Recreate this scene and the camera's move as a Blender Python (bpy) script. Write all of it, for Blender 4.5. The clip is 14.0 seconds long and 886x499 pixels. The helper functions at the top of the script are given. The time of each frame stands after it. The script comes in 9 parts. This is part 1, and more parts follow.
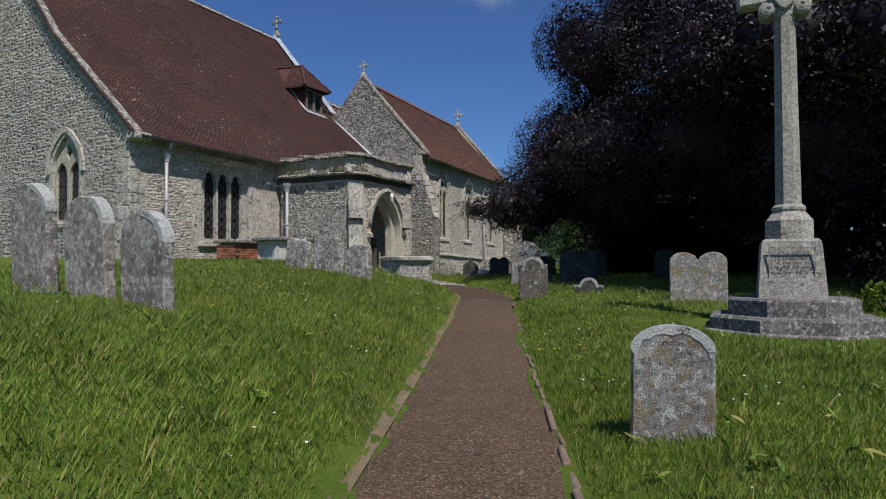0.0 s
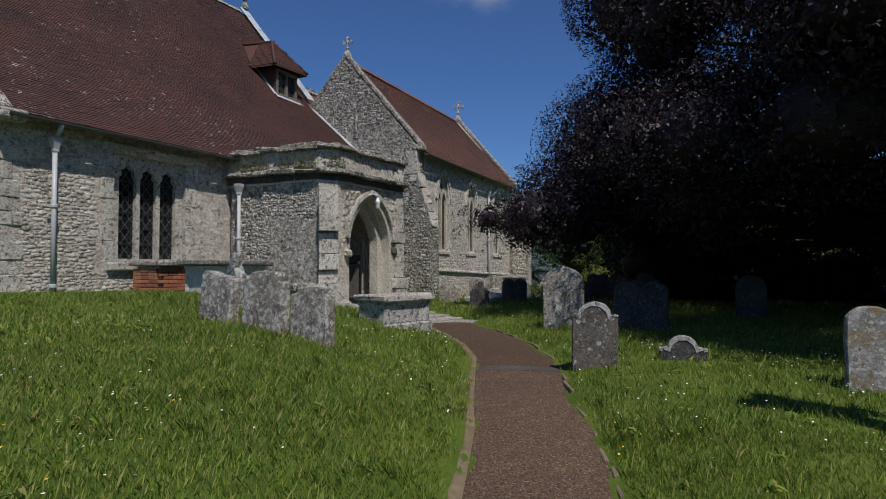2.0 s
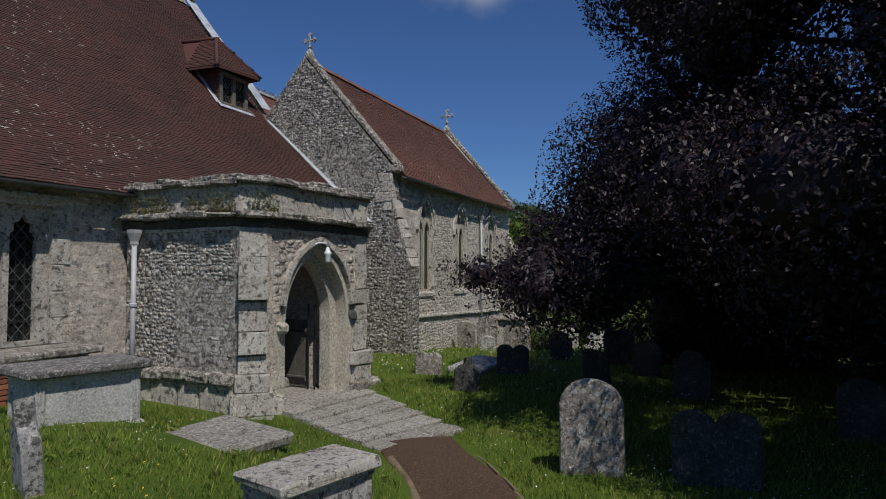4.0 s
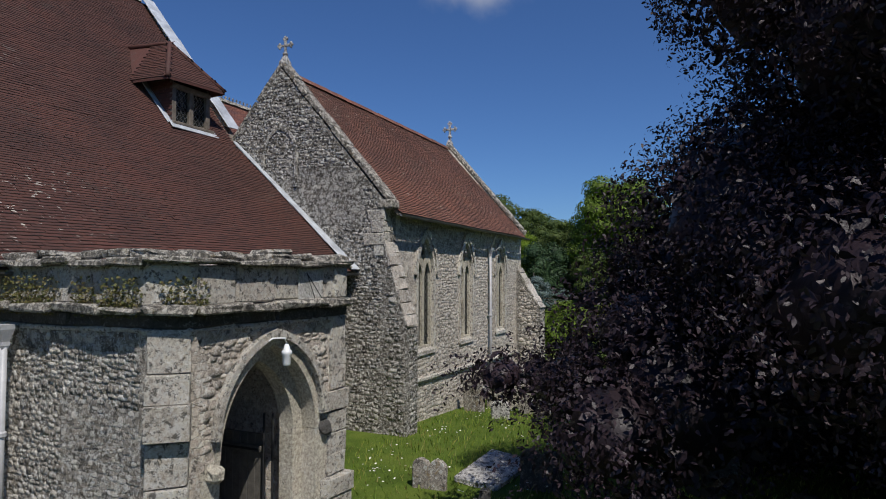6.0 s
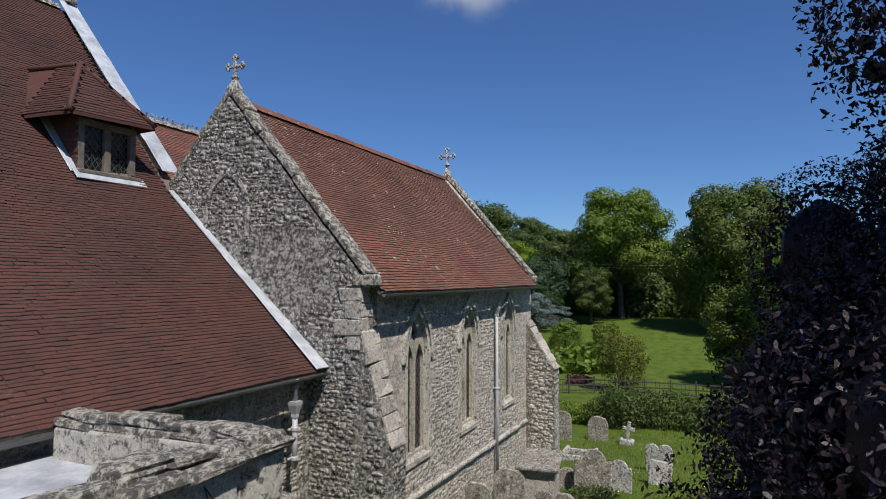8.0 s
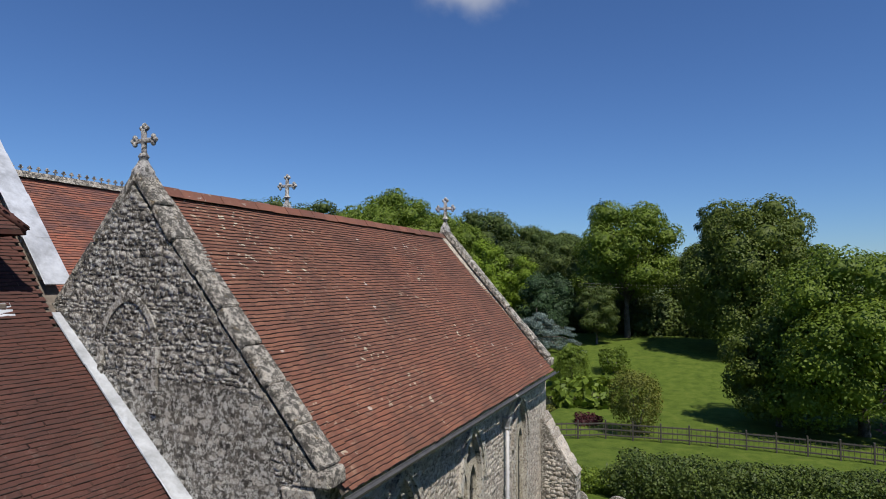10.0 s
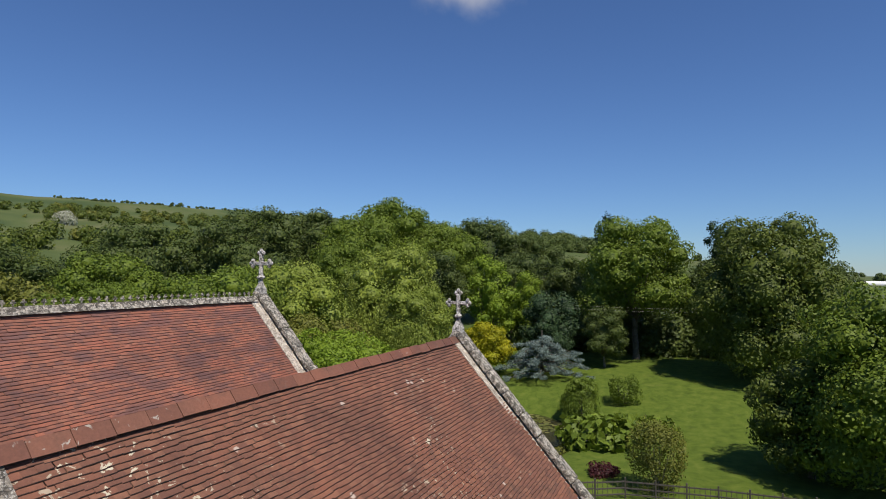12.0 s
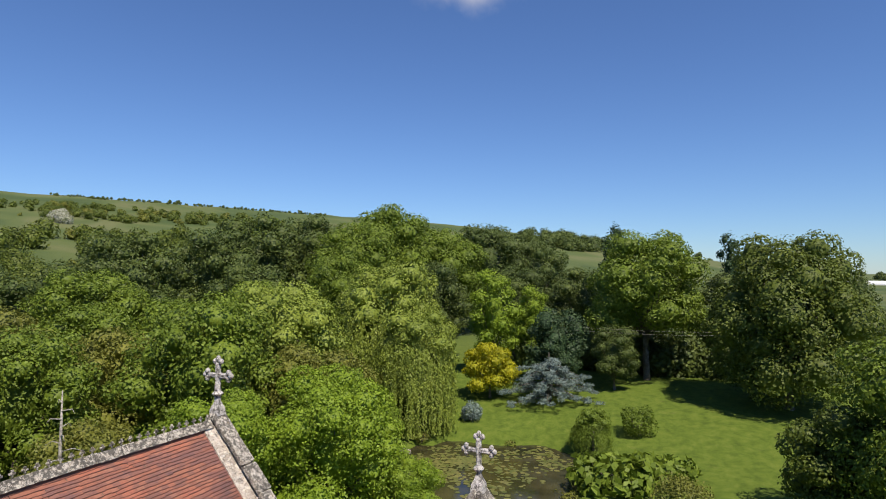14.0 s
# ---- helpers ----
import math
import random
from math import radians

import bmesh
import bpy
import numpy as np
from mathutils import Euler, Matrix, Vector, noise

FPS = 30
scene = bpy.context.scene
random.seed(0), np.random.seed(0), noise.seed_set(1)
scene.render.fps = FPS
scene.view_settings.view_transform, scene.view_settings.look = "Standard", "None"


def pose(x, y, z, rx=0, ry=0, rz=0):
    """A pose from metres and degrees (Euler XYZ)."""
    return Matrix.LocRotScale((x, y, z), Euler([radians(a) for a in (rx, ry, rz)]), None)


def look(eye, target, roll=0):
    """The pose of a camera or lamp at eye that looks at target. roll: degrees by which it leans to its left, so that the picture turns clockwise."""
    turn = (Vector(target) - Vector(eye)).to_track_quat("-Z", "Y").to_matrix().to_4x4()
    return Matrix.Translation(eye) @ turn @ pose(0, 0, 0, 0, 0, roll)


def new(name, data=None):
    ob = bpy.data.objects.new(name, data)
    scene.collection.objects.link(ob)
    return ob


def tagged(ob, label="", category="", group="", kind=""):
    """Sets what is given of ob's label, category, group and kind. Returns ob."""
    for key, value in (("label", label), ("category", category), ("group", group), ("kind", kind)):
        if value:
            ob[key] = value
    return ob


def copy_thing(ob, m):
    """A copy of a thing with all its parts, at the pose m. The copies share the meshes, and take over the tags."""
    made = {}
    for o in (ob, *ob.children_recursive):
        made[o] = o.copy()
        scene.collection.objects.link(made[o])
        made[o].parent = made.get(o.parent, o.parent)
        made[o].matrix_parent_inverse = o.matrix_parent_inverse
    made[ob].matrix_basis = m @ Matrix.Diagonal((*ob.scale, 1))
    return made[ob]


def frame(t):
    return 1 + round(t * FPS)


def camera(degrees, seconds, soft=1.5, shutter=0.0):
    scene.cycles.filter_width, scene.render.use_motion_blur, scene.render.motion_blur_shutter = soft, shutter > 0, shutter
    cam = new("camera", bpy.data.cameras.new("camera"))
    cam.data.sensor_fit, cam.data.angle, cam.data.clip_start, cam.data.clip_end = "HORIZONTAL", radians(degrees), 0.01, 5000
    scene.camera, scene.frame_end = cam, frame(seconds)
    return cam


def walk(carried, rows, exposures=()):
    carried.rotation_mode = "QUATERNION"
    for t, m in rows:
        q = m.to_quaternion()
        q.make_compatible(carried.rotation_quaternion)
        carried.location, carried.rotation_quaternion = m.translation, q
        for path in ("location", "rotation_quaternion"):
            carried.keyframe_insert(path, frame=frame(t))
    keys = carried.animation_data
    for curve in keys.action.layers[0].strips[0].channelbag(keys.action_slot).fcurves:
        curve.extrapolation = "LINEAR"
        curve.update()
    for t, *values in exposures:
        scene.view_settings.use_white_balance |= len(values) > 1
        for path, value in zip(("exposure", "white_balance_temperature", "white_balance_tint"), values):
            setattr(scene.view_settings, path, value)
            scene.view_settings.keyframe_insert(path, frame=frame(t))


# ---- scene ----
cam = camera(71.5, 14.0, soft=1.0)
PATH = [
    (0, (0.000, 0.000, 1.075), (9.076, 4.188, 1.370), -0.25),
    (0.5, (0.313, 0.236, 1.121), (9.396, 4.408, 1.419), -0.23),
    (1, (0.988, 0.631, 1.228), (10.079, 4.784, 1.522), -0.20),
    (1.5, (2.432, 1.326, 1.377), (11.533, 5.460, 1.667), -0.12),
    (2, (4.291, 2.189, 1.731), (13.406, 6.289, 2.053), -0.02),
    (2.5, (5.505, 2.766, 2.315), (14.633, 6.837, 2.655), 0.03),
    (3, (6.518, 2.976, 2.594), (15.658, 7.019, 2.944), 0.05),
    (5.5, (10.369, 4.618, 4.097), (19.521, 8.629, 4.483), 0.10),
    (6, (11.217, 4.962, 4.478), (20.368, 8.976, 4.867), 0.10),
    (6.5, (12.066, 5.322, 4.849), (21.224, 9.317, 5.271), 0.11),
    (7, (12.856, 5.671, 5.277), (22.022, 9.647, 5.697), 0.11),
    (7.5, (13.704, 6.054, 5.715), (22.875, 10.018, 6.151), 0.13),
    (8, (14.505, 6.419, 6.190), (23.679, 10.373, 6.632), 0.09),
    (8.5, (15.289, 6.729, 6.700), (24.465, 10.679, 7.141), 0.12),
    (9, (16.111, 7.059, 7.232), (25.289, 11.004, 7.680), 0.12),
    (11.3, (19.931, 8.890, 10.295), (29.124, 12.802, 10.721), 0.16),
    (11.5, (20.261, 9.089, 10.568), (29.457, 12.994, 10.986), 0.17),
    (12, (21.144, 9.626, 11.255), (30.344, 13.524, 11.666), 0.17),
    (12.5, (22.025, 10.164, 11.935), (31.231, 14.050, 12.325), 0.19),
    (13, (22.898, 10.615, 12.592), (32.106, 14.498, 12.964), 0.25),
    (13.5, (23.805, 11.039, 13.225), (33.013, 14.925, 13.586), 0.31),
    (14, (24.586, 11.406, 13.758), (33.794, 15.291, 14.110), 0.30),
]
walk(cam, [(t, look(eye, target, roll)) for t, eye, target, roll in PATH],
     [(0, -0.24, 6500, 10), (1.5, -0.33, 6500, 10), (3, -0.68, 6450, 10), (5.5, -0.42, 6450, 10), (6.5, -0.26, 6500, 10), (9, -0.1, 6600, 10),
      (11.5, -0.08, 6950, 11), (12.5, 0.03, 7100, 12), (14, 0.3, 7250, 13)])

# ---- daylight: high summer sun from south-south-west, clear sky ----
SUN_EL, SUN_AZ = 57.0, 219.0
world = bpy.data.worlds.new("sky")
scene.world = world
world.use_nodes = True
wn = world.node_tree.nodes
sky = wn.new("ShaderNodeTexSky")
sky.sky_type = 'NISHITA'
sky.sun_disc = False
sky.sun_elevation, sky.sun_rotation = radians(SUN_EL), radians(SUN_AZ)
sky.altitude, sky.air_density, sky.dust_density, sky.ozone_density = 50, 1.0, 0.05, 5.0
wn["Background"].inputs["Strength"].default_value = 0.084
world.node_tree.links.new(sky.outputs[0], wn["Background"].inputs["Color"])
to_sun = Vector((math.sin(radians(SUN_AZ)) * math.cos(radians(SUN_EL)), math.cos(radians(SUN_AZ)) * math.cos(radians(SUN_EL)), math.sin(radians(SUN_EL))))
sun_data = bpy.data.lights.new("sun", 'SUN')
sun_data.energy, sun_data.angle, sun_data.color = 5.2, radians(0.53), (1.0, 0.955, 0.89)
sun = new("sun", sun_data)
sun.matrix_world = look(to_sun * 60, (0, 0, 0))
# the sky's depth of blue, and one small fair-weather cloud
wl = world.node_tree.links
tint = wn.new("ShaderNodeMix")
tint.data_type, tint.blend_type = 'RGBA', 'MULTIPLY'
tint.inputs[0].default_value = 1.0
tint.inputs[7].default_value = (0.67, 0.92, 1.29, 1)
wl.new(sky.outputs[0], tint.inputs[6])
tc = wn.new("ShaderNodeTexCoord")
sub = wn.new("ShaderNodeVectorMath")
sub.operation = 'SUBTRACT'
cd = Vector((2590, 985, 1325)).normalized()
sub.inputs[1].default_value = cd
wl.new(tc.outputs["Generated"], sub.inputs[0])
scl = wn.new("ShaderNodeVectorMath")
scl.operation = 'MULTIPLY'
scl.inputs[1].default_value = (9, 9, 16)
wl.new(sub.outputs[0], scl.inputs[0])
cln = wn.new("ShaderNodeTexNoise")
cln.inputs["Scale"].default_value, cln.inputs["Detail"].default_value = 14, 5
wl.new(tc.outputs["Generated"], cln.inputs["Vector"])
lenn = wn.new("ShaderNodeVectorMath")
lenn.operation = 'LENGTH'
wl.new(scl.outputs[0], lenn.inputs[0])
mad = wn.new("ShaderNodeMath")
mad.operation = 'ADD'
wl.new(lenn.outputs["Value"], mad.inputs[0])
wl.new(cln.outputs["Fac"], mad.inputs[1])
mrg = wn.new("ShaderNodeMapRange")
mrg.interpolation_type = 'SMOOTHSTEP'
for i, v in ((1, 0.65), (2, 1.35), (3, 0.5), (4, 0.0)):
    mrg.inputs[i].default_value = v
wl.new(mad.outputs[0], mrg.inputs[0])
cm = wn.new("ShaderNodeMix")
cm.data_type = 'RGBA'
cm.inputs[7].default_value = (7.5, 7.8, 8.4, 1)
wl.new(mrg.outputs[0], cm.inputs[0])
wl.new(tint.outputs[2], cm.inputs[6])
wl.new(cm.outputs[2], wn["Background"].inputs["Color"])

# ---- materials ----
def ramp(nt, src, stops, interp='LINEAR'):
    n = nt.nodes.new("ShaderNodeValToRGB")
    n.color_ramp.interpolation = interp
    el = n.color_ramp.elements
    while len(el) > 1:
        el.remove(el[-1])
    el[0].position, el[0].color = stops[0][0], (*stops[0][1], 1)
    for p, c in stops[1:]:
        e = el.new(p)
        e.color = (*c, 1)
    nt.links.new(src, n.inputs[0])
    return n.outputs[0]


def noise_tex(nt, vec, scale, detail=4.0, rough=0.6, dist=0.0):
    n = nt.nodes.new("ShaderNodeTexNoise")
    n.inputs["Scale"].default_value = scale
    n.inputs["Detail"].default_value = detail
    n.inputs["Roughness"].default_value = rough
    n.inputs["Distortion"].default_value = dist
    nt.links.new(vec, n.inputs["Vector"])
    return n.outputs["Fac"]


def mixc(nt, fac, a, b, mode='MIX'):
    n = nt.nodes.new("ShaderNodeMix")
    n.data_type = 'RGBA'
    n.blend_type = mode
    for sock, val in ((n.inputs[0], fac), (n.inputs[6], a), (n.inputs[7], b)):
        if isinstance(val, (int, float)):
            sock.default_value = val
        elif isinstance(val, tuple):
            sock.default_value = (*val, 1)
        else:
            nt.links.new(val, sock)
    return n.outputs[2]


def material(name):
    m = bpy.data.materials.new(name)
    m.use_nodes = True
    nt = m.node_tree
    coord = nt.nodes.new("ShaderNodeNewGeometry")
    return m, nt, nt.nodes["Principled BSDF"], coord


def bump(nt, bsdf, height, strength, distance):
    b = nt.nodes.new("ShaderNodeBump")
    b.inputs["Strength"].default_value = strength
    b.inputs["Distance"].default_value = distance
    nt.links.new(height, b.inputs["Height"])
    nt.links.new(b.outputs[0], bsdf.inputs["Normal"])


def piece_random(nt, coord):
    """One random number for each piece: its object's, turned by its island's."""
    info = nt.nodes.new("ShaderNodeObjectInfo")
    add = nt.nodes.new("ShaderNodeMath")
    add.operation = 'ADD'
    nt.links.new(info.outputs["Random"], add.inputs[0])
    nt.links.new(coord.outputs["Random Per Island"], add.inputs[1])
    fr = nt.nodes.new("ShaderNodeMath")
    fr.operation = 'FRACT'
    nt.links.new(add.outputs[0], fr.inputs[0])
    return fr.outputs[0]


def stone_mat(name, dark, mid, light, piece=0.0, lichen=0.35, orange=0.0, grain=18.0, stain=1.3, rough=0.9, relief=0.02, spots=0.0, black=0.5, pale=(0.64, 0.62, 0.57), cells=0.0):
    """Weathered stone: grain, broad stains, pale and black lichen, rosettes and, at will, orange lichen; pieces may differ."""
    m, nt, b, co = material(name)
    pos = co.outputs["Position"]
    c = ramp(nt, noise_tex(nt, pos, stain, 5, 0.62, 0.4), [(0.3, dark), (0.5, mid), (0.72, light)])
    g = noise_tex(nt, pos, grain, 6, 0.72)
    edge = None
    if cells:
        # small stones bedded flush in the mortar
        wv = nt.nodes.new("ShaderNodeVectorMath")
        wv.operation = 'MULTIPLY_ADD'
        wv.inputs[1].default_value = (0.09, 0.09, 0.06)
        wz = nt.nodes.new("ShaderNodeTexNoise")
        wz.inputs["Scale"].default_value = 9
        wz.inputs["Detail"].default_value = 3
        nt.links.new(pos, wz.inputs["Vector"])
        nt.links.new(wz.outputs["Color"], wv.inputs[0])
        nt.links.new(pos, wv.inputs[2])
        sq = nt.nodes.new("ShaderNodeMapping")
        sq.inputs["Scale"].default_value = (1.0, 1.0, 1.5)
        nt.links.new(wv.outputs[0], sq.inputs["Vector"])
        cell = nt.nodes.new("ShaderNodeTexVoronoi")
        cell.inputs["Scale"].default_value = cells
        nt.links.new(sq.outputs[0], cell.inputs["Vector"])
        rim = nt.nodes.new("ShaderNodeTexVoronoi")
        rim.feature = 'DISTANCE_TO_EDGE'
        rim.inputs["Scale"].default_value = cells
        nt.links.new(sq.outputs[0], rim.inputs["Vector"])
        tone = ramp(nt, cell.outputs["Color"], [(0.15, dark), (0.4, mid), (0.65, light), (0.8, tuple(min(0.8, x * 1.35) for x in light)), (0.95, tuple(x * 0.7 for x in dark))])
        edge = ramp(nt, mixc(nt, 0.12, rim.outputs["Distance"], g), [(0.07, (0, 0, 0)), (0.13, (1, 1, 1))])
        c = mixc(nt, mixc(nt, 1.0, edge, (0.75, 0.75, 0.75), 'MULTIPLY'), c, tone)
    c = mixc(nt, 0.7, c, ramp(nt, g, [(0.3, (0.13, 0.13, 0.13)), (0.5, (0.5, 0.5, 0.5)), (0.7, (0.9, 0.9, 0.89))]), 'OVERLAY')
    if piece:
        r = piece_random(nt, co)
        c = mixc(nt, piece, c, ramp(nt, r, [(0.0, dark), (0.3, tuple(x * 0.8 for x in mid)), (0.55, mid), (0.8, light), (0.93, tuple(min(1, x * 1.3) for x in light)), (1.0, dark)]))
        c = mixc(nt, 0.45, c, ramp(nt, g, [(0.3, (0.2, 0.2, 0.2)), (0.5, (0.5, 0.5, 0.5)), (0.7, (0.84, 0.84, 0.84))]), 'OVERLAY')
    if lichen:
        v = noise_tex(nt, pos, 16.0, 7, 0.78, 0.2)
        c = mixc(nt, ramp(nt, v, [(0.605 - 0.15 * lichen, (0, 0, 0)), (0.63 - 0.15 * lichen, (0.85, 0.85, 0.85))]), c, pale)
    if black:
        k = noise_tex(nt, pos, 11.0, 8, 0.8, 0.2)
        c = mixc(nt, ramp(nt, k, [(0.62 - 0.13 * black, (0, 0, 0)), (0.645 - 0.13 * black, (0.85, 0.85, 0.85))]), c, (0.062, 0.058, 0.05))
    if spots:
        vo = nt.nodes.new("ShaderNodeTexVoronoi")
        vo.inputs["Scale"].default_value = 7.5
        vm = nt.nodes.new("ShaderNodeVectorMath")
        vm.operation = 'MULTIPLY_ADD'
        vm.inputs[1].default_value = (0.07, 0.07, 0.07)
        nz = nt.nodes.new("ShaderNodeTexNoise")
        nz.inputs["Scale"].default_value = 22
        nt.links.new(pos, nz.inputs["Vector"])
        nt.links.new(nz.outputs["Color"], vm.inputs[0])
        nt.links.new(pos, vm.inputs[2])
        nt.links.new(vm.outputs[0], vo.inputs["Vector"])
        gate = ramp(nt, vo.outputs["Color"], [(0.62 - 0.2 * spots, (0, 0, 0)), (0.63 - 0.2 * spots, (1, 1, 1))])
        ring = ramp(nt, vo.outputs["Distance"], [(0.0, (0.6, 0.6, 0.6)), (0.14, (0.7, 0.7, 0.7)), (0.22, (1, 1, 1)), (0.27, (0, 0, 0))])
        c = mixc(nt, mixc(nt, 1.0, gate, ring, 'MULTIPLY'), c, (0.6, 0.6, 0.57))
    if orange:
        o = noise_tex(nt, pos, 7.0, 4, 0.7, 0.6)
        c = mixc(nt, ramp(nt, o, [(0.65 - 0.16 * orange, (0, 0, 0)), (0.72 - 0.16 * orange, (0.65, 0.65, 0.65))]), c, (0.29, 0.2, 0.075))
    nt.links.new(c, b.inputs["Base Color"])
    b.inputs["Roughness"].default_value = rough
    relief_map = mixc(nt, 0.5, g, noise_tex(nt, pos, grain * 4, 4, 0.7))
    bump(nt, b, mixc(nt, 0.4, relief_map, edge) if edge else relief_map, 1.0, relief * 1.6)
    return m


def tile_mat(name, cols, moss=0.4, lichen=0.5, rough=0.78, vary=1.0, runs=0.0, white=(0.42, 0.40, 0.35), patch=0.45, flecks=False, reach=None, spread=(0.5, 0.62)):
    """Clay tiles: colour by tile or in runs along the courses, moss, and spots of pale lichen in patches."""
    m, nt, b, co = material(name)
    pos = co.outputs["Position"]
    r = piece_random(nt, co)
    n = len(cols)
    c = ramp(nt, r, [(i / n, col) for i, col in enumerate(cols)], 'CONSTANT')
    mean = tuple(sum(col[k] for col in cols) / n for k in range(3))
    c = mixc(nt, vary, mean, c)
    if runs:
        mp = nt.nodes.new("ShaderNodeMapping")
        mp.inputs["Scale"].default_value = (1.1, 3.2, 3.2)
        nt.links.new(pos, mp.inputs["Vector"])
        q = noise_tex(nt, mp.outputs[0], 1.0, 3, 0.6)
        c = mixc(nt, ramp(nt, q, [(0.5, (0, 0, 0)), (0.6, (runs, runs, runs))]), c, (0.115, 0.062, 0.062))
        c = mixc(nt, ramp(nt, q, [(0.36, (0.7 * runs,) * 3), (0.44, (0, 0, 0))]), c, (0.36, 0.11, 0.065))
    c = mixc(nt, 0.5, c, ramp(nt, noise_tex(nt, pos, 0.7, 5, 0.65, 0.3), [(0.3, (0.2, 0.21, 0.24)), (0.5, (0.5, 0.5, 0.5)), (0.7, (0.72, 0.62, 0.57))]), 'OVERLAY')
    g = noise_tex(nt, pos, 30, 5, 0.7)
    c = mixc(nt, 0.45, c, ramp(nt, g, [(0.3, (0.33, 0.33, 0.33)), (0.7, (0.68, 0.68, 0.68))]), 'OVERLAY')
    if moss:
        k = noise_tex(nt, pos, 1.1, 7, 0.75, 0.5)
        c = mixc(nt, ramp(nt, k, [(0.62 - 0.1 * moss, (0, 0, 0)), (0.78 - 0.1 * moss, (0.55, 0.55, 0.55))]), c, (0.055, 0.045, 0.035))
    if lichen:
        v = noise_tex(nt, pos, 8.5, 3, 0.6, 0.6)
        w = noise_tex(nt, pos, patch, 3, 0.6)
        f = nt.nodes.new("ShaderNodeMath")
        f.operation = 'MULTIPLY'
        nt.links.new(ramp(nt, v, [(0.66 - 0.05 * lichen, (0, 0, 0)), (0.69 - 0.05 * lichen, (1, 1, 1))]), f.inputs[0])
        nt.links.new(ramp(nt, w, [(spread[0], (0.04, 0.04, 0.04)), (spread[1], (0.95, 0.95, 0.95))]), f.inputs[1])
        fac = f.outputs[0]
        if reach:
            sx = nt.nodes.new("ShaderNodeSeparateXYZ")
            nt.links.new(pos, sx.inputs[0])
            mr = nt.nodes.new("ShaderNodeMapRange")
            mr.inputs[1].default_value, mr.inputs[2].default_value, mr.inputs[3].default_value, mr.inputs[4].default_value = reach[0], reach[1], 1.0, 0.05
            nt.links.new(sx.outputs[0], mr.inputs[0])
            fm = nt.nodes.new("ShaderNodeMath")
            fm.operation = 'MULTIPLY'
            nt.links.new(fac, fm.inputs[0])
            nt.links.new(mr.outputs[0], fm.inputs[1])
            fac = fm.outputs[0]
        c = mixc(nt, fac, c, white)
    if flecks:
        vo = nt.nodes.new("ShaderNodeTexVoronoi")
        vo.inputs["Scale"].default_value = 1.9
        nt.links.new(pos, vo.inputs["Vector"])
        gate = ramp(nt, vo.outputs["Color"], [(0.44, (0, 0, 0)), (0.46, (1, 1, 1))])
        chip = ramp(nt, mixc(nt, 0.12, vo.outputs["Distance"], g), [(0.125, (0.9, 0.9, 0.9)), (0.15, (0, 0, 0))])
        c = mixc(nt, mixc(nt, 1.0, gate, chip, 'MULTIPLY'), c, (0.5, 0.42, 0.36))
    nt.links.new(c, b.inputs["Base Color"])
    b.inputs["Roughness"].default_value = rough
    bump(nt, b, g, 0.5, 0.006)
    return m


def plain_mat(name, col, rough=0.6, metal=0.0, var=0.3, scale=6.0, relief=0.004):
    m, nt, b, co = material(name)
    pos = co.outputs["Position"]
    n = noise_tex(nt, pos, scale, 6, 0.65, 0.2)
    lo, hi = tuple(x * (1 - var) for x in col), tuple(min(1, x * (1 + var)) for x in col)
    c = ramp(nt, n, [(0.3, lo), (0.7, hi)])
    g = noise_tex(nt, pos, scale * 9, 4, 0.6)
    c = mixc(nt, 0.3, c, ramp(nt, g, [(0.3, (0.38, 0.38, 0.38)), (0.7, (0.62, 0.62, 0.62))]), 'OVERLAY')
    nt.links.new(c, b.inputs["Base Color"])
    b.inputs["Roughness"].default_value, b.inputs["Metallic"].default_value = rough, metal
    bump(nt, b, g, 0.4, relief)
    return m


def leaf_mat(name, cols, glow=0.3, rough=0.55, fine=7.0, gloss=0.3):
    """Leaves: colour by leaf, broad patches through the crown, and light passing through."""
    m, nt, b, co = material(name)
    r = piece_random(nt, co)
    c = ramp(nt, r, [(i / max(1, len(cols) - 1), col) for i, col in enumerate(cols)])
    p = noise_tex(nt, co.outputs["Position"], 0.35, 3, 0.6)
    c = mixc(nt, 0.5, c, ramp(nt, p, [(0.3, (0.33, 0.36, 0.33)), (0.7, (0.66, 0.64, 0.6))]), 'OVERLAY')
    q = noise_tex(nt, co.outputs["Position"], fine, 3, 0.7)
    c = mixc(nt, 0.4, c, ramp(nt, q, [(0.32, (0.25, 0.27, 0.25)), (0.5, (0.5, 0.5, 0.5)), (0.68, (0.74, 0.73, 0.7))]), 'OVERLAY')
    nt.links.new(c, b.inputs["Base Color"])
    bump(nt, b, q, 0.5, 0.4 / fine)
    b.inputs["Roughness"].default_value = rough
    b.inputs["Specular IOR Level"].default_value = gloss
    t = nt.nodes.new("ShaderNodeBsdfTranslucent")
    nt.links.new(c, t.inputs["Color"])
    mx = nt.nodes.new("ShaderNodeMixShader")
    mx.inputs[0].default_value = glow
    nt.links.new(b.outputs[0], mx.inputs[1])
    nt.links.new(t.outputs[0], mx.inputs[2])
    nt.links.new(mx.outputs[0], nt.nodes["Material Output"].inputs["Surface"])
    return m


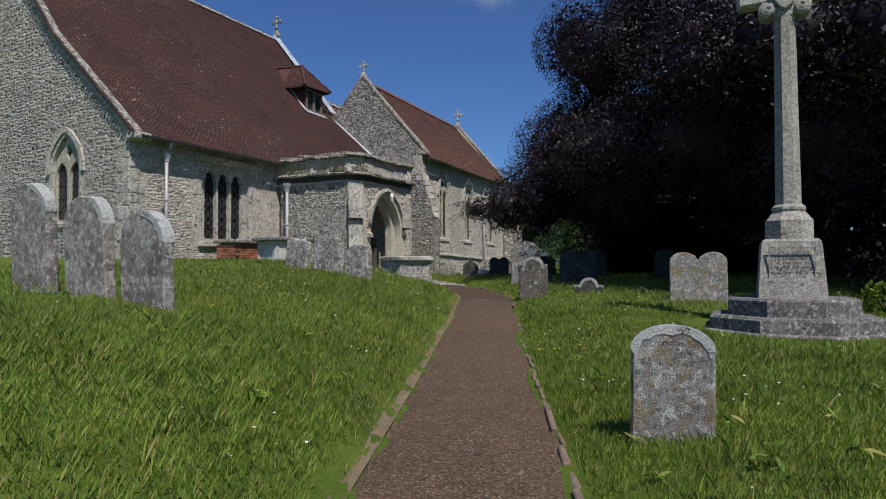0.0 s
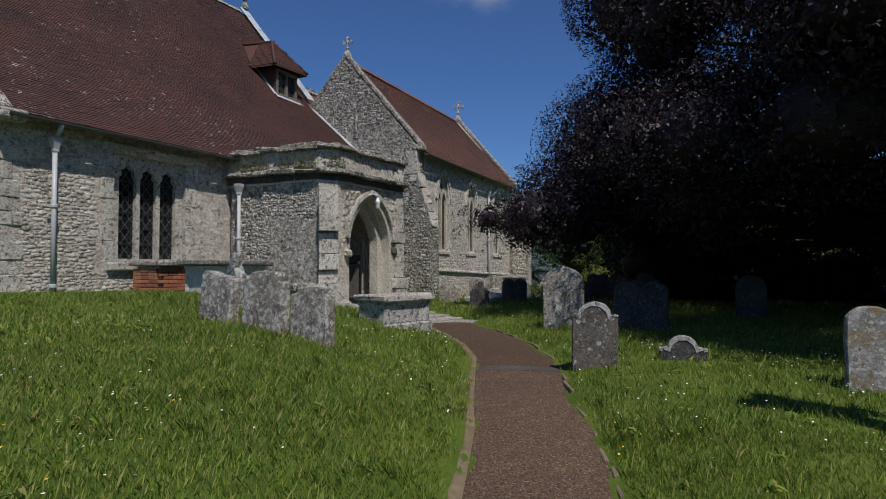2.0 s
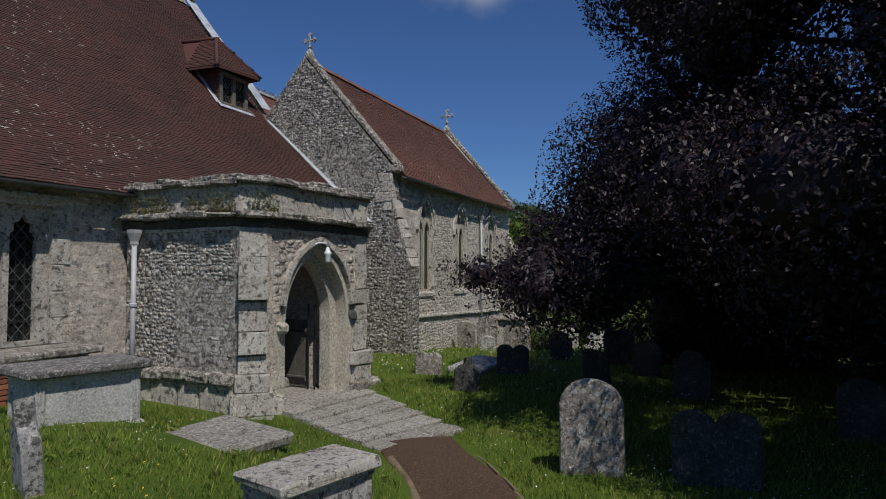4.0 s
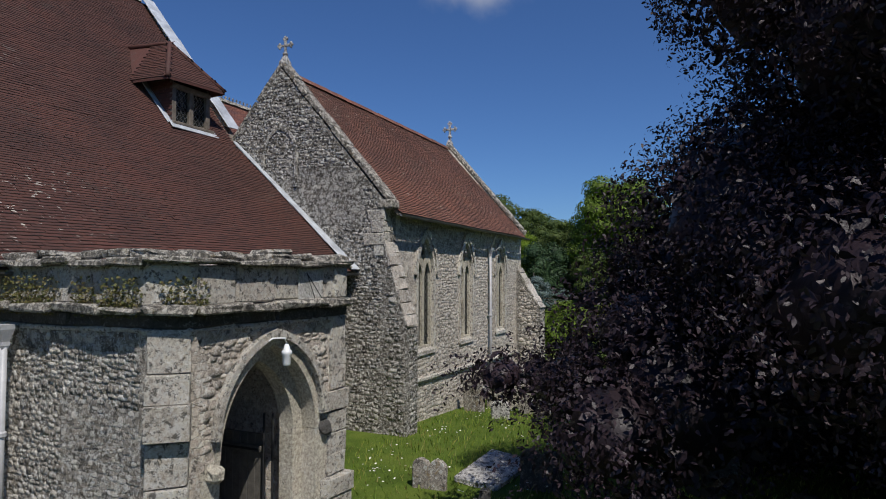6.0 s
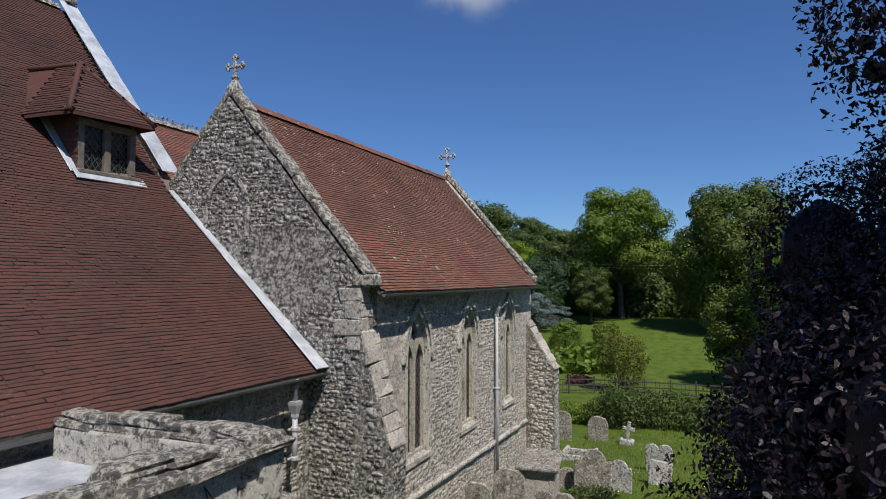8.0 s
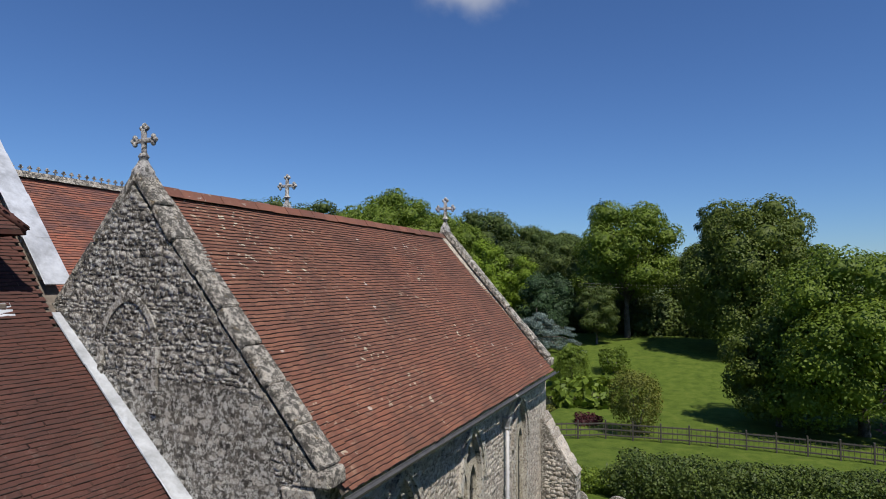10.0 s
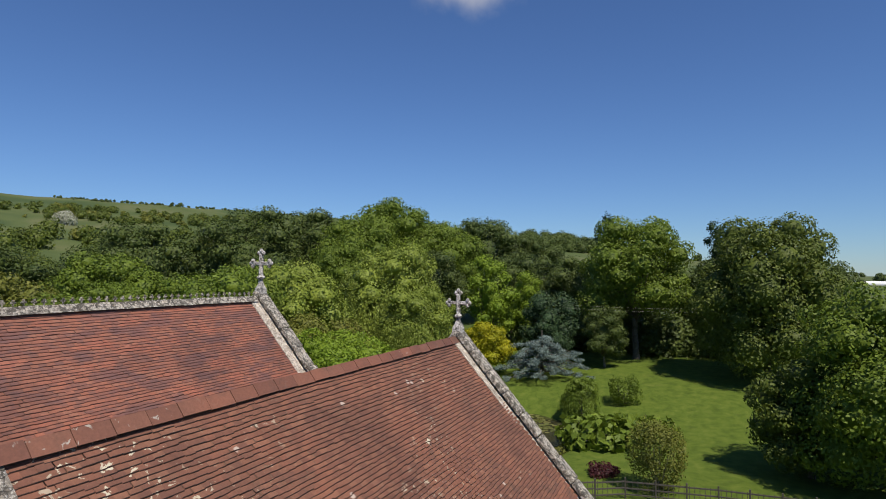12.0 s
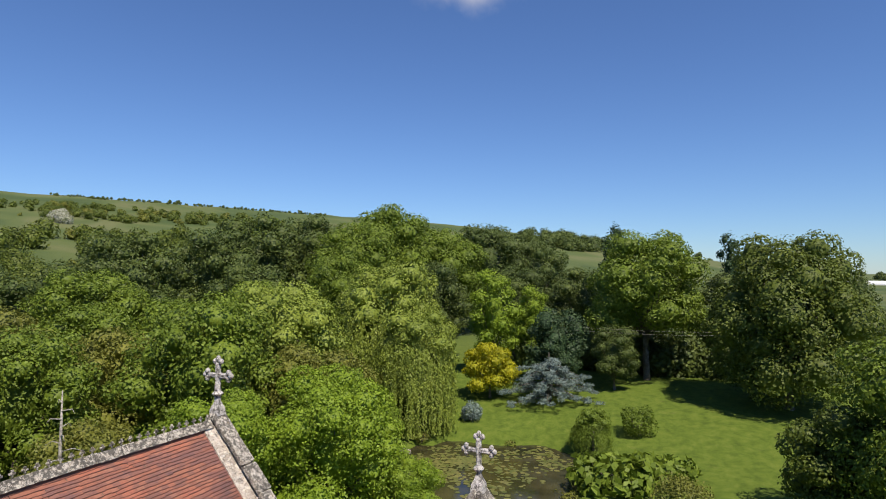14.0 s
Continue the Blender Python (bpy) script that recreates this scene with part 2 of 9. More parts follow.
M_RUBBLE = stone_mat("rubble_stone", (0.215, 0.187, 0.155), (0.470, 0.411, 0.346), (0.690, 0.617, 0.530), piece=0.55, lichen=0.5, grain=22, black=0.45)
# dark flint rubble; the west gable's grazing shade is mixed into its colour
M_RUBBLE_DK_SHADED = stone_mat("shaded_dark_rubble", (0.030, 0.026, 0.022), (0.125, 0.110, 0.090), (0.42, 0.385, 0.335), piece=0.9, lichen=0.66, grain=22, black=0.6)
M_RUBBLE_GY = stone_mat("grey_rubble_stone", (0.150, 0.132, 0.112), (0.330, 0.293, 0.250), (0.500, 0.452, 0.392), piece=0.6, lichen=0.35, grain=22, black=0.5)
M_RUBBLE_FL = stone_mat("flint_rubble", (0.09, 0.078, 0.064), (0.30, 0.265, 0.222), (0.62, 0.575, 0.51), piece=0.75, lichen=0.62, grain=20, black=0.6)
M_MORTAR_FL = stone_mat("grey_brown_mortar", (0.15, 0.13, 0.108), (0.29, 0.255, 0.215), (0.46, 0.415, 0.355), lichen=0.5, grain=30, relief=0.022, black=0.5, cells=12.0)
M_MORTAR = stone_mat("lime_mortar", (0.340, 0.294, 0.244), (0.498, 0.434, 0.364), (0.631, 0.556, 0.470), lichen=0.35, grain=30, relief=0.02, black=0.4, cells=7.5)
# dark mortar, darkened further for the west gable's shade
M_MORTAR_DK_SHADED = stone_mat("shaded_dark_mortar", (0.066, 0.058, 0.048), (0.163, 0.145, 0.121), (0.317, 0.290, 0.251), lichen=0.5, grain=30, relief=0.022, black=0.5, cells=10.0)
M_ASHLAR = stone_mat("dressed_limestone", (0.312, 0.278, 0.232), (0.597, 0.535, 0.453), (0.800, 0.771, 0.665), piece=0.25, lichen=0.6, grain=24, black=0.6, stain=2.2, relief=0.03)
M_ASHLAR_WARM = stone_mat("buff_dressed_limestone", (0.351, 0.310, 0.243), (0.508, 0.461, 0.368), (0.627, 0.578, 0.479), piece=0.25, lichen=0.15, grain=24, black=0.15)
M_COPING = stone_mat("lichened_coping_stone", (0.146, 0.128, 0.105), (0.331, 0.298, 0.251), (0.550, 0.501, 0.434), piece=0.2, lichen=0.8, orange=0.2, grain=20, black=1.0, stain=2.6, relief=0.03, pale=(0.68, 0.635, 0.55))
M_GRAVE = stone_mat("grey_gravestone", (0.130, 0.108, 0.090), (0.285, 0.250, 0.213), (0.470, 0.425, 0.370), piece=0.12, lichen=0.38, orange=0.3, grain=26, stain=3.0, spots=0.5, black=0.6)
M_GRAVE_NEAR = stone_mat("mauve_grey_gravestone", (0.15, 0.125, 0.115), (0.29, 0.255, 0.235), (0.47, 0.435, 0.4), lichen=0.42, orange=0.15, grain=24, stain=4.0, spots=1.15, black=0.3)
M_LICHEN_SUN = stone_mat("white_lichen_and_sun", (0.42, 0.42, 0.4), (0.6, 0.6, 0.57), (0.72, 0.72, 0.69), lichen=0.3, grain=34, black=0.35)
M_GRAVE_O = stone_mat("gravestone_with_orange_lichen", (0.165, 0.150, 0.134), (0.300, 0.284, 0.264), (0.440, 0.426, 0.405), lichen=0.45, orange=0.85, grain=26, stain=3.6, spots=0.45, black=0.35)
M_GRAVE_BR = stone_mat("brown_gravestone", (0.075, 0.062, 0.05), (0.135, 0.112, 0.092), (0.2, 0.172, 0.148), lichen=0.15, grain=26, stain=2.6, spots=0.2, black=0.2)
# dark stone; shade of the beech and of the cornice is in its colour
M_STONE_DK_SHADED = stone_mat("dark_shaded_stone", (0.03, 0.028, 0.026), (0.062, 0.058, 0.053), (0.11, 0.104, 0.097), piece=0.3, lichen=0.25, grain=26, stain=3.2, pale=(0.2, 0.198, 0.185))
M_WHITE_STONE = stone_mat("pale_lichened_stone", (0.339, 0.322, 0.302), (0.481, 0.460, 0.440), (0.636, 0.609, 0.586), lichen=0.5, grain=30, stain=2.5, black=0.75)
M_MEMORIAL = stone_mat("memorial_limestone", (0.328, 0.296, 0.252), (0.444, 0.405, 0.349), (0.541, 0.494, 0.435), piece=0.15, lichen=0.3, grain=34, stain=1.8, black=0.25)
M_STEP = stone_mat("dark_weathered_step_stone", (0.096, 0.087, 0.081), (0.180, 0.166, 0.156), (0.304, 0.283, 0.270), piece=0.15, lichen=0.35, grain=26, stain=2.6, black=0.4)
M_TOMB = stone_mat("grey_tomb_stone", (0.360, 0.351, 0.324), (0.541, 0.530, 0.498), (0.702, 0.688, 0.646), piece=0.1, lichen=0.2, grain=34, stain=1.6, black=0.2)
M_GRAVE_W = stone_mat("white_crusted_gravestone", (0.085, 0.072, 0.06), (0.25, 0.218, 0.185), (0.46, 0.42, 0.37), lichen=0.5, orange=0.3, grain=24, stain=4.5, spots=1.0, black=0.5, pale=(0.66, 0.65, 0.61))
M_LETTER = stone_mat("cut_lettering", (0.10, 0.092, 0.085), (0.14, 0.13, 0.12), (0.18, 0.17, 0.16), lichen=0, grain=30)
M_TILE = tile_mat("weathered_clay_tile", [(0.065, 0.023, 0.016), (0.081, 0.028, 0.019), (0.093, 0.033, 0.022), (0.070, 0.025, 0.018), (0.085, 0.030, 0.022), (0.053, 0.021, 0.016), (0.076, 0.026, 0.018)], 0.6, 0.62, vary=0.45, patch=0.42, reach=(16.8, 19.0), white=(0.5, 0.46, 0.4), spread=(0.42, 0.56))
M_TILE_CH = tile_mat("lichened_clay_tile", [(0.177, 0.075, 0.046), (0.201, 0.087, 0.052), (0.156, 0.066, 0.042), (0.188, 0.077, 0.048), (0.143, 0.061, 0.040), (0.217, 0.098, 0.060), (0.170, 0.070, 0.043)], 0.75, 0.75, vary=0.8, white=(0.559, 0.515, 0.388), flecks=True)
M_TILE_NEW = tile_mat("newer_red_clay_tile", [(0.237, 0.093, 0.060), (0.261, 0.102, 0.064), (0.214, 0.084, 0.056), (0.247, 0.096, 0.061), (0.190, 0.082, 0.060), (0.180, 0.080, 0.060), (0.257, 0.110, 0.072)], 0.0, 0.0, vary=1.0, runs=0.6)
M_TAIL = tile_mat("dark_tile_tail", [(0.045, 0.024, 0.018), (0.062, 0.03, 0.022), (0.035, 0.021, 0.017)], 0.3, 0.0)
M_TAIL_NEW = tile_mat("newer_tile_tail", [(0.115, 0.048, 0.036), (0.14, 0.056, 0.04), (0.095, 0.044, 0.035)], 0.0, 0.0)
M_RIDGE = tile_mat("red_ridge_tile", [(0.165, 0.068, 0.044), (0.145, 0.060, 0.040), (0.185, 0.078, 0.050)], 0.75, 0.6)
M_LEAD = plain_mat("lead_sheet", (0.500, 0.525, 0.555), 0.5, 0.25, 0.35, 3.0)
M_PIPE = plain_mat("pale_grey_painted_iron", (0.42, 0.42, 0.43), 0.45, 0.0, 0.15, 5.0)
M_GUTTER = plain_mat("dark_iron_gutter", (0.10, 0.10, 0.10), 0.5, 0.3, 0.3, 5.0)
M_OAK = plain_mat("weathered_oak", (0.15, 0.125, 0.10), 0.8, 0.0, 0.4, 7.0)
M_DOOR = plain_mat("silvered_oak_door", (0.100, 0.092, 0.080), 0.75, 0.0, 0.35, 7.0)
M_IRON = plain_mat("black_iron", (0.03, 0.03, 0.032), 0.55, 0.4, 0.3, 8.0)
M_CAME = plain_mat("window_leading", (0.122, 0.124, 0.122), 0.55, 0.3, 0.2, 8.0)
M_BRICK = tile_mat("red_brick", [(0.28, 0.10, 0.055), (0.24, 0.085, 0.05), (0.32, 0.13, 0.07), (0.2, 0.075, 0.05)], 0.3, 0.2, 0.9)
M_WHITE = plain_mat("white_enamel", (0.75, 0.76, 0.76), 0.35, 0.0, 0.06, 6.0)
M_PLASTER = plain_mat("dim_plaster", (0.22, 0.2, 0.17), 0.9, 0.0, 0.2, 2.0)
M_BARK = stone_mat("bark", (0.05, 0.042, 0.034), (0.11, 0.095, 0.078), (0.17, 0.15, 0.125), lichen=0.05, grain=12, relief=0.05)
M_BARK_DK = stone_mat("dark_beech_bark", (0.012, 0.011, 0.01), (0.024, 0.022, 0.02), (0.04, 0.037, 0.034), lichen=0, grain=12, relief=0.03)
M_SNAG = stone_mat("bleached_dead_wood", (0.2, 0.18, 0.15), (0.32, 0.3, 0.26), (0.42, 0.4, 0.35), lichen=0, grain=14)
M_FENCE = plain_mat("dark_fence_wood", (0.06, 0.052, 0.044), 0.8, 0.0, 0.3, 6.0)
M_SOIL = plain_mat("dry_soil", (0.165, 0.125, 0.072), 0.95, 0.0, 0.35, 5.0, 0.02)
M_EDGING = plain_mat("worn_path_edging", (0.19, 0.135, 0.10), 0.9, 0.0, 0.4, 7.0, 0.01)
M_GUTTER_STONE = stone_mat("worn_drain_strip", (0.075, 0.058, 0.048), (0.105, 0.086, 0.074), (0.135, 0.115, 0.1), lichen=0, grain=40)
M_PAVING = stone_mat("paving_stone", (0.24, 0.22, 0.185), (0.35, 0.325, 0.28), (0.44, 0.41, 0.36), piece=0.35, lichen=0.3, grain=26)


def glass_mat():
    m, nt, b, co = material("leaded_glass")
    b.inputs["Base Color"].default_value = (0.06, 0.07, 0.068, 1)
    b.inputs["Roughness"].default_value = 0.25
    b.inputs["Specular IOR Level"].default_value = 0.14
    b.inputs["Transmission Weight"].default_value = 0.85
    b.inputs["IOR"].default_value = 1.5
    bump(nt, b, noise_tex(nt, co.outputs["Position"], 9, 3, 0.6), 0.25, 0.02)
    return m


M_GLASS = glass_mat()


def tarmac_mat(name, cols):
    m, nt, b, co = material(name)
    pos = co.outputs["Position"]
    v = nt.nodes.new("ShaderNodeTexVoronoi")
    v.inputs["Scale"].default_value = 85
    nt.links.new(pos, v.inputs["Vector"])
    c = ramp(nt, v.outputs["Color"], list(zip((0.1, 0.45, 0.8, 1.0), cols)))
    c = mixc(nt, 0.5, c, ramp(nt, noise_tex(nt, pos, 0.9, 6, 0.65, 0.4), [(0.3, (0.36, 0.35, 0.34)), (0.7, (0.62, 0.6, 0.58))]), 'OVERLAY')
    nt.links.new(c, b.inputs["Base Color"])
    b.inputs["Roughness"].default_value = 0.88
    bump(nt, b, v.outputs["Distance"], 0.9, 0.012)
    return m


M_TARMAC = tarmac_mat("brown_gravel_tarmac", [(0.036, 0.020, 0.012), (0.088, 0.050, 0.029), (0.17, 0.108, 0.066), (0.38, 0.28, 0.19)])
M_TARMAC_UP = tarmac_mat("dark_brown_gravel_tarmac", [(0.028, 0.0145, 0.008), (0.064, 0.034, 0.018), (0.12, 0.071, 0.04), (0.26, 0.175, 0.11)])


def ground_mat():
    """Turf with dry patches; the open fields beyond are paler and broader in their patches."""
    m, nt, b, co = material("turf")
    pos = co.outputs["Position"]
    a = noise_tex(nt, pos, 1.1, 6, 0.65, 0.3)
    c = ramp(nt, a, [(0.28, (0.05, 0.08, 0.012)), (0.5, (0.08, 0.121, 0.017)), (0.7, (0.118, 0.152, 0.027))])
    d = noise_tex(nt, pos, 0.5, 7, 0.7, 0.5)
    c = mixc(nt, ramp(nt, d, [(0.63, (0, 0, 0)), (0.76, (0.5, 0.5, 0.5))]), c, (0.17, 0.145, 0.065))
    g = noise_tex(nt, pos, 26, 5, 0.75)
    c = mixc(nt, 0.6, c, ramp(nt, g, [(0.25, (0.25, 0.27, 0.25)), (0.75, (0.75, 0.74, 0.7))]), 'OVERLAY')
    f = noise_tex(nt, pos, 0.012, 4, 0.55, 0.6)
    far = ramp(nt, f, [(0.35, (0.05, 0.078, 0.028)), (0.5, (0.078, 0.105, 0.036)), (0.62, (0.112, 0.125, 0.054)), (0.7, (0.06, 0.088, 0.028))])
    sep = nt.nodes.new("ShaderNodeSeparateXYZ")
    nt.links.new(pos, sep.inputs[0])
    ln = nt.nodes.new("ShaderNodeVectorMath")
    ln.operation = 'LENGTH'
    nt.links.new(pos, ln.inputs[0])
    mr = nt.nodes.new("ShaderNodeMapRange")
    mr.inputs[1].default_value, mr.inputs[2].default_value = 110, 190
    nt.links.new(ln.outputs["Value"], mr.inputs[0])
    c = mixc(nt, mr.outputs[0], c, far)
    nt.links.new(c, b.inputs["Base Color"])
    b.inputs["Roughness"].default_value = 0.95
    b.inputs["Specular IOR Level"].default_value = 0.15
    bump(nt, b, g, 0.8, 0.03)
    return m


M_TURF = ground_mat()
M_BLADE = leaf_mat("grass_blades", [(0.090, 0.157, 0.023), (0.142, 0.227, 0.031), (0.193, 0.276, 0.041), (0.255, 0.300, 0.056), (0.355, 0.300, 0.113)], 0.4, 0.55, 3.0)
M_STRAW = leaf_mat("dry_straw_grass", [(0.20, 0.155, 0.075), (0.30, 0.235, 0.12), (0.38, 0.31, 0.17), (0.17, 0.19, 0.06)], 0.3, 0.6, 3.0)
M_DAISY = plain_mat("daisy_petals", (0.8, 0.8, 0.76), 0.7, 0.0, 0.05)
M_BUTTERCUP = plain_mat("buttercup_petals", (0.7, 0.5, 0.04), 0.6, 0.0, 0.1)
M_BEECH = leaf_mat("copper_beech_leaves", [(0.013, 0.009, 0.012), (0.024, 0.016, 0.021), (0.038, 0.025, 0.031), (0.019, 0.012, 0.017), (0.050, 0.033, 0.041)], 0.05, 0.42, 30.0, 0.24)
M_L_MID = leaf_mat("green_leaves", [(0.098, 0.151, 0.017), (0.131, 0.190, 0.022), (0.166, 0.233, 0.029)])
M_L_DARK = leaf_mat("dark_green_leaves", [(0.054, 0.087, 0.023), (0.078, 0.111, 0.026), (0.104, 0.141, 0.030)], 0.25)
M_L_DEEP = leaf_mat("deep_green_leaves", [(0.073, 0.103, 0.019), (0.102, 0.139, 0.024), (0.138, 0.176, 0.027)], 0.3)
M_L_LIME = leaf_mat("lime_green_leaves", [(0.150, 0.231, 0.019), (0.181, 0.270, 0.023), (0.210, 0.299, 0.030)])
M_L_WILLOW = leaf_mat("willow_leaves", [(0.175, 0.228, 0.037), (0.209, 0.270, 0.044), (0.249, 0.310, 0.052)])
M_L_OLIVE = leaf_mat("olive_green_leaves", [(0.127, 0.143, 0.024), (0.157, 0.173, 0.032), (0.192, 0.199, 0.037)])
M_WEED = leaf_mat("dry_moss_and_weeds", [(0.07, 0.08, 0.02), (0.12, 0.12, 0.035), (0.16, 0.13, 0.05), (0.10, 0.075, 0.035)], 0.2)
M_L_YELLOW = leaf_mat("golden_leaves", [(0.306, 0.298, 0.012), (0.401, 0.374, 0.016), (0.267, 0.298, 0.016)])
M_L_BLUE = leaf_mat("blue_cedar_needles", [(0.092, 0.137, 0.128), (0.140, 0.194, 0.183), (0.194, 0.251, 0.239)], 0.15)
M_L_CONIFER = leaf_mat("conifer_needles", [(0.022, 0.051, 0.022), (0.038, 0.075, 0.030), (0.054, 0.098, 0.035)], 0.15)
M_L_PURPLE = leaf_mat("purple_leaves", [(0.05, 0.014, 0.018), (0.085, 0.02, 0.024)])
M_BLOSSOM = leaf_mat("hawthorn_blossom", [(0.4, 0.4, 0.34), (0.55, 0.55, 0.48), (0.2, 0.24, 0.1)])


def water_mat():
    m, nt, b, co = material("pond_water")
    pos = co.outputs["Position"]
    c = ramp(nt, noise_tex(nt, pos, 0.35, 4, 0.6), [(0.35, (0.02, 0.021, 0.009)), (0.65, (0.06, 0.055, 0.025))])
    nt.links.new(c, b.inputs["Base Color"])
    b.inputs["Roughness"].default_value = 0.08
    bump(nt, b, noise_tex(nt, pos, 4, 3, 0.6), 0.15, 0.01)
    return m


M_WATER = water_mat()
M_LILY = leaf_mat("lily_pads", [(0.075, 0.09, 0.022), (0.12, 0.13, 0.04), (0.16, 0.15, 0.05)], 0.0, 0.35)

# ---- builders ----
from mathutils import geometry
rng = np.random.default_rng(7)
UP = Vector((0, 0, 1))


class Geo:
    """Gathers vertices and faces of one mesh."""

    def __init__(self):
        self.v, self.f = [], []

    def add(self, vs, fs):
        o = len(self.v)
        self.v.extend(tuple(p) for p in vs)
        self.f.extend(tuple(i + o for i in f) for f in fs)
        return self

    def cbox(self, m, size, c=0.01, wob=0.0):
        """A box with chamfered edges; m places its centre."""
        h = [s / 2 for s in size]
        c = min(c, *(x * 0.45 for x in h))
        vs, idx = [], {}
        for sx in (-1, 1):
            for sy in (-1, 1):
                for sz in (-1, 1):
                    j = Vector([random.uniform(-wob, wob) for _ in range(3)]) if wob else Vector()
                    for a in range(3):
                        s = (sx, sy, sz)
                        p = Vector([s[k] * (h[k] if k == a else h[k] - c) for k in range(3)]) + j
                        idx[(sx, sy, sz, a)] = len(vs)
                        vs.append(m @ p)
        fs = []
        for a in range(3):
            b, d = (a + 1) % 3, (a + 2) % 3
            for s in (-1, 1):
                loop = []
                for u, w in ((-1, -1), (1, -1), (1, 1), (-1, 1)):
                    t = [0, 0, 0]
                    t[a], t[b], t[d] = s, u, w
                    loop.append(idx[(*t, a)])
                fs.append(loop if s > 0 else loop[::-1])
            for u in (-1, 1):
                for w in (-1, 1):
                    t0, t1 = [0, 0, 0], [0, 0, 0]
                    t0[a], t0[b], t0[d] = -1, u, w
                    t1[a], t1[b], t1[d] = 1, u, w
                    q = [idx[(*t0, b)], idx[(*t1, b)], idx[(*t1, d)], idx[(*t0, d)]]
                    fs.append(q if u * w < 0 else q[::-1])
        for sx in (-1, 1):
            for sy in (-1, 1):
                for sz in (-1, 1):
                    q = [idx[(sx, sy, sz, a)] for a in range(3)]
                    fs.append(q if sx * sy * sz > 0 else q[::-1])
        return self.add(vs, fs)

    def prism(self, m, loops, depth):
        """Loops of (x, y), the outer one first and then holes, run out along z from 0 to depth."""
        flat = [Vector((x, y, 0)) for lp in loops for x, y in lp]
        tris = geometry.tessellate_polygon([[Vector((x, y, 0)) for x, y in lp] for lp in loops])
        n = len(flat)
        vs = [m @ p for p in flat] + [m @ Vector((p.x, p.y, depth)) for p in flat]
        fs = []
        for a, b, c in tris:
            if (flat[b] - flat[a]).cross(flat[c] - flat[a]).z < 0:
                b, c = c, b
            fs += [(a, c, b), (a + n, b + n, c + n)]
        k = 0
        for num, lp in enumerate(loops):
            area = sum(lp[i][0] * lp[(i + 1) % len(lp)][1] - lp[(i + 1) % len(lp)][0] * lp[i][1] for i in range(len(lp)))
            flip = (area < 0) != (num > 0)
            for i in range(len(lp)):
                a, b = k + i, k + (i + 1) % len(lp)
                q = (a, b, b + n, a + n)
                fs.append(q[::-1] if flip else q)
            k += len(lp)
        return self.add(vs, fs)

    def tube(self, pts, radii, n=8, caps=True):
        pts = [Vector(p) for p in pts]
        vs, fs = [], []
        ref = UP
        for i, p in enumerate(pts):
            d = (pts[min(i + 1, len(pts) - 1)] - pts[max(i - 1, 0)]).normalized()
            if abs(d.dot(ref)) > 0.95:
                ref = Vector((1, 0, 0)) if abs(d.x) < 0.9 else Vector((0, 1, 0))
            a = d.cross(ref).normalized()
            b = d.cross(a)
            r = radii[i] if isinstance(radii, (list, tuple)) else radii
            vs += [p + r * (math.cos(2 * math.pi * k / n) * a + math.sin(2 * math.pi * k / n) * b) for k in range(n)]
        for i in range(len(pts) - 1):
            for k in range(n):
                q = (i * n + k, i * n + (k + 1) % n, (i + 1) * n + (k + 1) % n, (i + 1) * n + k)
                fs.append(q[::-1])
        if caps:
            fs.append(tuple(range(n)))
            fs.append(tuple(range((len(pts) - 1) * n, len(pts) * n))[::-1])
        return self.add(vs, fs)

    def lathe(self, m, profile, n=12, turn=0.0):
        """Profile of (radius, z)."""
        vs, fs = [], []
        for r, z in profile:
            vs += [m @ Vector((r * math.cos(2 * math.pi * k / n + turn), r * math.sin(2 * math.pi * k / n + turn), z)) for k in range(n)]
        for i in range(len(profile) - 1):
            for k in range(n):
                fs.append((i * n + k, i * n + (k + 1) % n, (i + 1) * n + (k + 1) % n, (i + 1) * n + k))
        fs.append(tuple(range(n))[::-1])
        fs.append(tuple(range((len(profile) - 1) * n, len(profile) * n)))
        return self.add(vs, fs)

    def mesh(self, name, mat, smooth=False):
        me = bpy.data.meshes.new(name)
        me.from_pydata(self.v, [], self.f)
        me.materials.append(mat)
        if smooth:
            me.shade_smooth()
        me.update()
        return me


def array_mesh(name, v, f, mat, smooth=False):
    """A mesh from arrays; every face has as many corners as f has columns."""
    v, f = np.asarray(v, np.float32).reshape(-1, 3), np.asarray(f, np.int32)
    me = bpy.data.meshes.new(name)
    me.vertices.add(len(v))
    me.vertices.foreach_set("co", v.ravel())
    me.loops.add(f.size)
    me.loops.foreach_set("vertex_index", f.ravel())
    me.polygons.add(len(f))
    me.polygons.foreach_set("loop_start", np.arange(0, f.size, f.shape[1], dtype=np.int32))
    me.materials.append(mat)
    if smooth:
        me.polygons.foreach_set("use_smooth", np.ones(len(f), bool))
    me.update(calc_edges=True)
    me.validate()
    return me


def part(name, geo, mat, parent, label="", smooth=False):
    ob = new(name, geo.mesh(name, mat, smooth) if isinstance(geo, Geo) else geo)
    if parent:
        ob.parent = parent
        ob.matrix_parent_inverse = parent.matrix_world.inverted()
    return tagged(ob, label)


def thing(name, label, category, group="", kind="", at=None):
    ob = new(name)
    if at is not None:
        ob.matrix_world = at
    ob.empty_display_size = 0.2
    return tagged(ob, label, category, group, kind)


def one(name, geo, mat, label, category, group="", kind="", smooth=False):
    return tagged(new(name, geo.mesh(name, mat, smooth) if isinstance(geo, Geo) else geo), label, category, group, kind)


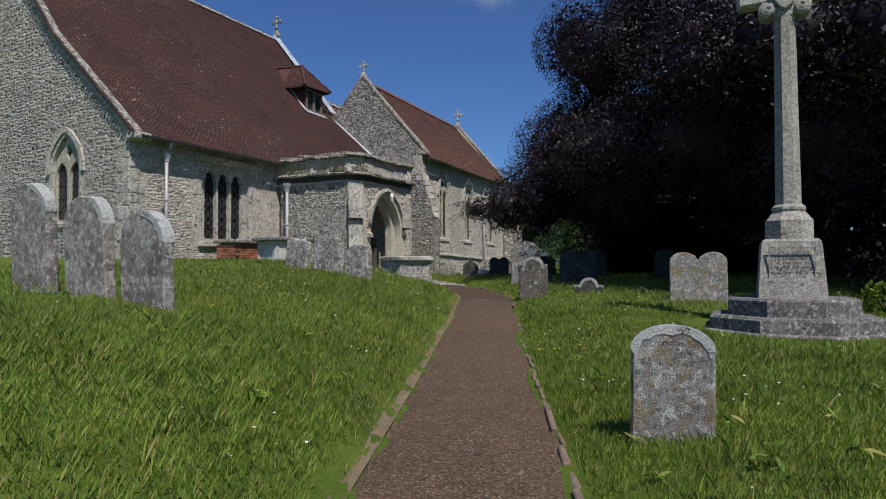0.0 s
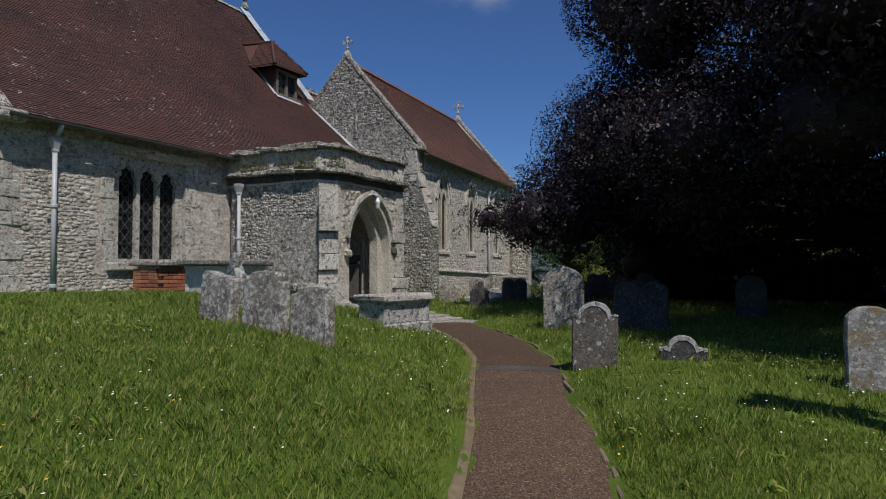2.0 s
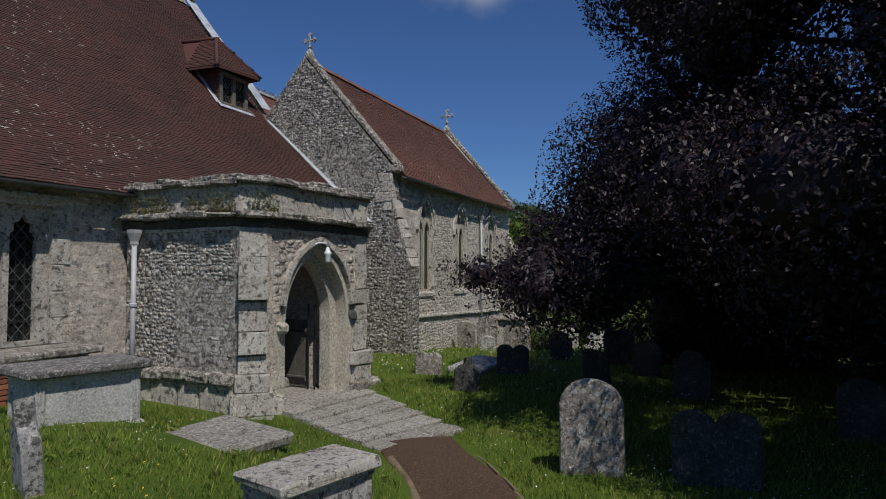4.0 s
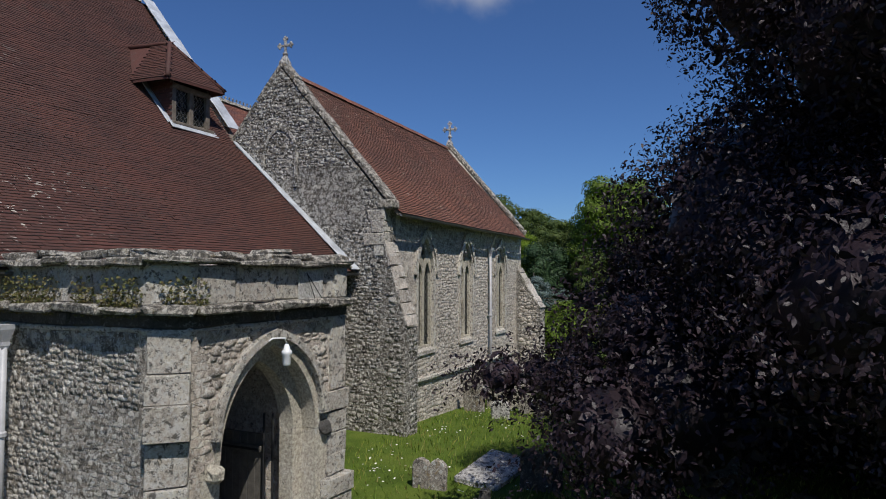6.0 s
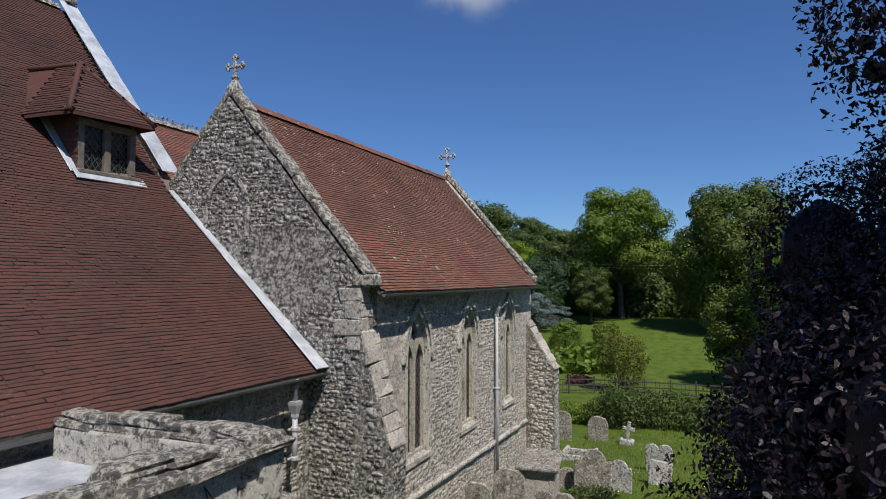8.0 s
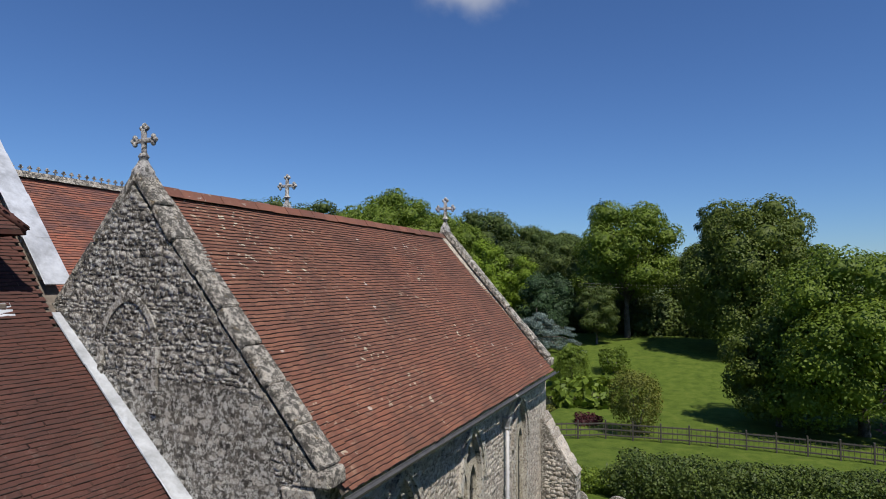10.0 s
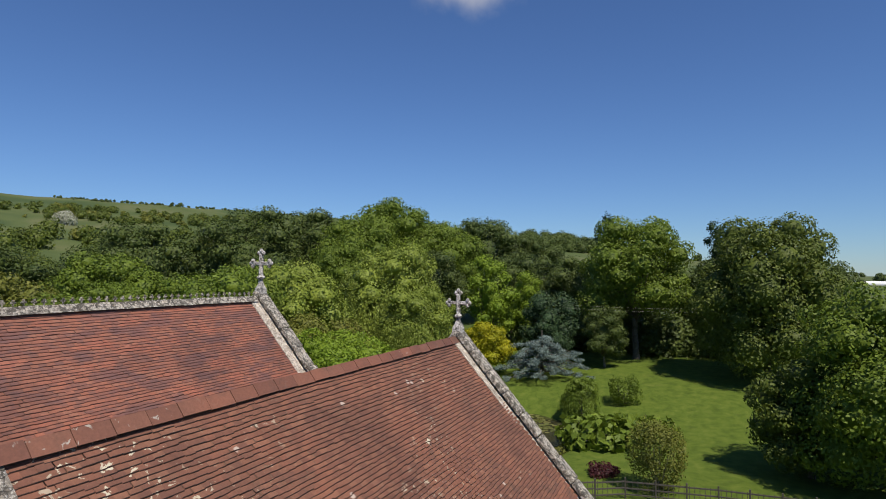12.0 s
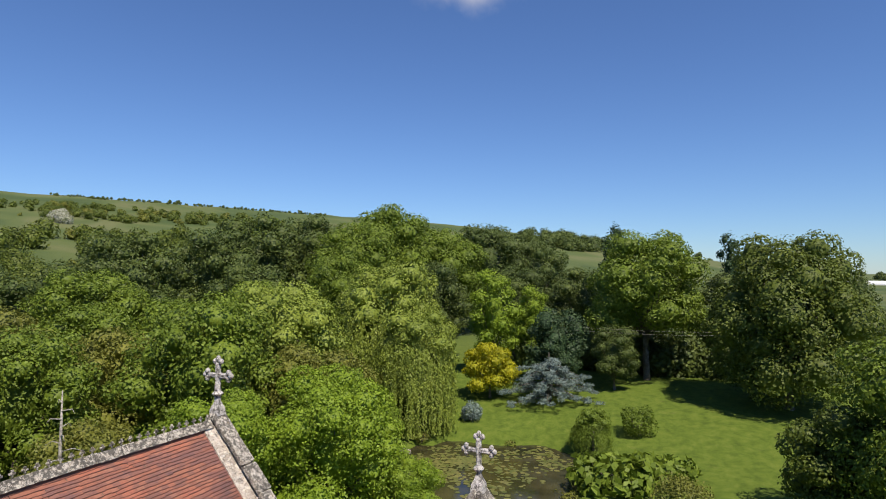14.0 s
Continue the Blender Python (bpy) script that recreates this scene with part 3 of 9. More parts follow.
def frame_of(o, xd, yd):
    """A matrix with its x and y along xd and yd and its origin at o."""
    x, y = Vector(xd).normalized(), Vector(yd).normalized()
    z = x.cross(y).normalized()
    return Matrix((x, y, z)).transposed().to_4x4() if o is None else Matrix.Translation(o) @ Matrix((x, y, z)).transposed().to_4x4()


def arch(a, spring, apex, base=None, n=9, cx=0.0):
    """A pointed arch's outline, from the foot on one side over the apex to the other foot."""
    h = apex - spring
    r = (h * h + a * a) / (2 * a)
    end = math.atan2(h, r - a)
    left = [(cx + (r - a) - r * math.cos(end * i / n), spring + r * math.sin(end * i / n)) for i in range(n + 1)]
    right = [(2 * cx - x, z) for x, z in left[-2::-1]]
    pts = left + right
    if base is not None:
        pts = [(cx - a, base)] + pts + [(cx + a, base)]
    return pts


# ---- lie of the land ----
PATH_LINE = np.array([(-60, -21.5), (-6, -1.95), (2.9, 1.27), (5.4, 2.2), (8.65, 3.42), (10.1, 3.88), (11.0, 4.25), (13.15, 5.04), (14.3, 5.7), (15.5, 6.6), (16.7, 7.7)])
PATH_Z = np.array([-1.2, -0.15, -0.09, -0.07, 0.02, 0.15, 0.22, 0.37, 0.42, 0.46, 0.52])


def along_path(x, y):
    """Distance from the path's line (left of it positive) and the path's level there."""
    p = np.stack([np.asarray(x, float).ravel(), np.asarray(y, float).ravel()], 1)
    best = np.full(len(p), 1e9)
    side, lev = np.zeros(len(p)), np.zeros(len(p))
    for i in range(len(PATH_LINE) - 1):
        a, b = PATH_LINE[i], PATH_LINE[i + 1]
        d = b - a
        u = np.clip(((p - a) @ d) / (d @ d), 0, 1)
        q = a + u[:, None] * d
        dist = np.hypot(*(p - q).T)
        near = dist < best
        cr = d[0] * (p[:, 1] - a[1]) - d[1] * (p[:, 0] - a[0])
        best = np.where(near, dist, best)
        side = np.where(near, np.sign(cr), side)
        lev = np.where(near, PATH_Z[i] + u * (PATH_Z[i + 1] - PATH_Z[i]), lev)
    return best * side, lev


def smooth01(t):
    t = np.clip(t, 0, 1)
    return t * t * (3 - 2 * t)


POND = (73.0, 28.5, 10.5, 8.6)


def ground_z(x, y):
    x, y = np.asarray(x, float), np.asarray(y, float)
    shape = x.shape
    x, y = x.ravel(), y.ravel()
    v, lev = along_path(x, y)
    left = np.interp(x, [6, 10, 13.2, 14.5, 16.4], [0.95, 0.83, 0.76, 0.62, 0.35]) * (1 - np.exp(-np.maximum(v - 0.55, 0) / np.interp(x, [11, 13.6, 14.6, 15.6], [1.25, 1.25, 2.2, 3.2])))
    right = 0.24 * (1 - np.exp(-np.maximum(-v - 0.6, 0) / 0.7))
    near = lev + left + right
    east = np.interp(x, [18, 23, 26, 31, 36, 42, 50, 58, 68, 80, 92, 105, 130, 200, 400], [0.72, 0.8, 0.6, 0.24, -0.4, -1.1, -1.7, -2.2, -2.6, -2.5, -0.9, 0.2, 0.6, 0.5, 0.0])
    z = near + (east - near) * smooth01((x - 16.5) / 6.0)
    z = np.where(x < -6, z * smooth01((x + 60) / 54.0), z)
    far_n = smooth01((np.abs(y - 8) - 35) / 60)
    z = z * (1 - 0.6 * far_n)
    s = 0.42 * x + 0.907 * y
    hill = 0.03 * np.maximum(s - 110, 0) + 0.16 * np.maximum(s - 300, 0) - 0.17 * np.maximum(s - 740, 0)
    z = z + np.where(s > 110, hill, 0) * np.interp(x, [950, 1100, 1290, 1800, 2500], [1.0, 0.91, 0.68, 0.3, 0.1])
    px, py, ra, rb = POND
    e = np.hypot((x - px) / ra, (y - py) / rb) + 0.07 * np.sin(3 * np.arctan2(y - py, x - px)) + 0.04 * np.sin(5 * np.arctan2(y - py, x - px) + 1)
    z = z + (-3.6 - z) * smooth01((1.12 - e) / 0.25)
    # the paved way up to the porch lies in a shallow cut
    t = np.clip((y - 7.6) / 2.7, 0, 1)
    cut = smooth01((1.05 + 0.45 * t - np.abs(x - 16.8 - 1.05 * t)) / 0.35) * smooth01((y - 7.0) / 0.4) * (y < 13)
    z = z + (np.minimum(z, 0.45 + 0.24 * t) - z) * cut
    return z.reshape(shape)


def gz(x, y):
    return float(ground_z(np.array([x]), np.array([y]))[0])


def axis_steps(lo, hi, near_lo, near_hi, fine, grow):
    xs = list(np.arange(near_lo, near_hi, fine))
    d = fine
    while xs[-1] < hi:
        d *= grow
        xs.append(xs[-1] + d)
    d = fine
    while xs[0] > lo:
        d *= grow
        xs.insert(0, xs[0] - d)
    return np.array(xs)


def grid_mesh(name, xs, ys, zfun, mat):
    gx, gy = np.meshgrid(xs, ys, indexing="ij")
    v = np.stack([gx, gy, zfun(gx, gy)], -1).reshape(-1, 3)
    n, m = len(xs), len(ys)
    i = (np.arange(n - 1)[:, None] * m + np.arange(m - 1)[None]).ravel()
    f = np.stack([i, i + m, i + m + 1, i + 1], 1)
    return array_mesh(name, v, f, mat, True)


# ---- stones, tiles and leaves in number ----
def stone_verts(u, v, w, h, proud, k=7):
    """One rubble stone on a wall's plane: an uneven ring at the wall and a smaller one in front."""
    ang = (np.arange(k) + rng.uniform(-0.3, 0.3, k)) * 2 * np.pi / k + rng.uniform(0, 6)
    ca, sa = np.cos(ang), np.sin(ang)
    sq = 1.0 / np.maximum(np.abs(ca), np.abs(sa)) ** 0.8
    rad = sq * rng.uniform(0.72, 1.04, k)
    x, y = ca * rad * w / 2, sa * rad * h / 2
    s = rng.uniform(0.9, 0.97)
    ring0 = np.stack([u + x, v + y, np.full(k, -0.01)], 1)
    ring1 = np.stack([u + x * s, v + y * s, proud * rng.uniform(0.75, 1.15, k)], 1)
    mid = np.array([[u, v, proud * rng.uniform(0.9, 1.05)]])
    return np.concatenate([ring0, ring1, mid])


def stone_faces(k=7):
    i = np.arange(k)
    j = (i + 1) % k
    return np.concatenate([np.stack([i, j, j + k], 1), np.stack([i, j + k, i + k], 1), np.stack([i + k, j + k, np.full(k, 2 * k)], 1)])


STONE_PIECES = []


def rubble(name, m, box, inside, mat, parent, row=(0.07, 0.15), width=(0.1, 0.27), proud=(0.012, 0.034), pieces=None, label=""):
    """Rubble facing on the plane of m (x along, y up, z out), over the box, where inside(u, v) holds.
    pieces(u, v): the stretch whose stones are laid one by one."""
    u0, v0, u1, v1 = box
    verts, v = [], v0
    loose = []
    while v < v1:
        h = rng.uniform(*row)
        u = u0 - rng.uniform(0, 0.1)
        while u < u1:
            w = min(rng.uniform(*width), h * 2.6)
            hh = h * rng.uniform(0.6, 1.3)
            cu, cv = u + w / 2, v + h / 2 + rng.uniform(-0.35, 0.35) * h
            if inside(cu, cv) and inside(cu - w * 0.4, cv) and inside(cu + w * 0.4, cv):
                if pieces is not None and len(loose) < 300 and pieces(cu, cv):
                    loose.append((cu, cv, w, hh, rng.uniform(*proud)))
                else:
                    verts.append(stone_verts(cu, cv, w * 1.1, hh * 1.14, rng.uniform(*proud)))
            u += w
        v += h
    rot, org = np.array(m.to_3x3()), np.array(m.translation)
    if verts:
        vv = np.concatenate(verts)
        n = len(verts)
        f = (stone_faces()[None] + (np.arange(n) * 15)[:, None, None]).reshape(-1, 3)
        ob = part(name, array_mesh(name, vv @ rot.T + org, f, mat), mat, parent, label)
        tagged(ob, kind="stuff")
    STONE_PIECES.append((m, loose, mat, parent))


def lay_stone_pieces():
    """The loose rubble of all walls: stones of a few shared shapes, each an object."""
    shapes = {}
    for m, loose, mat, parent in STONE_PIECES:
        if loose and mat.name not in shapes:
            shapes[mat.name] = [array_mesh("stone", stone_verts(0, 0, 1, 1, 1.0), stone_faces(), mat) for _ in range(14)]
        for cu, cv, w, h, p in loose:
            ob = new("stone", random.choice(shapes[mat.name]))
            ob.parent = parent
            ob.matrix_parent_inverse = parent.matrix_world.inverted()
            ob.matrix_world = m @ Matrix.Translation((cu, cv, 0)) @ Matrix.Diagonal((w * random.choice((-1.1, 1.1)), h * 1.14, p, 1))


# a plain tile: its darker tail is a narrow strip of its own
TILE_V = np.array([(-0.5, 0, -0.3), (0.5, 0, -0.3), (-0.5, 0.01, 0.72), (0.5, 0.01, 0.72), (-0.5, 0.11, 0.98), (0.5, 0.11, 0.98), (-0.5, 1, -0.25), (0.5, 1, -0.25)], float)
TILE_F = np.array([(0, 1, 3, 2), (2, 3, 5, 4), (4, 5, 7, 6)])
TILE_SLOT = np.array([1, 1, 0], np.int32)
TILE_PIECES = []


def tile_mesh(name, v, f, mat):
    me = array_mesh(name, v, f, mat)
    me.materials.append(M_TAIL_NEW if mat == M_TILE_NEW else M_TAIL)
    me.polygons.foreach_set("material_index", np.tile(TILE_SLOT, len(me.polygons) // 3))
    return me


def tiles(name, m, rows, across, inside, mat, parent, gauge=0.07, width=0.145, thick=0.014, pieces=None, sag=0.0, label="", skew=0.006):
    """Plain tiles on the slope of m (x along the eave, y up the slope, z out)."""
    allv, loose = [], []
    for r in range(rows):
        n = int(across / width) + 2
        u = (np.arange(n) - (0.5 if r % 2 else 0.0)) * width + rng.normal(0, 0.004, n)
        s = r * gauge + rng.normal(0, 0.0045, n) + 0.007 * np.sin(u * 1.7 + r * 0.9) + 0.005 * np.sin(u * 4.3 - r * 1.7)
        keep = np.array([inside(a, b + gauge * 0.5) for a, b in zip(u, s)])
        u, s = u[keep], s[keep]
        n = len(u)
        if not n:
            continue
        lift = rng.normal(0, 0.0012, n) + np.where(rng.random(n) < 0.02, 0.006, 0.0) + sag * (np.sin(u * 0.9 + r * 0.05) + 0.6 * np.sin(u * 2.3 - r * 0.11))
        turn = rng.normal(0, skew, n)
        far = np.ones(n, bool)
        if pieces is not None:
            far = np.array([not pieces(a, b) for a, b in zip(u, s)])
            over = np.flatnonzero(~far)[max(0, 300 - len(loose)):]
            far[over] = True
            loose += list(zip(u[~far], s[~far], lift[~far], turn[~far]))
        u, s, lift, turn = u[far], s[far], lift[far], turn[far]
        n = len(u)
        if not n:
            continue
        wj = rng.uniform(0.994, 1.0, n) * width
        lx = TILE_V[None, :, 0] * wj[:, None]
        ly = np.repeat(TILE_V[None, :, 1] * gauge * 1.3, n, 0)
        lz = TILE_V[None, :, 2] * thick + lift[:, None]
        x = lx * np.cos(turn)[:, None] - ly * np.sin(turn)[:, None] + u[:, None]
        y = lx * np.sin(turn)[:, None] + ly * np.cos(turn)[:, None] + s[:, None]
        allv.append(np.stack([x, y, lz], -1))
    rot, org = np.array(m.to_3x3()), np.array(m.translation)
    v = np.concatenate(allv)
    f = (TILE_F[None] + (np.arange(len(v)) * 8)[:, None, None]).reshape(-1, 4)
    ob = part(name, tile_mesh(name, v.reshape(-1, 3) @ rot.T + org, f, mat), mat, parent, label)
    tagged(ob, kind="stuff")
    TILE_PIECES.append((m, loose, gauge, width, thick, mat, parent))


def lay_tile_pieces():
    for m, loose, gauge, width, thick, mat, parent in TILE_PIECES:
        if not loose:
            continue
        me = tile_mesh("roof_tile", TILE_V * (width * 0.997, gauge * 1.3, thick), TILE_F, mat)
        for u, s, lift, turn in loose:
            ob = new("roof_tile", me)
            ob.parent = parent
            ob.matrix_parent_inverse = parent.matrix_world.inverted()
            ob.matrix_world = m @ Matrix.Translation((u, s, lift)) @ Matrix.Rotation(turn, 4, 'Z')


LEAF_V = np.array([(-0.5, 0, 0), (-0.05, 0.33, 0.06), (0.55, 0, -0.05), (-0.05, -0.33, 0.06)])


OVAL_V = np.array([(-0.5, 0, -0.03), (-0.2, 0.22, 0.07), (0.2, 0.19, 0.05), (0.55, 0, -0.12), (0.2, -0.19, 0.05), (-0.2, -0.22, 0.07)])


def leaf_cloud(p, nrm, size, spread=0.5, droop=0.0, shape=LEAF_V):
    """Leaves at the points p, facing about along nrm; their vertices and faces."""
    n, k = len(p), len(shape)
    z = nrm + rng.normal(0, spread, (n, 3))
    z[:, 2] += 0.25
    z /= np.linalg.norm(z, axis=1, keepdims=True) + 1e-9
    t = rng.normal(0, 1, (n, 3))
    t[:, 2] -= droop * 2.5
    x = t - (t * z).sum(1, keepdims=True) * z
    x /= np.linalg.norm(x, axis=1, keepdims=True) + 1e-9
    y = np.cross(z, x)
    s = size * rng.uniform(0.65, 1.3, n)[:, None, None]
    loc = shape[None] * s
    v = p[:, None] + loc[..., :1] * x[:, None] + loc[..., 1:2] * y[:, None] + loc[..., 2:] * z[:, None]
    f = np.arange(n * k).reshape(-1, k)
    return v.reshape(-1, 3), f


def lumps(blobs, n, size, seed, reach=1.0):
    """Smaller clumps on the upper and outer skin of each blob, for an uneven crown."""
    g = np.random.default_rng(seed)
    out = []
    for b in blobs:
        for i in range(n):
            d = g.normal(0, 1, 3)
            d[2] = abs(d[2]) * 0.8 - 0.25
            d /= np.linalg.norm(d)
            k = size * g.uniform(0.5, 1.35)
            out.append((*(np.array(b[:3]) + d * np.array(b[3:]) * g.uniform(0.75, 1.0) * reach), b[3] * k, b[4] * k, b[5] * k))
    return out


def blob_points(blobs, per_area, rough=0.12, inner=0.12, cut=0.72):
    """Points and outward ways on the skins of blobs (x, y, z, rx, ry, rz), few of them deep inside another."""
    P, N = [], []
    B = np.array(blobs, float)
    for b in B:
        area = 4 * np.pi * ((b[3] * b[4]) ** 1.6 / 3 + (b[3] * b[5]) ** 1.6 / 3 + (b[4] * b[5]) ** 1.6 / 3) ** (1 / 1.6)
        n = max(8, int(area * per_area))
        d = rng.normal(0, 1, (n, 3))
        d /= np.linalg.norm(d, axis=1, keepdims=True)
        r = 1 + np.clip(rng.normal(0, rough, n), -1.5 * rough, 1.3 * rough)
        deep = rng.random(n) < inner
        r = np.where(deep, rng.uniform(0.45, 0.95, n), r)
        P.append(b[:3] + d * r[:, None] * b[3:])
        N.append(d)
    P, N = np.concatenate(P), np.concatenate(N)
    depth = np.full(len(P), 9.0)
    for b in B:
        depth = np.minimum(depth, np.linalg.norm((P - b[:3]) / b[3:], axis=1))
    keep = (depth > cut) | (rng.random(len(P)) < 0.08)
    return P[keep], N[keep]


def crown_blobs(h0, h1, r, n, squash=0.75, seed=0, lean=0.0, top=0.55):
    """Clumps of a broad crown between the heights h0 and h1."""
    g = np.random.default_rng(seed)
    mid, half = (h0 + h1) / 2, (h1 - h0) / 2
    out = [(0, 0, mid, r * 0.62, r * 0.62, half * 0.75)]
    for i in range(n):
        t = (i + 0.5) / n
        zz = -0.85 + 1.75 * t
        ring = math.sqrt(max(0.0, 1 - zz * zz * (1.02 if zz > 0 else 0.55)))
        a = i * 2.39996 + g.uniform(-0.5, 0.5)
        rr = r * ring * g.uniform(0.55, 0.82)
        br = r * g.uniform(0.26, 0.42) * (1.0 - 0.35 * max(0, zz) * (1 - top))
        out.append((rr * math.cos(a) + lean * zz, rr * math.sin(a), mid + zz * half * 0.8, br, br, br * squash))
    return out


def tree_mesh(trunk_h, r_trunk, blobs, seed):
    """Trunk and limbs that reach into the clumps."""
    g = random.Random(seed)
    geo = Geo()
    top = Vector((0, 0, trunk_h))
    geo.tube([(0, 0, -0.4), (r_trunk * 0.2, 0, 0.3), (0, r_trunk * 0.3, trunk_h * 0.5), top, top + Vector((0, 0, trunk_h * 0.5))],
             [r_trunk * 1.5, r_trunk * 1.1, r_trunk * 0.85, r_trunk * 0.65, r_trunk * 0.25], 8)
    limbs = []
    for b in blobs[1:]:
        e = Vector(b[:3])
        s = Vector((0, 0, trunk_h * g.uniform(0.55, 1.1)))
        mid = s.lerp(e, 0.5) + Vector((g.uniform(-0.3, 0.3), g.uniform(-0.3, 0.3), -0.1 * (e - s).length * 0.5))
        limbs.append(Geo().tube([s, mid, e], [r_trunk * 0.38, r_trunk * 0.2, r_trunk * 0.06], 5))
    return geo, limbs


def ico_sphere():
    """Points and triangles of a sphere of 42 points."""
    t = (1 + 5 ** 0.5) / 2
    v = [Vector(p).normalized() for p in ((-1, t, 0), (1, t, 0), (-1, -t, 0), (1, -t, 0), (0, -1, t), (0, 1, t), (0, -1, -t), (0, 1, -t), (t, 0, -1), (t, 0, 1), (-t, 0, -1), (-t, 0, 1))]
    near = [(i, j) for i in range(12) for j in range(i) if (v[i] - v[j]).length < 1.1]
    pair = set(near)
    has = lambda a, b: (max(a, b), min(a, b)) in pair
    tris = [(i, j, k) for i in range(12) for j in range(i) for k in range(j) if has(i, j) and has(j, k) and has(i, k)]
    mids = {}
    for i, j in near:
        mids[(i, j)] = len(v)
        v.append(((v[i] + v[j]) / 2).normalized())
    mid = lambda a, b: mids[(max(a, b), min(a, b))]
    f = []
    for a, b, c in tris:
        f += [(a, mid(a, b), mid(a, c)), (b, mid(b, c), mid(a, b)), (c, mid(a, c), mid(b, c)), (mid(a, b), mid(b, c), mid(a, c))]
    f = [q if (v[q[1]] - v[q[0]]).cross(v[q[2]] - v[q[0]]).dot(v[q[0]]) > 0 else q[::-1] for q in f]
    return np.array(v), np.array(f)


ICO_V, ICO_F = ico_sphere()


def masses(name, blobs, k, leaf):
    """The dense inner masses of foliage, uneven and closed, that stop the light."""
    B = np.array(blobs, float)
    n = len(B)
    v = B[:, None, :3] + ICO_V[None] * (B[:, None, 3:] * k) * rng.uniform(0.82, 1.1, (n, len(ICO_V), 1))
    f = (ICO_F[None] + (np.arange(n) * len(ICO_V))[:, None, None]).reshape(-1, 3)
    return array_mesh(name, v.reshape(-1, 3), f, leaf)


def make_tree(name, label, leaf, h0, h1, r, n=16, size=0.35, cover=1.1, trunk=None, seed=1, squash=0.75, droop=0.0, spread=0.36, category="tree", blobs=None, inner=0.06, knobs=11):
    """A tree standing at the origin: trunk with limbs, and a crown of leaf clumps."""
    root = thing(name, label, category)
    bl = blobs or crown_blobs(h0, h1, r, n, squash, seed)
    th = trunk or (h0 + (h1 - h0) * 0.35)
    bole, limbs = tree_mesh(th, max(0.12, r * 0.055), bl, seed)
    part("trunk", bole, M_BARK, root, smooth=True)
    for limb in limbs:
        part("limb", limb, M_BARK, root, smooth=True)
    clumps = bl + lumps(bl[1:], knobs, 0.33, seed)
    p, nr = blob_points(clumps, 1.25 * cover / (size * size), 0.12, inner, 0.84)
    v, f = leaf_cloud(p, nr, size * 1.15, spread, droop)
    part("crown", array_mesh("crown", v, f, leaf), leaf, root)
    part("inner_foliage", masses("inner_foliage", bl, 0.64, leaf), leaf, root)
    return root

# ---- ground ----
gxs = axis_steps(-1500, 4200, -4, 24, 0.3, 1.06)
gys = axis_steps(-2500, 2600, -5, 14, 0.3, 1.06)
tagged(new("ground", grid_mesh("ground", gxs, gys, ground_z, M_TURF)), "rough mown churchyard grass running out to lawns, fields and a down", "ground", kind="structure")


def path_strip(name, half, lift, mat, step=0.25, start=40.0, stop=None):
    """The path's surface, cross-sloped a little, over the ground."""
    seg = np.diff(PATH_LINE, axis=0)
    ln = np.hypot(*seg.T)
    cum = np.r_[0, np.cumsum(ln)]
    stop = cum[-1] + 0.25 if stop is None else stop
    ss = np.linspace(start, stop, int((stop - start) / step) + 2)
    vs = []
    for s in ss:
        c = np.array([np.interp(s, cum, PATH_LINE[:, 0]), np.interp(s, cum, PATH_LINE[:, 1])])
        a, b = max(0, s - 0.5), min(cum[-1], s + 0.5)
        d = np.array([np.interp(b, cum, PATH_LINE[:, k]) - np.interp(a, cum, PATH_LINE[:, k]) for k in (0, 1)])
        d /= np.hypot(*d)
        nl = np.array([-d[1], d[0]])
        z = np.interp(s, cum, PATH_Z)
        for j in range(7):
            o = half * (1 - j / 3)
            wob = 0.05 * math.sin(s * 2.1 + j) * (abs(o) / half) if j in (0, 6) else 0
            q = c + nl * (o + wob)
            vs.append((*q, z + lift - 0.03 * (abs(o) / half) ** 2))
    n = len(ss)
    i = (np.arange(n - 1)[:, None] * 7 + np.arange(6)[None]).ravel()
    return tagged(new(name, array_mesh(name, vs, np.stack([i, i + 1, i + 8, i + 7], 1), mat, True)), kind="structure")


PATH_JOINT = float(np.interp(12.5, PATH_LINE[:, 0], np.r_[0, np.cumsum(np.hypot(*np.diff(PATH_LINE, axis=0).T))]))
tagged(path_strip("path", 0.59, 0.045, M_TARMAC, stop=PATH_JOINT), "narrow brown gravelly tarmac footpath", "path")
tagged(path_strip("path_drain", 0.575, 0.049, M_GUTTER_STONE, 0.12, PATH_JOINT - 0.15, PATH_JOINT + 0.13), "smooth worn drain strip across the path", "drain strip")
tagged(path_strip("path_upper", 0.59, 0.045, M_TARMAC_UP, start=PATH_JOINT), "darker brown stretch of footpath before the porch", "path")

# ---- church: places of its three roofs ----
NAVE_TURN = radians(-3.4)
NU, NV = Vector((math.cos(NAVE_TURN), math.sin(NAVE_TURN), 0)), Vector((-math.sin(NAVE_TURN), math.cos(NAVE_TURN), 0))
NO = Vector((23.88, 12.77, 0))


def nave(u, v, z=0.0):
    return NO + NU * u + NV * v + UP * z


NAVE_W, NAVE_RIDGE_V, NAVE_EAVE_Z, NAVE_RIDGE_Z, NAVE_WALL_V = -13.1, 7.5, 4.55, 12.45, 0.33
# the roof flattens towards the eave
KNEE_V, KNEE_Z = 3.6, 7.75
EAVE_SLOPE, NAVE_SLOPE = (KNEE_Z - NAVE_EAVE_Z) / KNEE_V, (NAVE_RIDGE_Z - KNEE_Z) / (NAVE_RIDGE_V - KNEE_V)


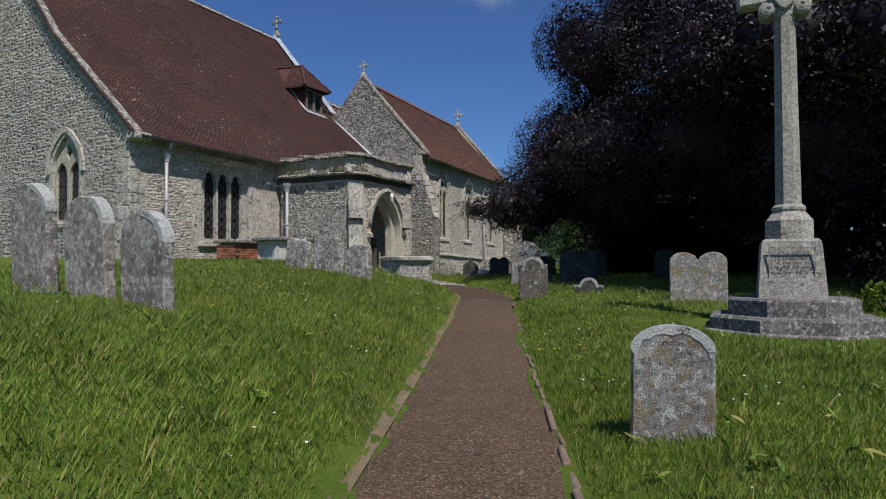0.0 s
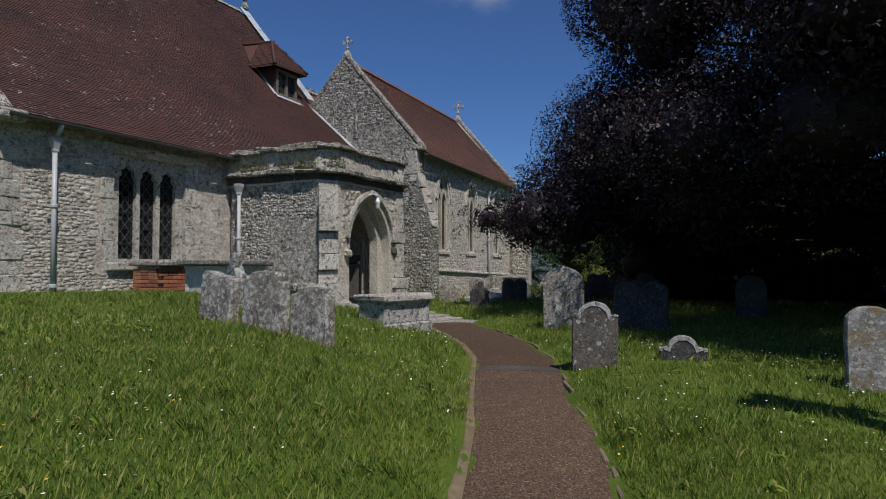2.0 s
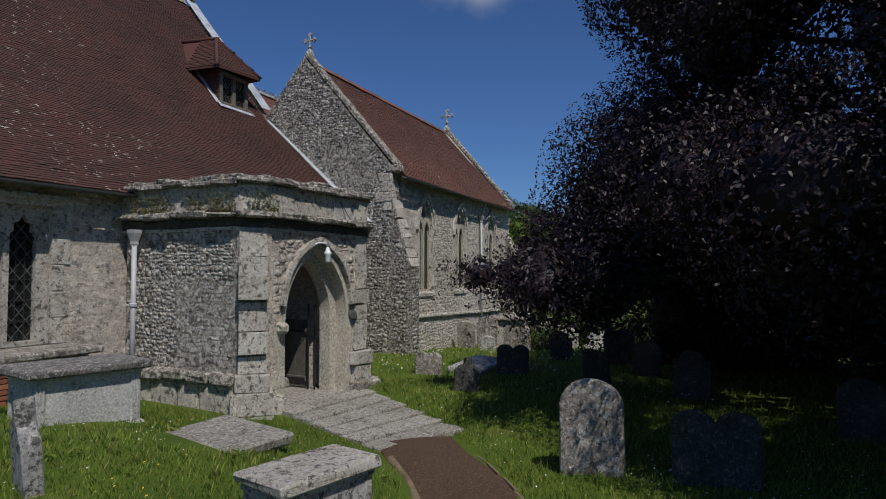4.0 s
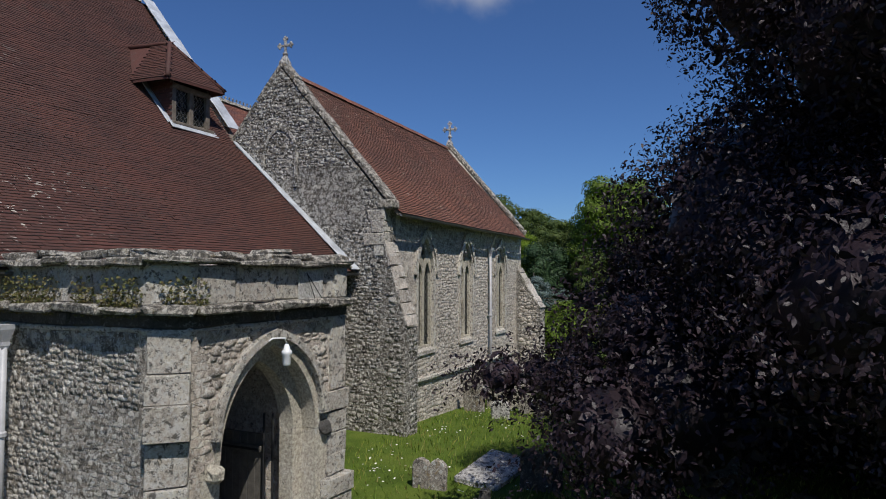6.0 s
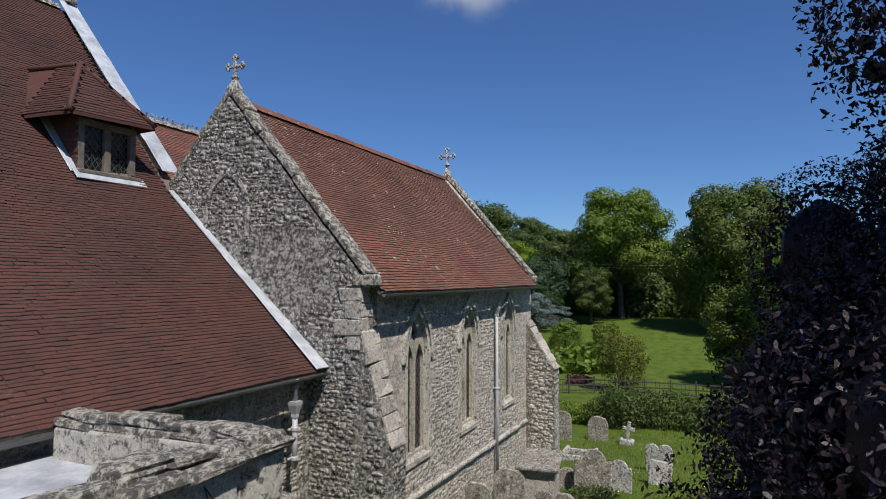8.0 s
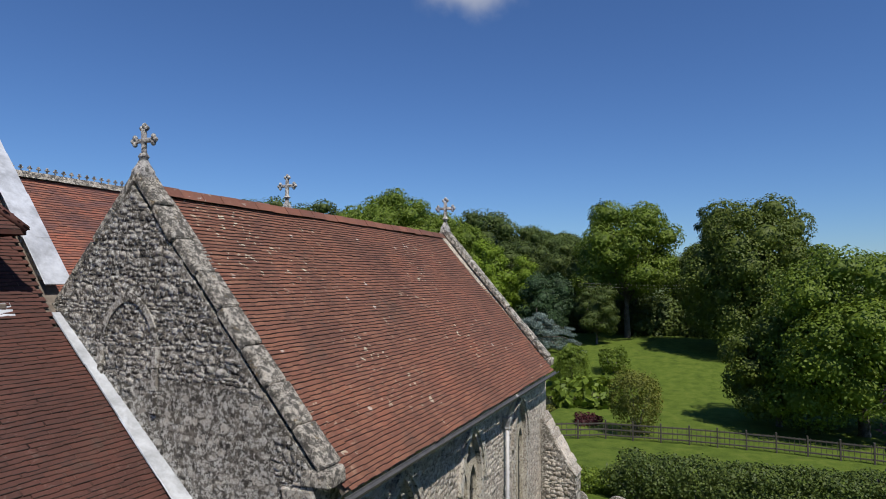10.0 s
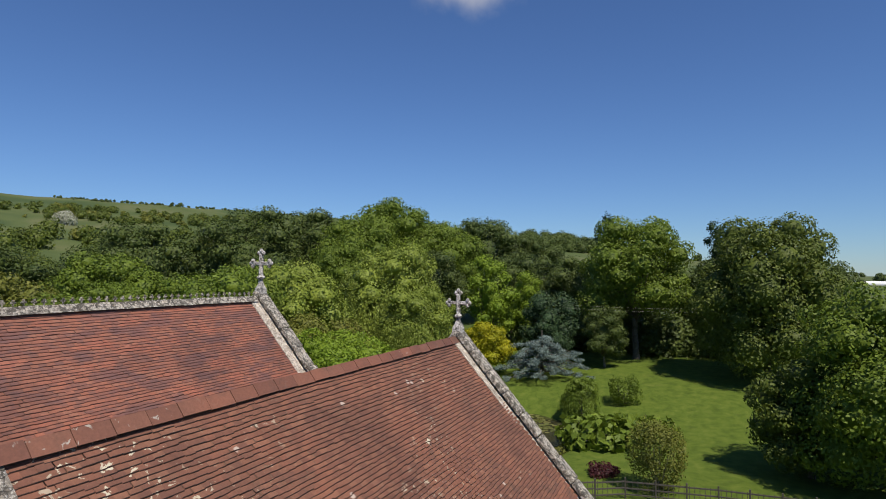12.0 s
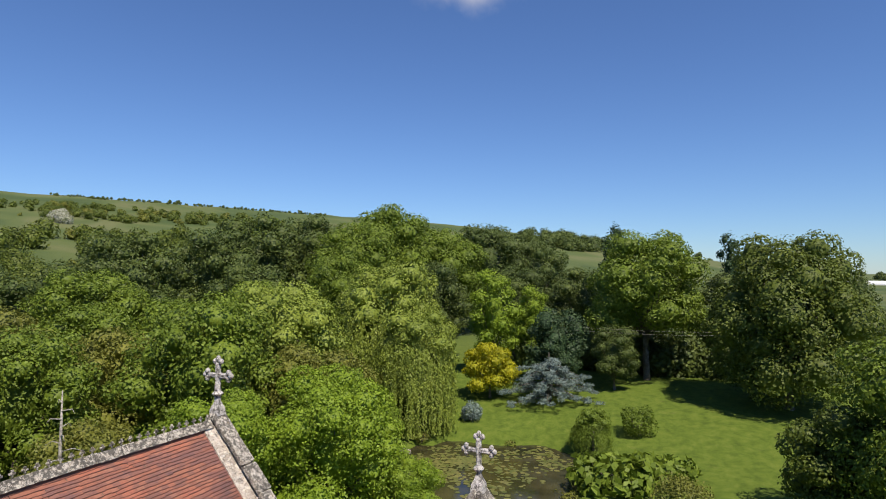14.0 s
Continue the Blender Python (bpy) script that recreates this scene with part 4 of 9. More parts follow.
def nave_z(v):
    return NAVE_EAVE_Z + v * EAVE_SLOPE if v < KNEE_V else KNEE_Z + (v - KNEE_V) * NAVE_SLOPE


CH_W, CH_E, CH_S, CH_RIDGE_Y, CH_RIDGE_Z, CH_EAVE_Y, CH_EAVE_Z = 23.9, 35.2, 12.05, 15.1, 9.7, 11.76, 5.93
CH_SLOPE = (CH_RIDGE_Z - CH_EAVE_Z) / (CH_RIDGE_Y - CH_EAVE_Y)
CN_RIDGE_Y, CN_RIDGE_Z, CN_SLOPE, CN_E = 20.8, 10.55, 1.15, 34.9
VALLEY_Y, VALLEY_Z = 17.6, 6.86


def wall_plate(name, m, loops, depth, mat, parent, label=""):
    return part(name, Geo().prism(m, loops, depth), mat, parent, label)


church = {}
for key, label in (("nave", "rubble stone church nave under a steep red tiled roof"), ("chapel", "rubble stone south chapel with a tiled roof and gable crosses"),
                   ("chancel", "stone chancel under a newer red tiled roof with crested ridge"), ("porch", "flat-topped rubble and ashlar church porch with pointed doorway")):
    church[key] = thing(key, label, "church building" if key != "porch" else "church porch")

# nave walls (each plate faces outward along its z)
m_ns = frame_of(nave(NAVE_W + 0.08, NAVE_WALL_V + 0.7, 0), NU, UP)
south_holes = []
W3_L, W3_R, W3_B, W3_T = 2.27, 4.08, 1.88, 4.18
south_holes.append([(W3_L, W3_B), (W3_L, W3_T), (W3_R, W3_T), (W3_R, W3_B)])
NL = 13.0
wall_plate("south_wall", m_ns, [[(0.64, 0), (0.64, 4.62), (NL - 0.7, 4.62), (NL - 0.7, 0)]] + south_holes, 0.7, M_MORTAR, church["nave"])
m_nw = frame_of(nave(NAVE_W + 0.72, 2 * NAVE_RIDGE_V - NAVE_WALL_V, 0), -NV, UP)
WG = 2 * NAVE_RIDGE_V - 2 * NAVE_WALL_V
zc = NAVE_EAVE_Z + NAVE_WALL_V * EAVE_SLOPE
KW = KNEE_V - NAVE_WALL_V
WWIN = WG - 2.75
wall_plate("west_wall", m_nw, [[(0, 0), (0, zc - 0.1), (KW, KNEE_Z - 0.13), (WG / 2, NAVE_RIDGE_Z - 0.15), (WG - KW, KNEE_Z - 0.13), (WG, zc - 0.1), (WG, 0)], arch(0.66, 3.75, 4.82, 2.35, cx=WWIN)], 0.64, M_MORTAR, church["nave"])
m_nn = frame_of(nave(0, 2 * NAVE_RIDGE_V - NAVE_WALL_V - 0.7, 0), -NU, UP)
wall_plate("north_wall", m_nn, [[(0.7, 0), (0.7, 4.62), (NL - 0.7, 4.62), (NL - 0.7, 0)]], 0.7, M_MORTAR, church["nave"])
m_ne = frame_of(nave(-0.62, NAVE_WALL_V, 0), NV, UP)
wall_plate("east_wall", m_ne, [[(0, 0), (0, zc - 0.1), (KW, KNEE_Z - 0.13), (WG / 2, NAVE_RIDGE_Z - 0.15), (WG - KW, KNEE_Z - 0.13), (WG, zc - 0.1), (WG, 0)]], 0.6, M_MORTAR_DK_SHADED, church["nave"])


def roof_slab(name, a, b, c, d, mat, parent, thick=0.07):
    """Boarding under tiles; a, b along the eave, c, d along the ridge."""
    a, b, c, d = (Vector(p) for p in (a, b, c, d))
    n = (b - a).cross(d - a).normalized() * thick
    a, b, c, d = (p - n * 0.5 for p in (a, b, c, d))
    part(name, Geo().add([a, b, c, d, a - n, b - n, c - n, d - n], [(0, 1, 2, 3), (7, 6, 5, 4), (0, 4, 5, 1), (1, 5, 6, 2), (2, 6, 7, 3), (3, 7, 4, 0)]), mat, parent)


roof_slab("roof_boarding", nave(NAVE_W, 0, NAVE_EAVE_Z), nave(-0.03, 0, NAVE_EAVE_Z), nave(-0.03, KNEE_V, KNEE_Z), nave(NAVE_W, KNEE_V, KNEE_Z), M_OAK, church["nave"])
roof_slab("roof_boarding", nave(NAVE_W, KNEE_V, KNEE_Z), nave(-0.03, KNEE_V, KNEE_Z), nave(-0.03, NAVE_RIDGE_V, NAVE_RIDGE_Z), nave(NAVE_W, NAVE_RIDGE_V, NAVE_RIDGE_Z), M_OAK, church["nave"])
roof_slab("roof_boarding", nave(0, 2 * NAVE_RIDGE_V, NAVE_EAVE_Z), nave(NAVE_W, 2 * NAVE_RIDGE_V, NAVE_EAVE_Z), nave(NAVE_W, NAVE_RIDGE_V, NAVE_RIDGE_Z), nave(0, NAVE_RIDGE_V, NAVE_RIDGE_Z), M_TILE, church["nave"])

# chapel walls
CZ = CH_EAVE_Z + (CH_S - CH_EAVE_Y) * CH_SLOPE - 0.05
m_cs = frame_of((CH_W, CH_S + 0.75, 0), (1, 0, 0), UP)
CWIN = [2.32, 5.3, 8.66]
ch_holes = [arch(0.52, 4.45, 5.5, 2.45, cx=c) for c in CWIN]
CL = CH_E - CH_W
wall_plate("south_wall", m_cs, [[(0.6, -1.5), (0.6, CZ), (CL - 0.6, CZ), (CL - 0.6, -1.5)]] + ch_holes, 0.75, M_MORTAR, church["chapel"])
m_cw = frame_of((CH_W + 0.6, 18.2, 0), (0, -1, 0), UP)
CGW = 18.2 - CH_S
gable_top = CH_RIDGE_Z + 0.05
wall_plate("west_gable", m_cw, [[(0, 0), (0, CZ), (18.2 - CH_RIDGE_Y, gable_top), (CGW, CZ), (CGW, 0)]], 0.6, M_MORTAR_DK_SHADED, church["chapel"])
m_ce = frame_of((CH_E - 0.6, CH_S, 0), (0, 1, 0), UP)
wall_plate("east_gable", m_ce, [[(0, -1.5), (0, CZ), (CH_RIDGE_Y - CH_S, gable_top), (18.2 - CH_S, CZ), (18.2 - CH_S, -1.5)]], 0.6, M_MORTAR, church["chapel"])
roof_slab("roof_boarding", (CH_W + 0.3, CH_EAVE_Y, CH_EAVE_Z), (CH_E - 0.3, CH_EAVE_Y, CH_EAVE_Z), (CH_E - 0.3, CH_RIDGE_Y, CH_RIDGE_Z), (CH_W + 0.3, CH_RIDGE_Y, CH_RIDGE_Z), M_OAK, church["chapel"])
roof_slab("roof_boarding", (CH_E - 0.3, VALLEY_Y, VALLEY_Z), (CH_W + 0.3, VALLEY_Y, VALLEY_Z), (CH_W + 0.3, CH_RIDGE_Y, CH_RIDGE_Z), (CH_E - 0.3, CH_RIDGE_Y, CH_RIDGE_Z), M_TILE_CH, church["chapel"])

# chancel
roof_slab("roof_boarding", (24.0, VALLEY_Y, VALLEY_Z), (CN_E - 0.3, VALLEY_Y, VALLEY_Z), (CN_E - 0.3, CN_RIDGE_Y, CN_RIDGE_Z), (24.0, CN_RIDGE_Y, CN_RIDGE_Z), M_OAK, church["chancel"])
roof_slab("roof_boarding", (CN_E - 0.3, 24.6, 6.18), (24.0, 24.6, 6.18), (24.0, CN_RIDGE_Y, CN_RIDGE_Z), (CN_E - 0.3, CN_RIDGE_Y, CN_RIDGE_Z), M_TILE_NEW, church["chancel"])
wall_plate("east_gable", frame_of((CN_E - 0.6, 17.4, 0), (0, 1, 0), UP), [[(0, -1.5), (0, 6.6), (CN_RIDGE_Y - 17.4, CN_RIDGE_Z + 0.05), (6.8, 6.6), (6.8, -1.5)]], 0.6, M_MORTAR, church["chancel"])
wall_plate("north_wall", frame_of((CN_E, 24.2 - 0.6, 0), (-1, 0, 0), UP), [[(0, -1.5), (0, 6.5), (10.9, 6.5), (10.9, -1.5)]], 0.6, M_MORTAR, church["chancel"])

# ---- church: roofs ----
NAVE, CHAPEL, CHANCEL, PORCH = church["nave"], church["chapel"], church["chancel"], church["porch"]
m_roof_e = frame_of(nave(NAVE_W - 0.05, -0.03, NAVE_EAVE_Z - 0.025), NU, NV + UP * EAVE_SLOPE)
m_roof_n = frame_of(nave(NAVE_W - 0.05, KNEE_V - 0.06, KNEE_Z - 0.06), NU, NV + UP * NAVE_SLOPE)
ELEN = math.hypot(KNEE_V, KNEE_Z - NAVE_EAVE_Z)
NLEN = math.hypot(NAVE_RIDGE_V - KNEE_V, NAVE_RIDGE_Z - KNEE_Z)
DX0, DX1, DY, DZ0, DZ1 = 21.95, 23.17, 16.76, 8.04, 9.06


def on_nave(u, s):
    if u > 12.82 or u < -0.02:
        return False
    p = m_roof_n @ Vector((u, s, 0))
    return not (DX0 + 0.05 < p.x < DX1 - 0.05 and DY - 0.05 < p.y < DY + 1.3)


tiles("roof_tiles", m_roof_e, int(ELEN / 0.07) + 1, 13.1, lambda u, s: -0.02 < u < 12.95 and not (DX0 + 0.05 < (m_roof_e @ Vector((u, s, 0))).x < DX1 - 0.05 and (m_roof_e @ Vector((u, s, 0))).y > DY - 0.05), M_TILE, NAVE, pieces=lambda u, s: 9.2 < u < 11.2 and 0 <= s < 2.45, sag=0.006)
tiles("roof_tiles", m_roof_n, int(NLEN / 0.07) + 1, 13.1, on_nave, M_TILE, NAVE, sag=0.006)
m_roof_c = frame_of((CH_W + 0.42, CH_EAVE_Y - 0.02, CH_EAVE_Z - 0.02), (1, 0, 0), Vector((0, 1, CH_SLOPE)))
CLEN = math.hypot(CH_RIDGE_Y - CH_EAVE_Y, CH_RIDGE_Z - CH_EAVE_Z)
tiles("roof_tiles", m_roof_c, int(CLEN / 0.07), CL - 0.75, lambda u, s: u < CL - 0.8, M_TILE_CH, CHAPEL, pieces=lambda u, s: 0 < u < 2.05 and 2.3 < s < 4.75, sag=0.008, skew=0.012)
m_roof_k = frame_of((24.1, VALLEY_Y, VALLEY_Z), (1, 0, 0), Vector((0, 1, CN_SLOPE)))
KLEN = math.hypot(CN_RIDGE_Y - VALLEY_Y, CN_RIDGE_Z - VALLEY_Z)
tiles("roof_tiles", m_roof_k, int(KLEN / 0.07), 10.5, lambda u, s: u < 10.42, M_TILE_NEW, CHANCEL, pieces=lambda u, s: 8.2 < u and 2.6 < s, sag=0.002, skew=0.006)


def ridge_tiles(a, b, mat, parent, length=0.42, half=0.11, drop=0.1, label="", crest=False):
    a, b = Vector(a), Vector(b)
    d = (b - a).normalized()
    side = d.cross(UP).normalized()
    n = int((b - a).length / length)
    g = Geo()
    sec = [(-half, -drop), (-half * 0.55, -drop * 0.35), (0, 0.045), (half * 0.55, -drop * 0.35), (half, -drop)]
    L = (b - a).length / n
    for end in (0.0, L * 0.975):
        for ox, oz in sec:
            g.v.append(tuple(d * end + side * ox + UP * oz))
    k = len(sec)
    g.f = [(i, i + 1, i + 1 + k, i + k) for i in range(k - 1)] + [tuple(range(k))[::-1], tuple(range(k, 2 * k))]
    if crest:
        for q in (0.25, 0.75):
            o = d * (L * q) + UP * 0.04
            g.cbox(Matrix.Translation(o + UP * 0.05), (0.03, 0.03, 0.08), 0.008)
            g.cbox(Matrix.Translation(o + UP * 0.07) @ Matrix.Rotation(d.to_track_quat('X', 'Z').to_euler().z, 4, 'Z'), (0.1, 0.03, 0.035), 0.008)
            g.cbox(Matrix.Translation(o + UP * 0.105), (0.045, 0.03, 0.04), 0.012)
    me = g.mesh("ridge_tile", mat)
    for i in range(n):
        ob = new("ridge_tile", me)
        ob.parent = parent
        j = Vector((0, 0, random.uniform(-0.008, 0.008)))
        ob.matrix_world = Matrix.Translation(a + d * (L * i) + j) @ Matrix.Rotation(random.uniform(-0.012, 0.012), 4, 'Z')


ridge_tiles((CH_W + 0.4, CH_RIDGE_Y, CH_RIDGE_Z + 0.06), (CH_E - 0.35, CH_RIDGE_Y, CH_RIDGE_Z + 0.06), M_RIDGE, CHAPEL)
ridge_tiles((24.2, CN_RIDGE_Y, CN_RIDGE_Z + 0.08), (CN_E - 0.35, CN_RIDGE_Y, CN_RIDGE_Z + 0.08), M_COPING, CHANCEL, length=0.36, crest=True)
ridge_tiles(nave(NAVE_W, NAVE_RIDGE_V, NAVE_RIDGE_Z + 0.07), nave(-0.4, NAVE_RIDGE_V, NAVE_RIDGE_Z + 0.07), M_COPING, NAVE)


def coping(a, b, parent, mat, wide=0.36, thick=0.13, length=0.62, name="coping_stone"):
    """Slabs laid up a gable from a to b."""
    a, b = Vector(a), Vector(b)
    n = max(1, round((b - a).length / length))
    L = (b - a).length / n
    d = (b - a).normalized()
    across = d.cross(UP).normalized()
    m0 = frame_of(None, d, across)
    for i in range(n):
        g = Geo().cbox(Matrix(), (L * 0.985, wide * random.uniform(0.94, 1.04), thick * random.uniform(0.9, 1.1)), 0.022, 0.008)
        ob = part(name, g, mat, None)
        ob.parent = parent
        ob.matrix_world = Matrix.Translation(a + d * (L * (i + 0.5)) + Vector((random.uniform(-0.012, 0.012), 0, random.uniform(-0.012, 0.012)))) @ m0


for x, sgn in ((CH_W + 0.17, 1), (CH_E - 0.17, 1)):
    top = Vector((x, CH_RIDGE_Y, CH_RIDGE_Z + 0.2))
    coping((x, CH_S - 0.12, CZ + 0.02), top, CHAPEL, M_COPING)
    coping((x, 18.2, CZ + 0.02), top, CHAPEL, M_COPING)
    part("kneeler", Geo().cbox(Matrix.Translation((x, CH_S - 0.03, CZ - 0.09)), (0.4, 0.42, 0.22), 0.04, 0.01), M_COPING, CHAPEL)
coping((CN_E - 0.16, 17.5, 6.95), (CN_E - 0.16, CN_RIDGE_Y, CN_RIDGE_Z + 0.2), CHANCEL, M_COPING, wide=0.34)
coping((CN_E - 0.16, 24.4, 6.4), (CN_E - 0.16, CN_RIDGE_Y, CN_RIDGE_Z + 0.2), CHANCEL, M_COPING, wide=0.34)
coping(nave(NAVE_W + 0.1, 0.0, NAVE_EAVE_Z + 0.02), nave(NAVE_W + 0.1, KNEE_V, KNEE_Z + 0.03), NAVE, M_COPING, wide=0.22, thick=0.06, length=0.5, name="verge_stone")
coping(nave(NAVE_W + 0.1, KNEE_V, KNEE_Z + 0.02), nave(NAVE_W + 0.1, NAVE_RIDGE_V, NAVE_RIDGE_Z + 0.03), NAVE, M_COPING, wide=0.22, thick=0.06, length=0.5, name="verge_stone")
part("kneeler", Geo().cbox(Matrix.Translation(nave(NAVE_W + 0.2, 0.12, NAVE_EAVE_Z - 0.08)), (0.5, 0.4, 0.2), 0.04, 0.01), M_ASHLAR, NAVE)


def lead_strip(a, b, wide, name, parent, lift=0.06, n=6):
    """Dressed lead up a verge, in lapped lengths."""
    a, b = Vector(a), Vector(b)
    d = (b - a)
    L = d.length / n
    dn = d.normalized()
    for i in range(n):
        g = Geo().cbox(Matrix(), (L * 1.03, wide, 0.03), 0.012, 0.006)
        ob = part(name, g, M_LEAD, None)
        ob.parent = parent
        ob.matrix_world = Matrix.Translation(a + dn * (L * (i + 0.5)) + UP * (lift + 0.004 * (i % 2))) @ frame_of(None, dn, NU)


lead_strip(nave(-0.12, -0.06, NAVE_EAVE_Z - 0.02), nave(-0.15, 3.75, KNEE_Z + 0.14), 0.34, "lead_flashing", NAVE, 0.05, 5)
lead_strip(nave(-0.1, 3.95, nave_z(3.95) + 0.1), nave(-0.2, NAVE_RIDGE_V, NAVE_RIDGE_Z + 0.1), 0.42, "lead_capping", NAVE, 0.1)
part("verge_board", Geo().cbox(Matrix.Translation(nave(-0.12, 5.75, nave_z(5.75) + 0.06)) @ frame_of(None, NV + UP * NAVE_SLOPE, NU), (5.0, 0.28, 0.2), 0.02), M_ASHLAR, NAVE)

def gutter(a, b, parent, r=0.06):
    a, b = Vector(a), Vector(b)
    d = (b - a).normalized()
    side = d.cross(UP).normalized()
    vs, fs = [], []
    for e in (a, b):
        for rr in (r, r * 0.8):
            vs += [e + rr * (math.cos(t) * side + math.sin(t) * UP) for t in np.linspace(math.pi, 2 * math.pi, 7)]
    for i in range(6):
        fs += [(i, i + 1, i + 15, i + 14), (i + 8, i + 7, i + 21, i + 22)]
    fs += [(0, 14, 21, 7), (6, 13, 27, 20)]
    part("gutter", Geo().add(vs, fs), M_GUTTER, parent)


gutter(nave(NAVE_W + 0.1, -0.07, NAVE_EAVE_Z - 0.05), nave(-0.05, -0.07, NAVE_EAVE_Z - 0.07), NAVE)
gutter((CH_W + 0.2, CH_EAVE_Y - 0.07, CH_EAVE_Z - 0.05), (CH_E - 0.15, CH_EAVE_Y - 0.07, CH_EAVE_Z - 0.07), CHAPEL)


def downpipe(x, y, z0, z1, eave, parent_label):
    """A rainwater pipe with hopper, collars and swan neck, against a wall north of it."""
    t = thing("downpipe", parent_label, "downpipe", "church downpipes")
    g = Geo().tube([(x, y, z0), (x, y, z1 - 0.28)], 0.045, 10)
    part("pipe", g, M_PIPE, t, smooth=True)
    hop = Geo().lathe(Matrix.Translation((x, y, z1 - 0.3)), [(0.05, 0), (0.07, 0.04), (0.065, 0.09), (0.085, 0.15), (0.12, 0.24), (0.125, 0.3), (0.105, 0.3)], 4, math.pi / 4)
    part("hopper", hop, M_PIPE, t)
    for zz in (z0 + 0.55 * (z1 - z0), z0 + 0.12):
        part("collar", Geo().lathe(Matrix.Translation((x, y, zz)), [(0.05, 0), (0.066, 0.015), (0.066, 0.06), (0.05, 0.075)], 10), M_PIPE, t)
        part("bracket", Geo().cbox(Matrix.Translation((x, y + 0.06, zz + 0.035)), (0.2, 0.035, 0.035), 0.006), M_PIPE, t)
    if eave:
        part("swan_neck", Geo().tube([(x, eave[0], eave[1]), (x, eave[0] + 0.05, eave[1] - 0.1), (x, y, z1)], 0.04, 8), M_PIPE, t, smooth=True)
    return t


downpipe(11.83, 13.62, gz(11.83, 13.6) - 0.05, 4.22, (13.42, 4.46), "pale grey iron downpipe with hopper against the nave wall")
downpipe(16.02, 12.98, gz(16.1, 12.9) - 0.05, 3.84, None, "pale grey iron downpipe in the corner beside the porch")
downpipe(31.2, 11.95, gz(31.2, 11.9) - 0.05, 5.35, (11.72, 5.86), "pale iron downpipe between the chapel windows")
downpipe(23.1, 12.82, 3.0, 4.1, (12.75, 4.46), "short pale iron downpipe where nave and chapel meet")


def gable_cross(base, h, label, parent_mat=M_WHITE_STONE):
    """A carved stone gable cross with foliated ends, facing along the church."""
    t = thing("gable_cross", label, "stone cross", "gable crosses", at=Matrix.Translation(base))
    m = Matrix.Translation(base)
    part("foot", Geo().lathe(m, [(0.17, -0.14), (0.15, 0.0), (0.09, 0.09), (0.06, 0.16)], 4, math.pi / 4), parent_mat, t)
    c = h * 0.68
    g = Geo().cbox(m @ Matrix.Translation((0, 0, 0.13 + (h - 0.2) / 2)), (0.095 * h, 0.1 * h, h - 0.16), 0.02, 0.01)
    g.cbox(m @ Matrix.Translation((0, 0, c)), (0.085 * h, h * 0.5, 0.1 * h), 0.02, 0.01)
    part("shaft", g, parent_mat, t)
    for oy, oz in ((0, h - 0.03), (h * 0.28, c), (-h * 0.28, c)):
        k = Geo()
        out = Vector((0, oy, oz - c)).normalized()
        sidev = Vector((0, -out.z, out.y))
        e = Vector((0, oy, oz))
        for off in (out * 0.06 * h, sidev * 0.075 * h, -sidev * 0.075 * h):
            k.lathe(m @ Matrix.Translation(e + off), [(0.02 * h, -0.06 * h), (0.048 * h, -0.03 * h), (0.056 * h, 0), (0.048 * h, 0.03 * h), (0.02 * h, 0.06 * h)], 8)
        part("foliated_end", k, parent_mat, t)
    part("knop", Geo().lathe(m @ Matrix.Translation((0, 0, h * 0.27)), [(0.075 * h, -0.02), (0.12 * h, 0.03), (0.075 * h, 0.08)], 8), parent_mat, t)
    return t


gable_cross((CH_W + 0.17, CH_RIDGE_Y, CH_RIDGE_Z + 0.28), 0.64, "lichened carved stone cross on the chapel's west gable", M_WHITE_STONE)
gable_cross((CH_E - 0.17, CH_RIDGE_Y, CH_RIDGE_Z + 0.3), 0.85, "lichened carved stone cross on the chapel's east gable", M_WHITE_STONE)
gable_cross((CN_E - 0.16, CN_RIDGE_Y, CN_RIDGE_Z + 0.32), 1.0, "pale lichened stone cross on the chancel's east gable")
gable_cross(nave(-0.16, NAVE_RIDGE_V, NAVE_RIDGE_Z + 0.35), 0.85, "carved stone cross on the nave's east gable", M_COPING)

# ---- church: windows ----
def lattice(m, box, inside, step=0.125, bar=0.007):
    """Diamond leading over a pane, clipped to where inside holds."""
    x0, y0, x1, y1 = box
    g = Geo()
    k = 1.25
    for sgn in (1, -1):
        c = -6.0
        while c < 6.0:
            c += step
            run = []
            for i in range(81):
                x = x0 + (x1 - x0) * i / 80
                y = y0 + c * 1.6 + sgn * k * (x - x0)
                if y0 < y < y1 and inside(x, y):
                    run.append((x, y))
                elif run:
                    break
            if len(run) > 2:
                a, b = Vector((*run[0], 0)), Vector((*run[-1], 0))
                d = b - a
                g.add([m @ p for p in (a + Vector((-bar, 0, 0)), a + Vector((bar, 0, 0)), b + Vector((bar, 0, 0)), b + Vector((-bar, 0, 0)))], [(0, 1, 2, 3)])
    return g


def light_loops(cx, a, base, spring, apex):
    return arch(a, spring, apex, base, 6, cx)


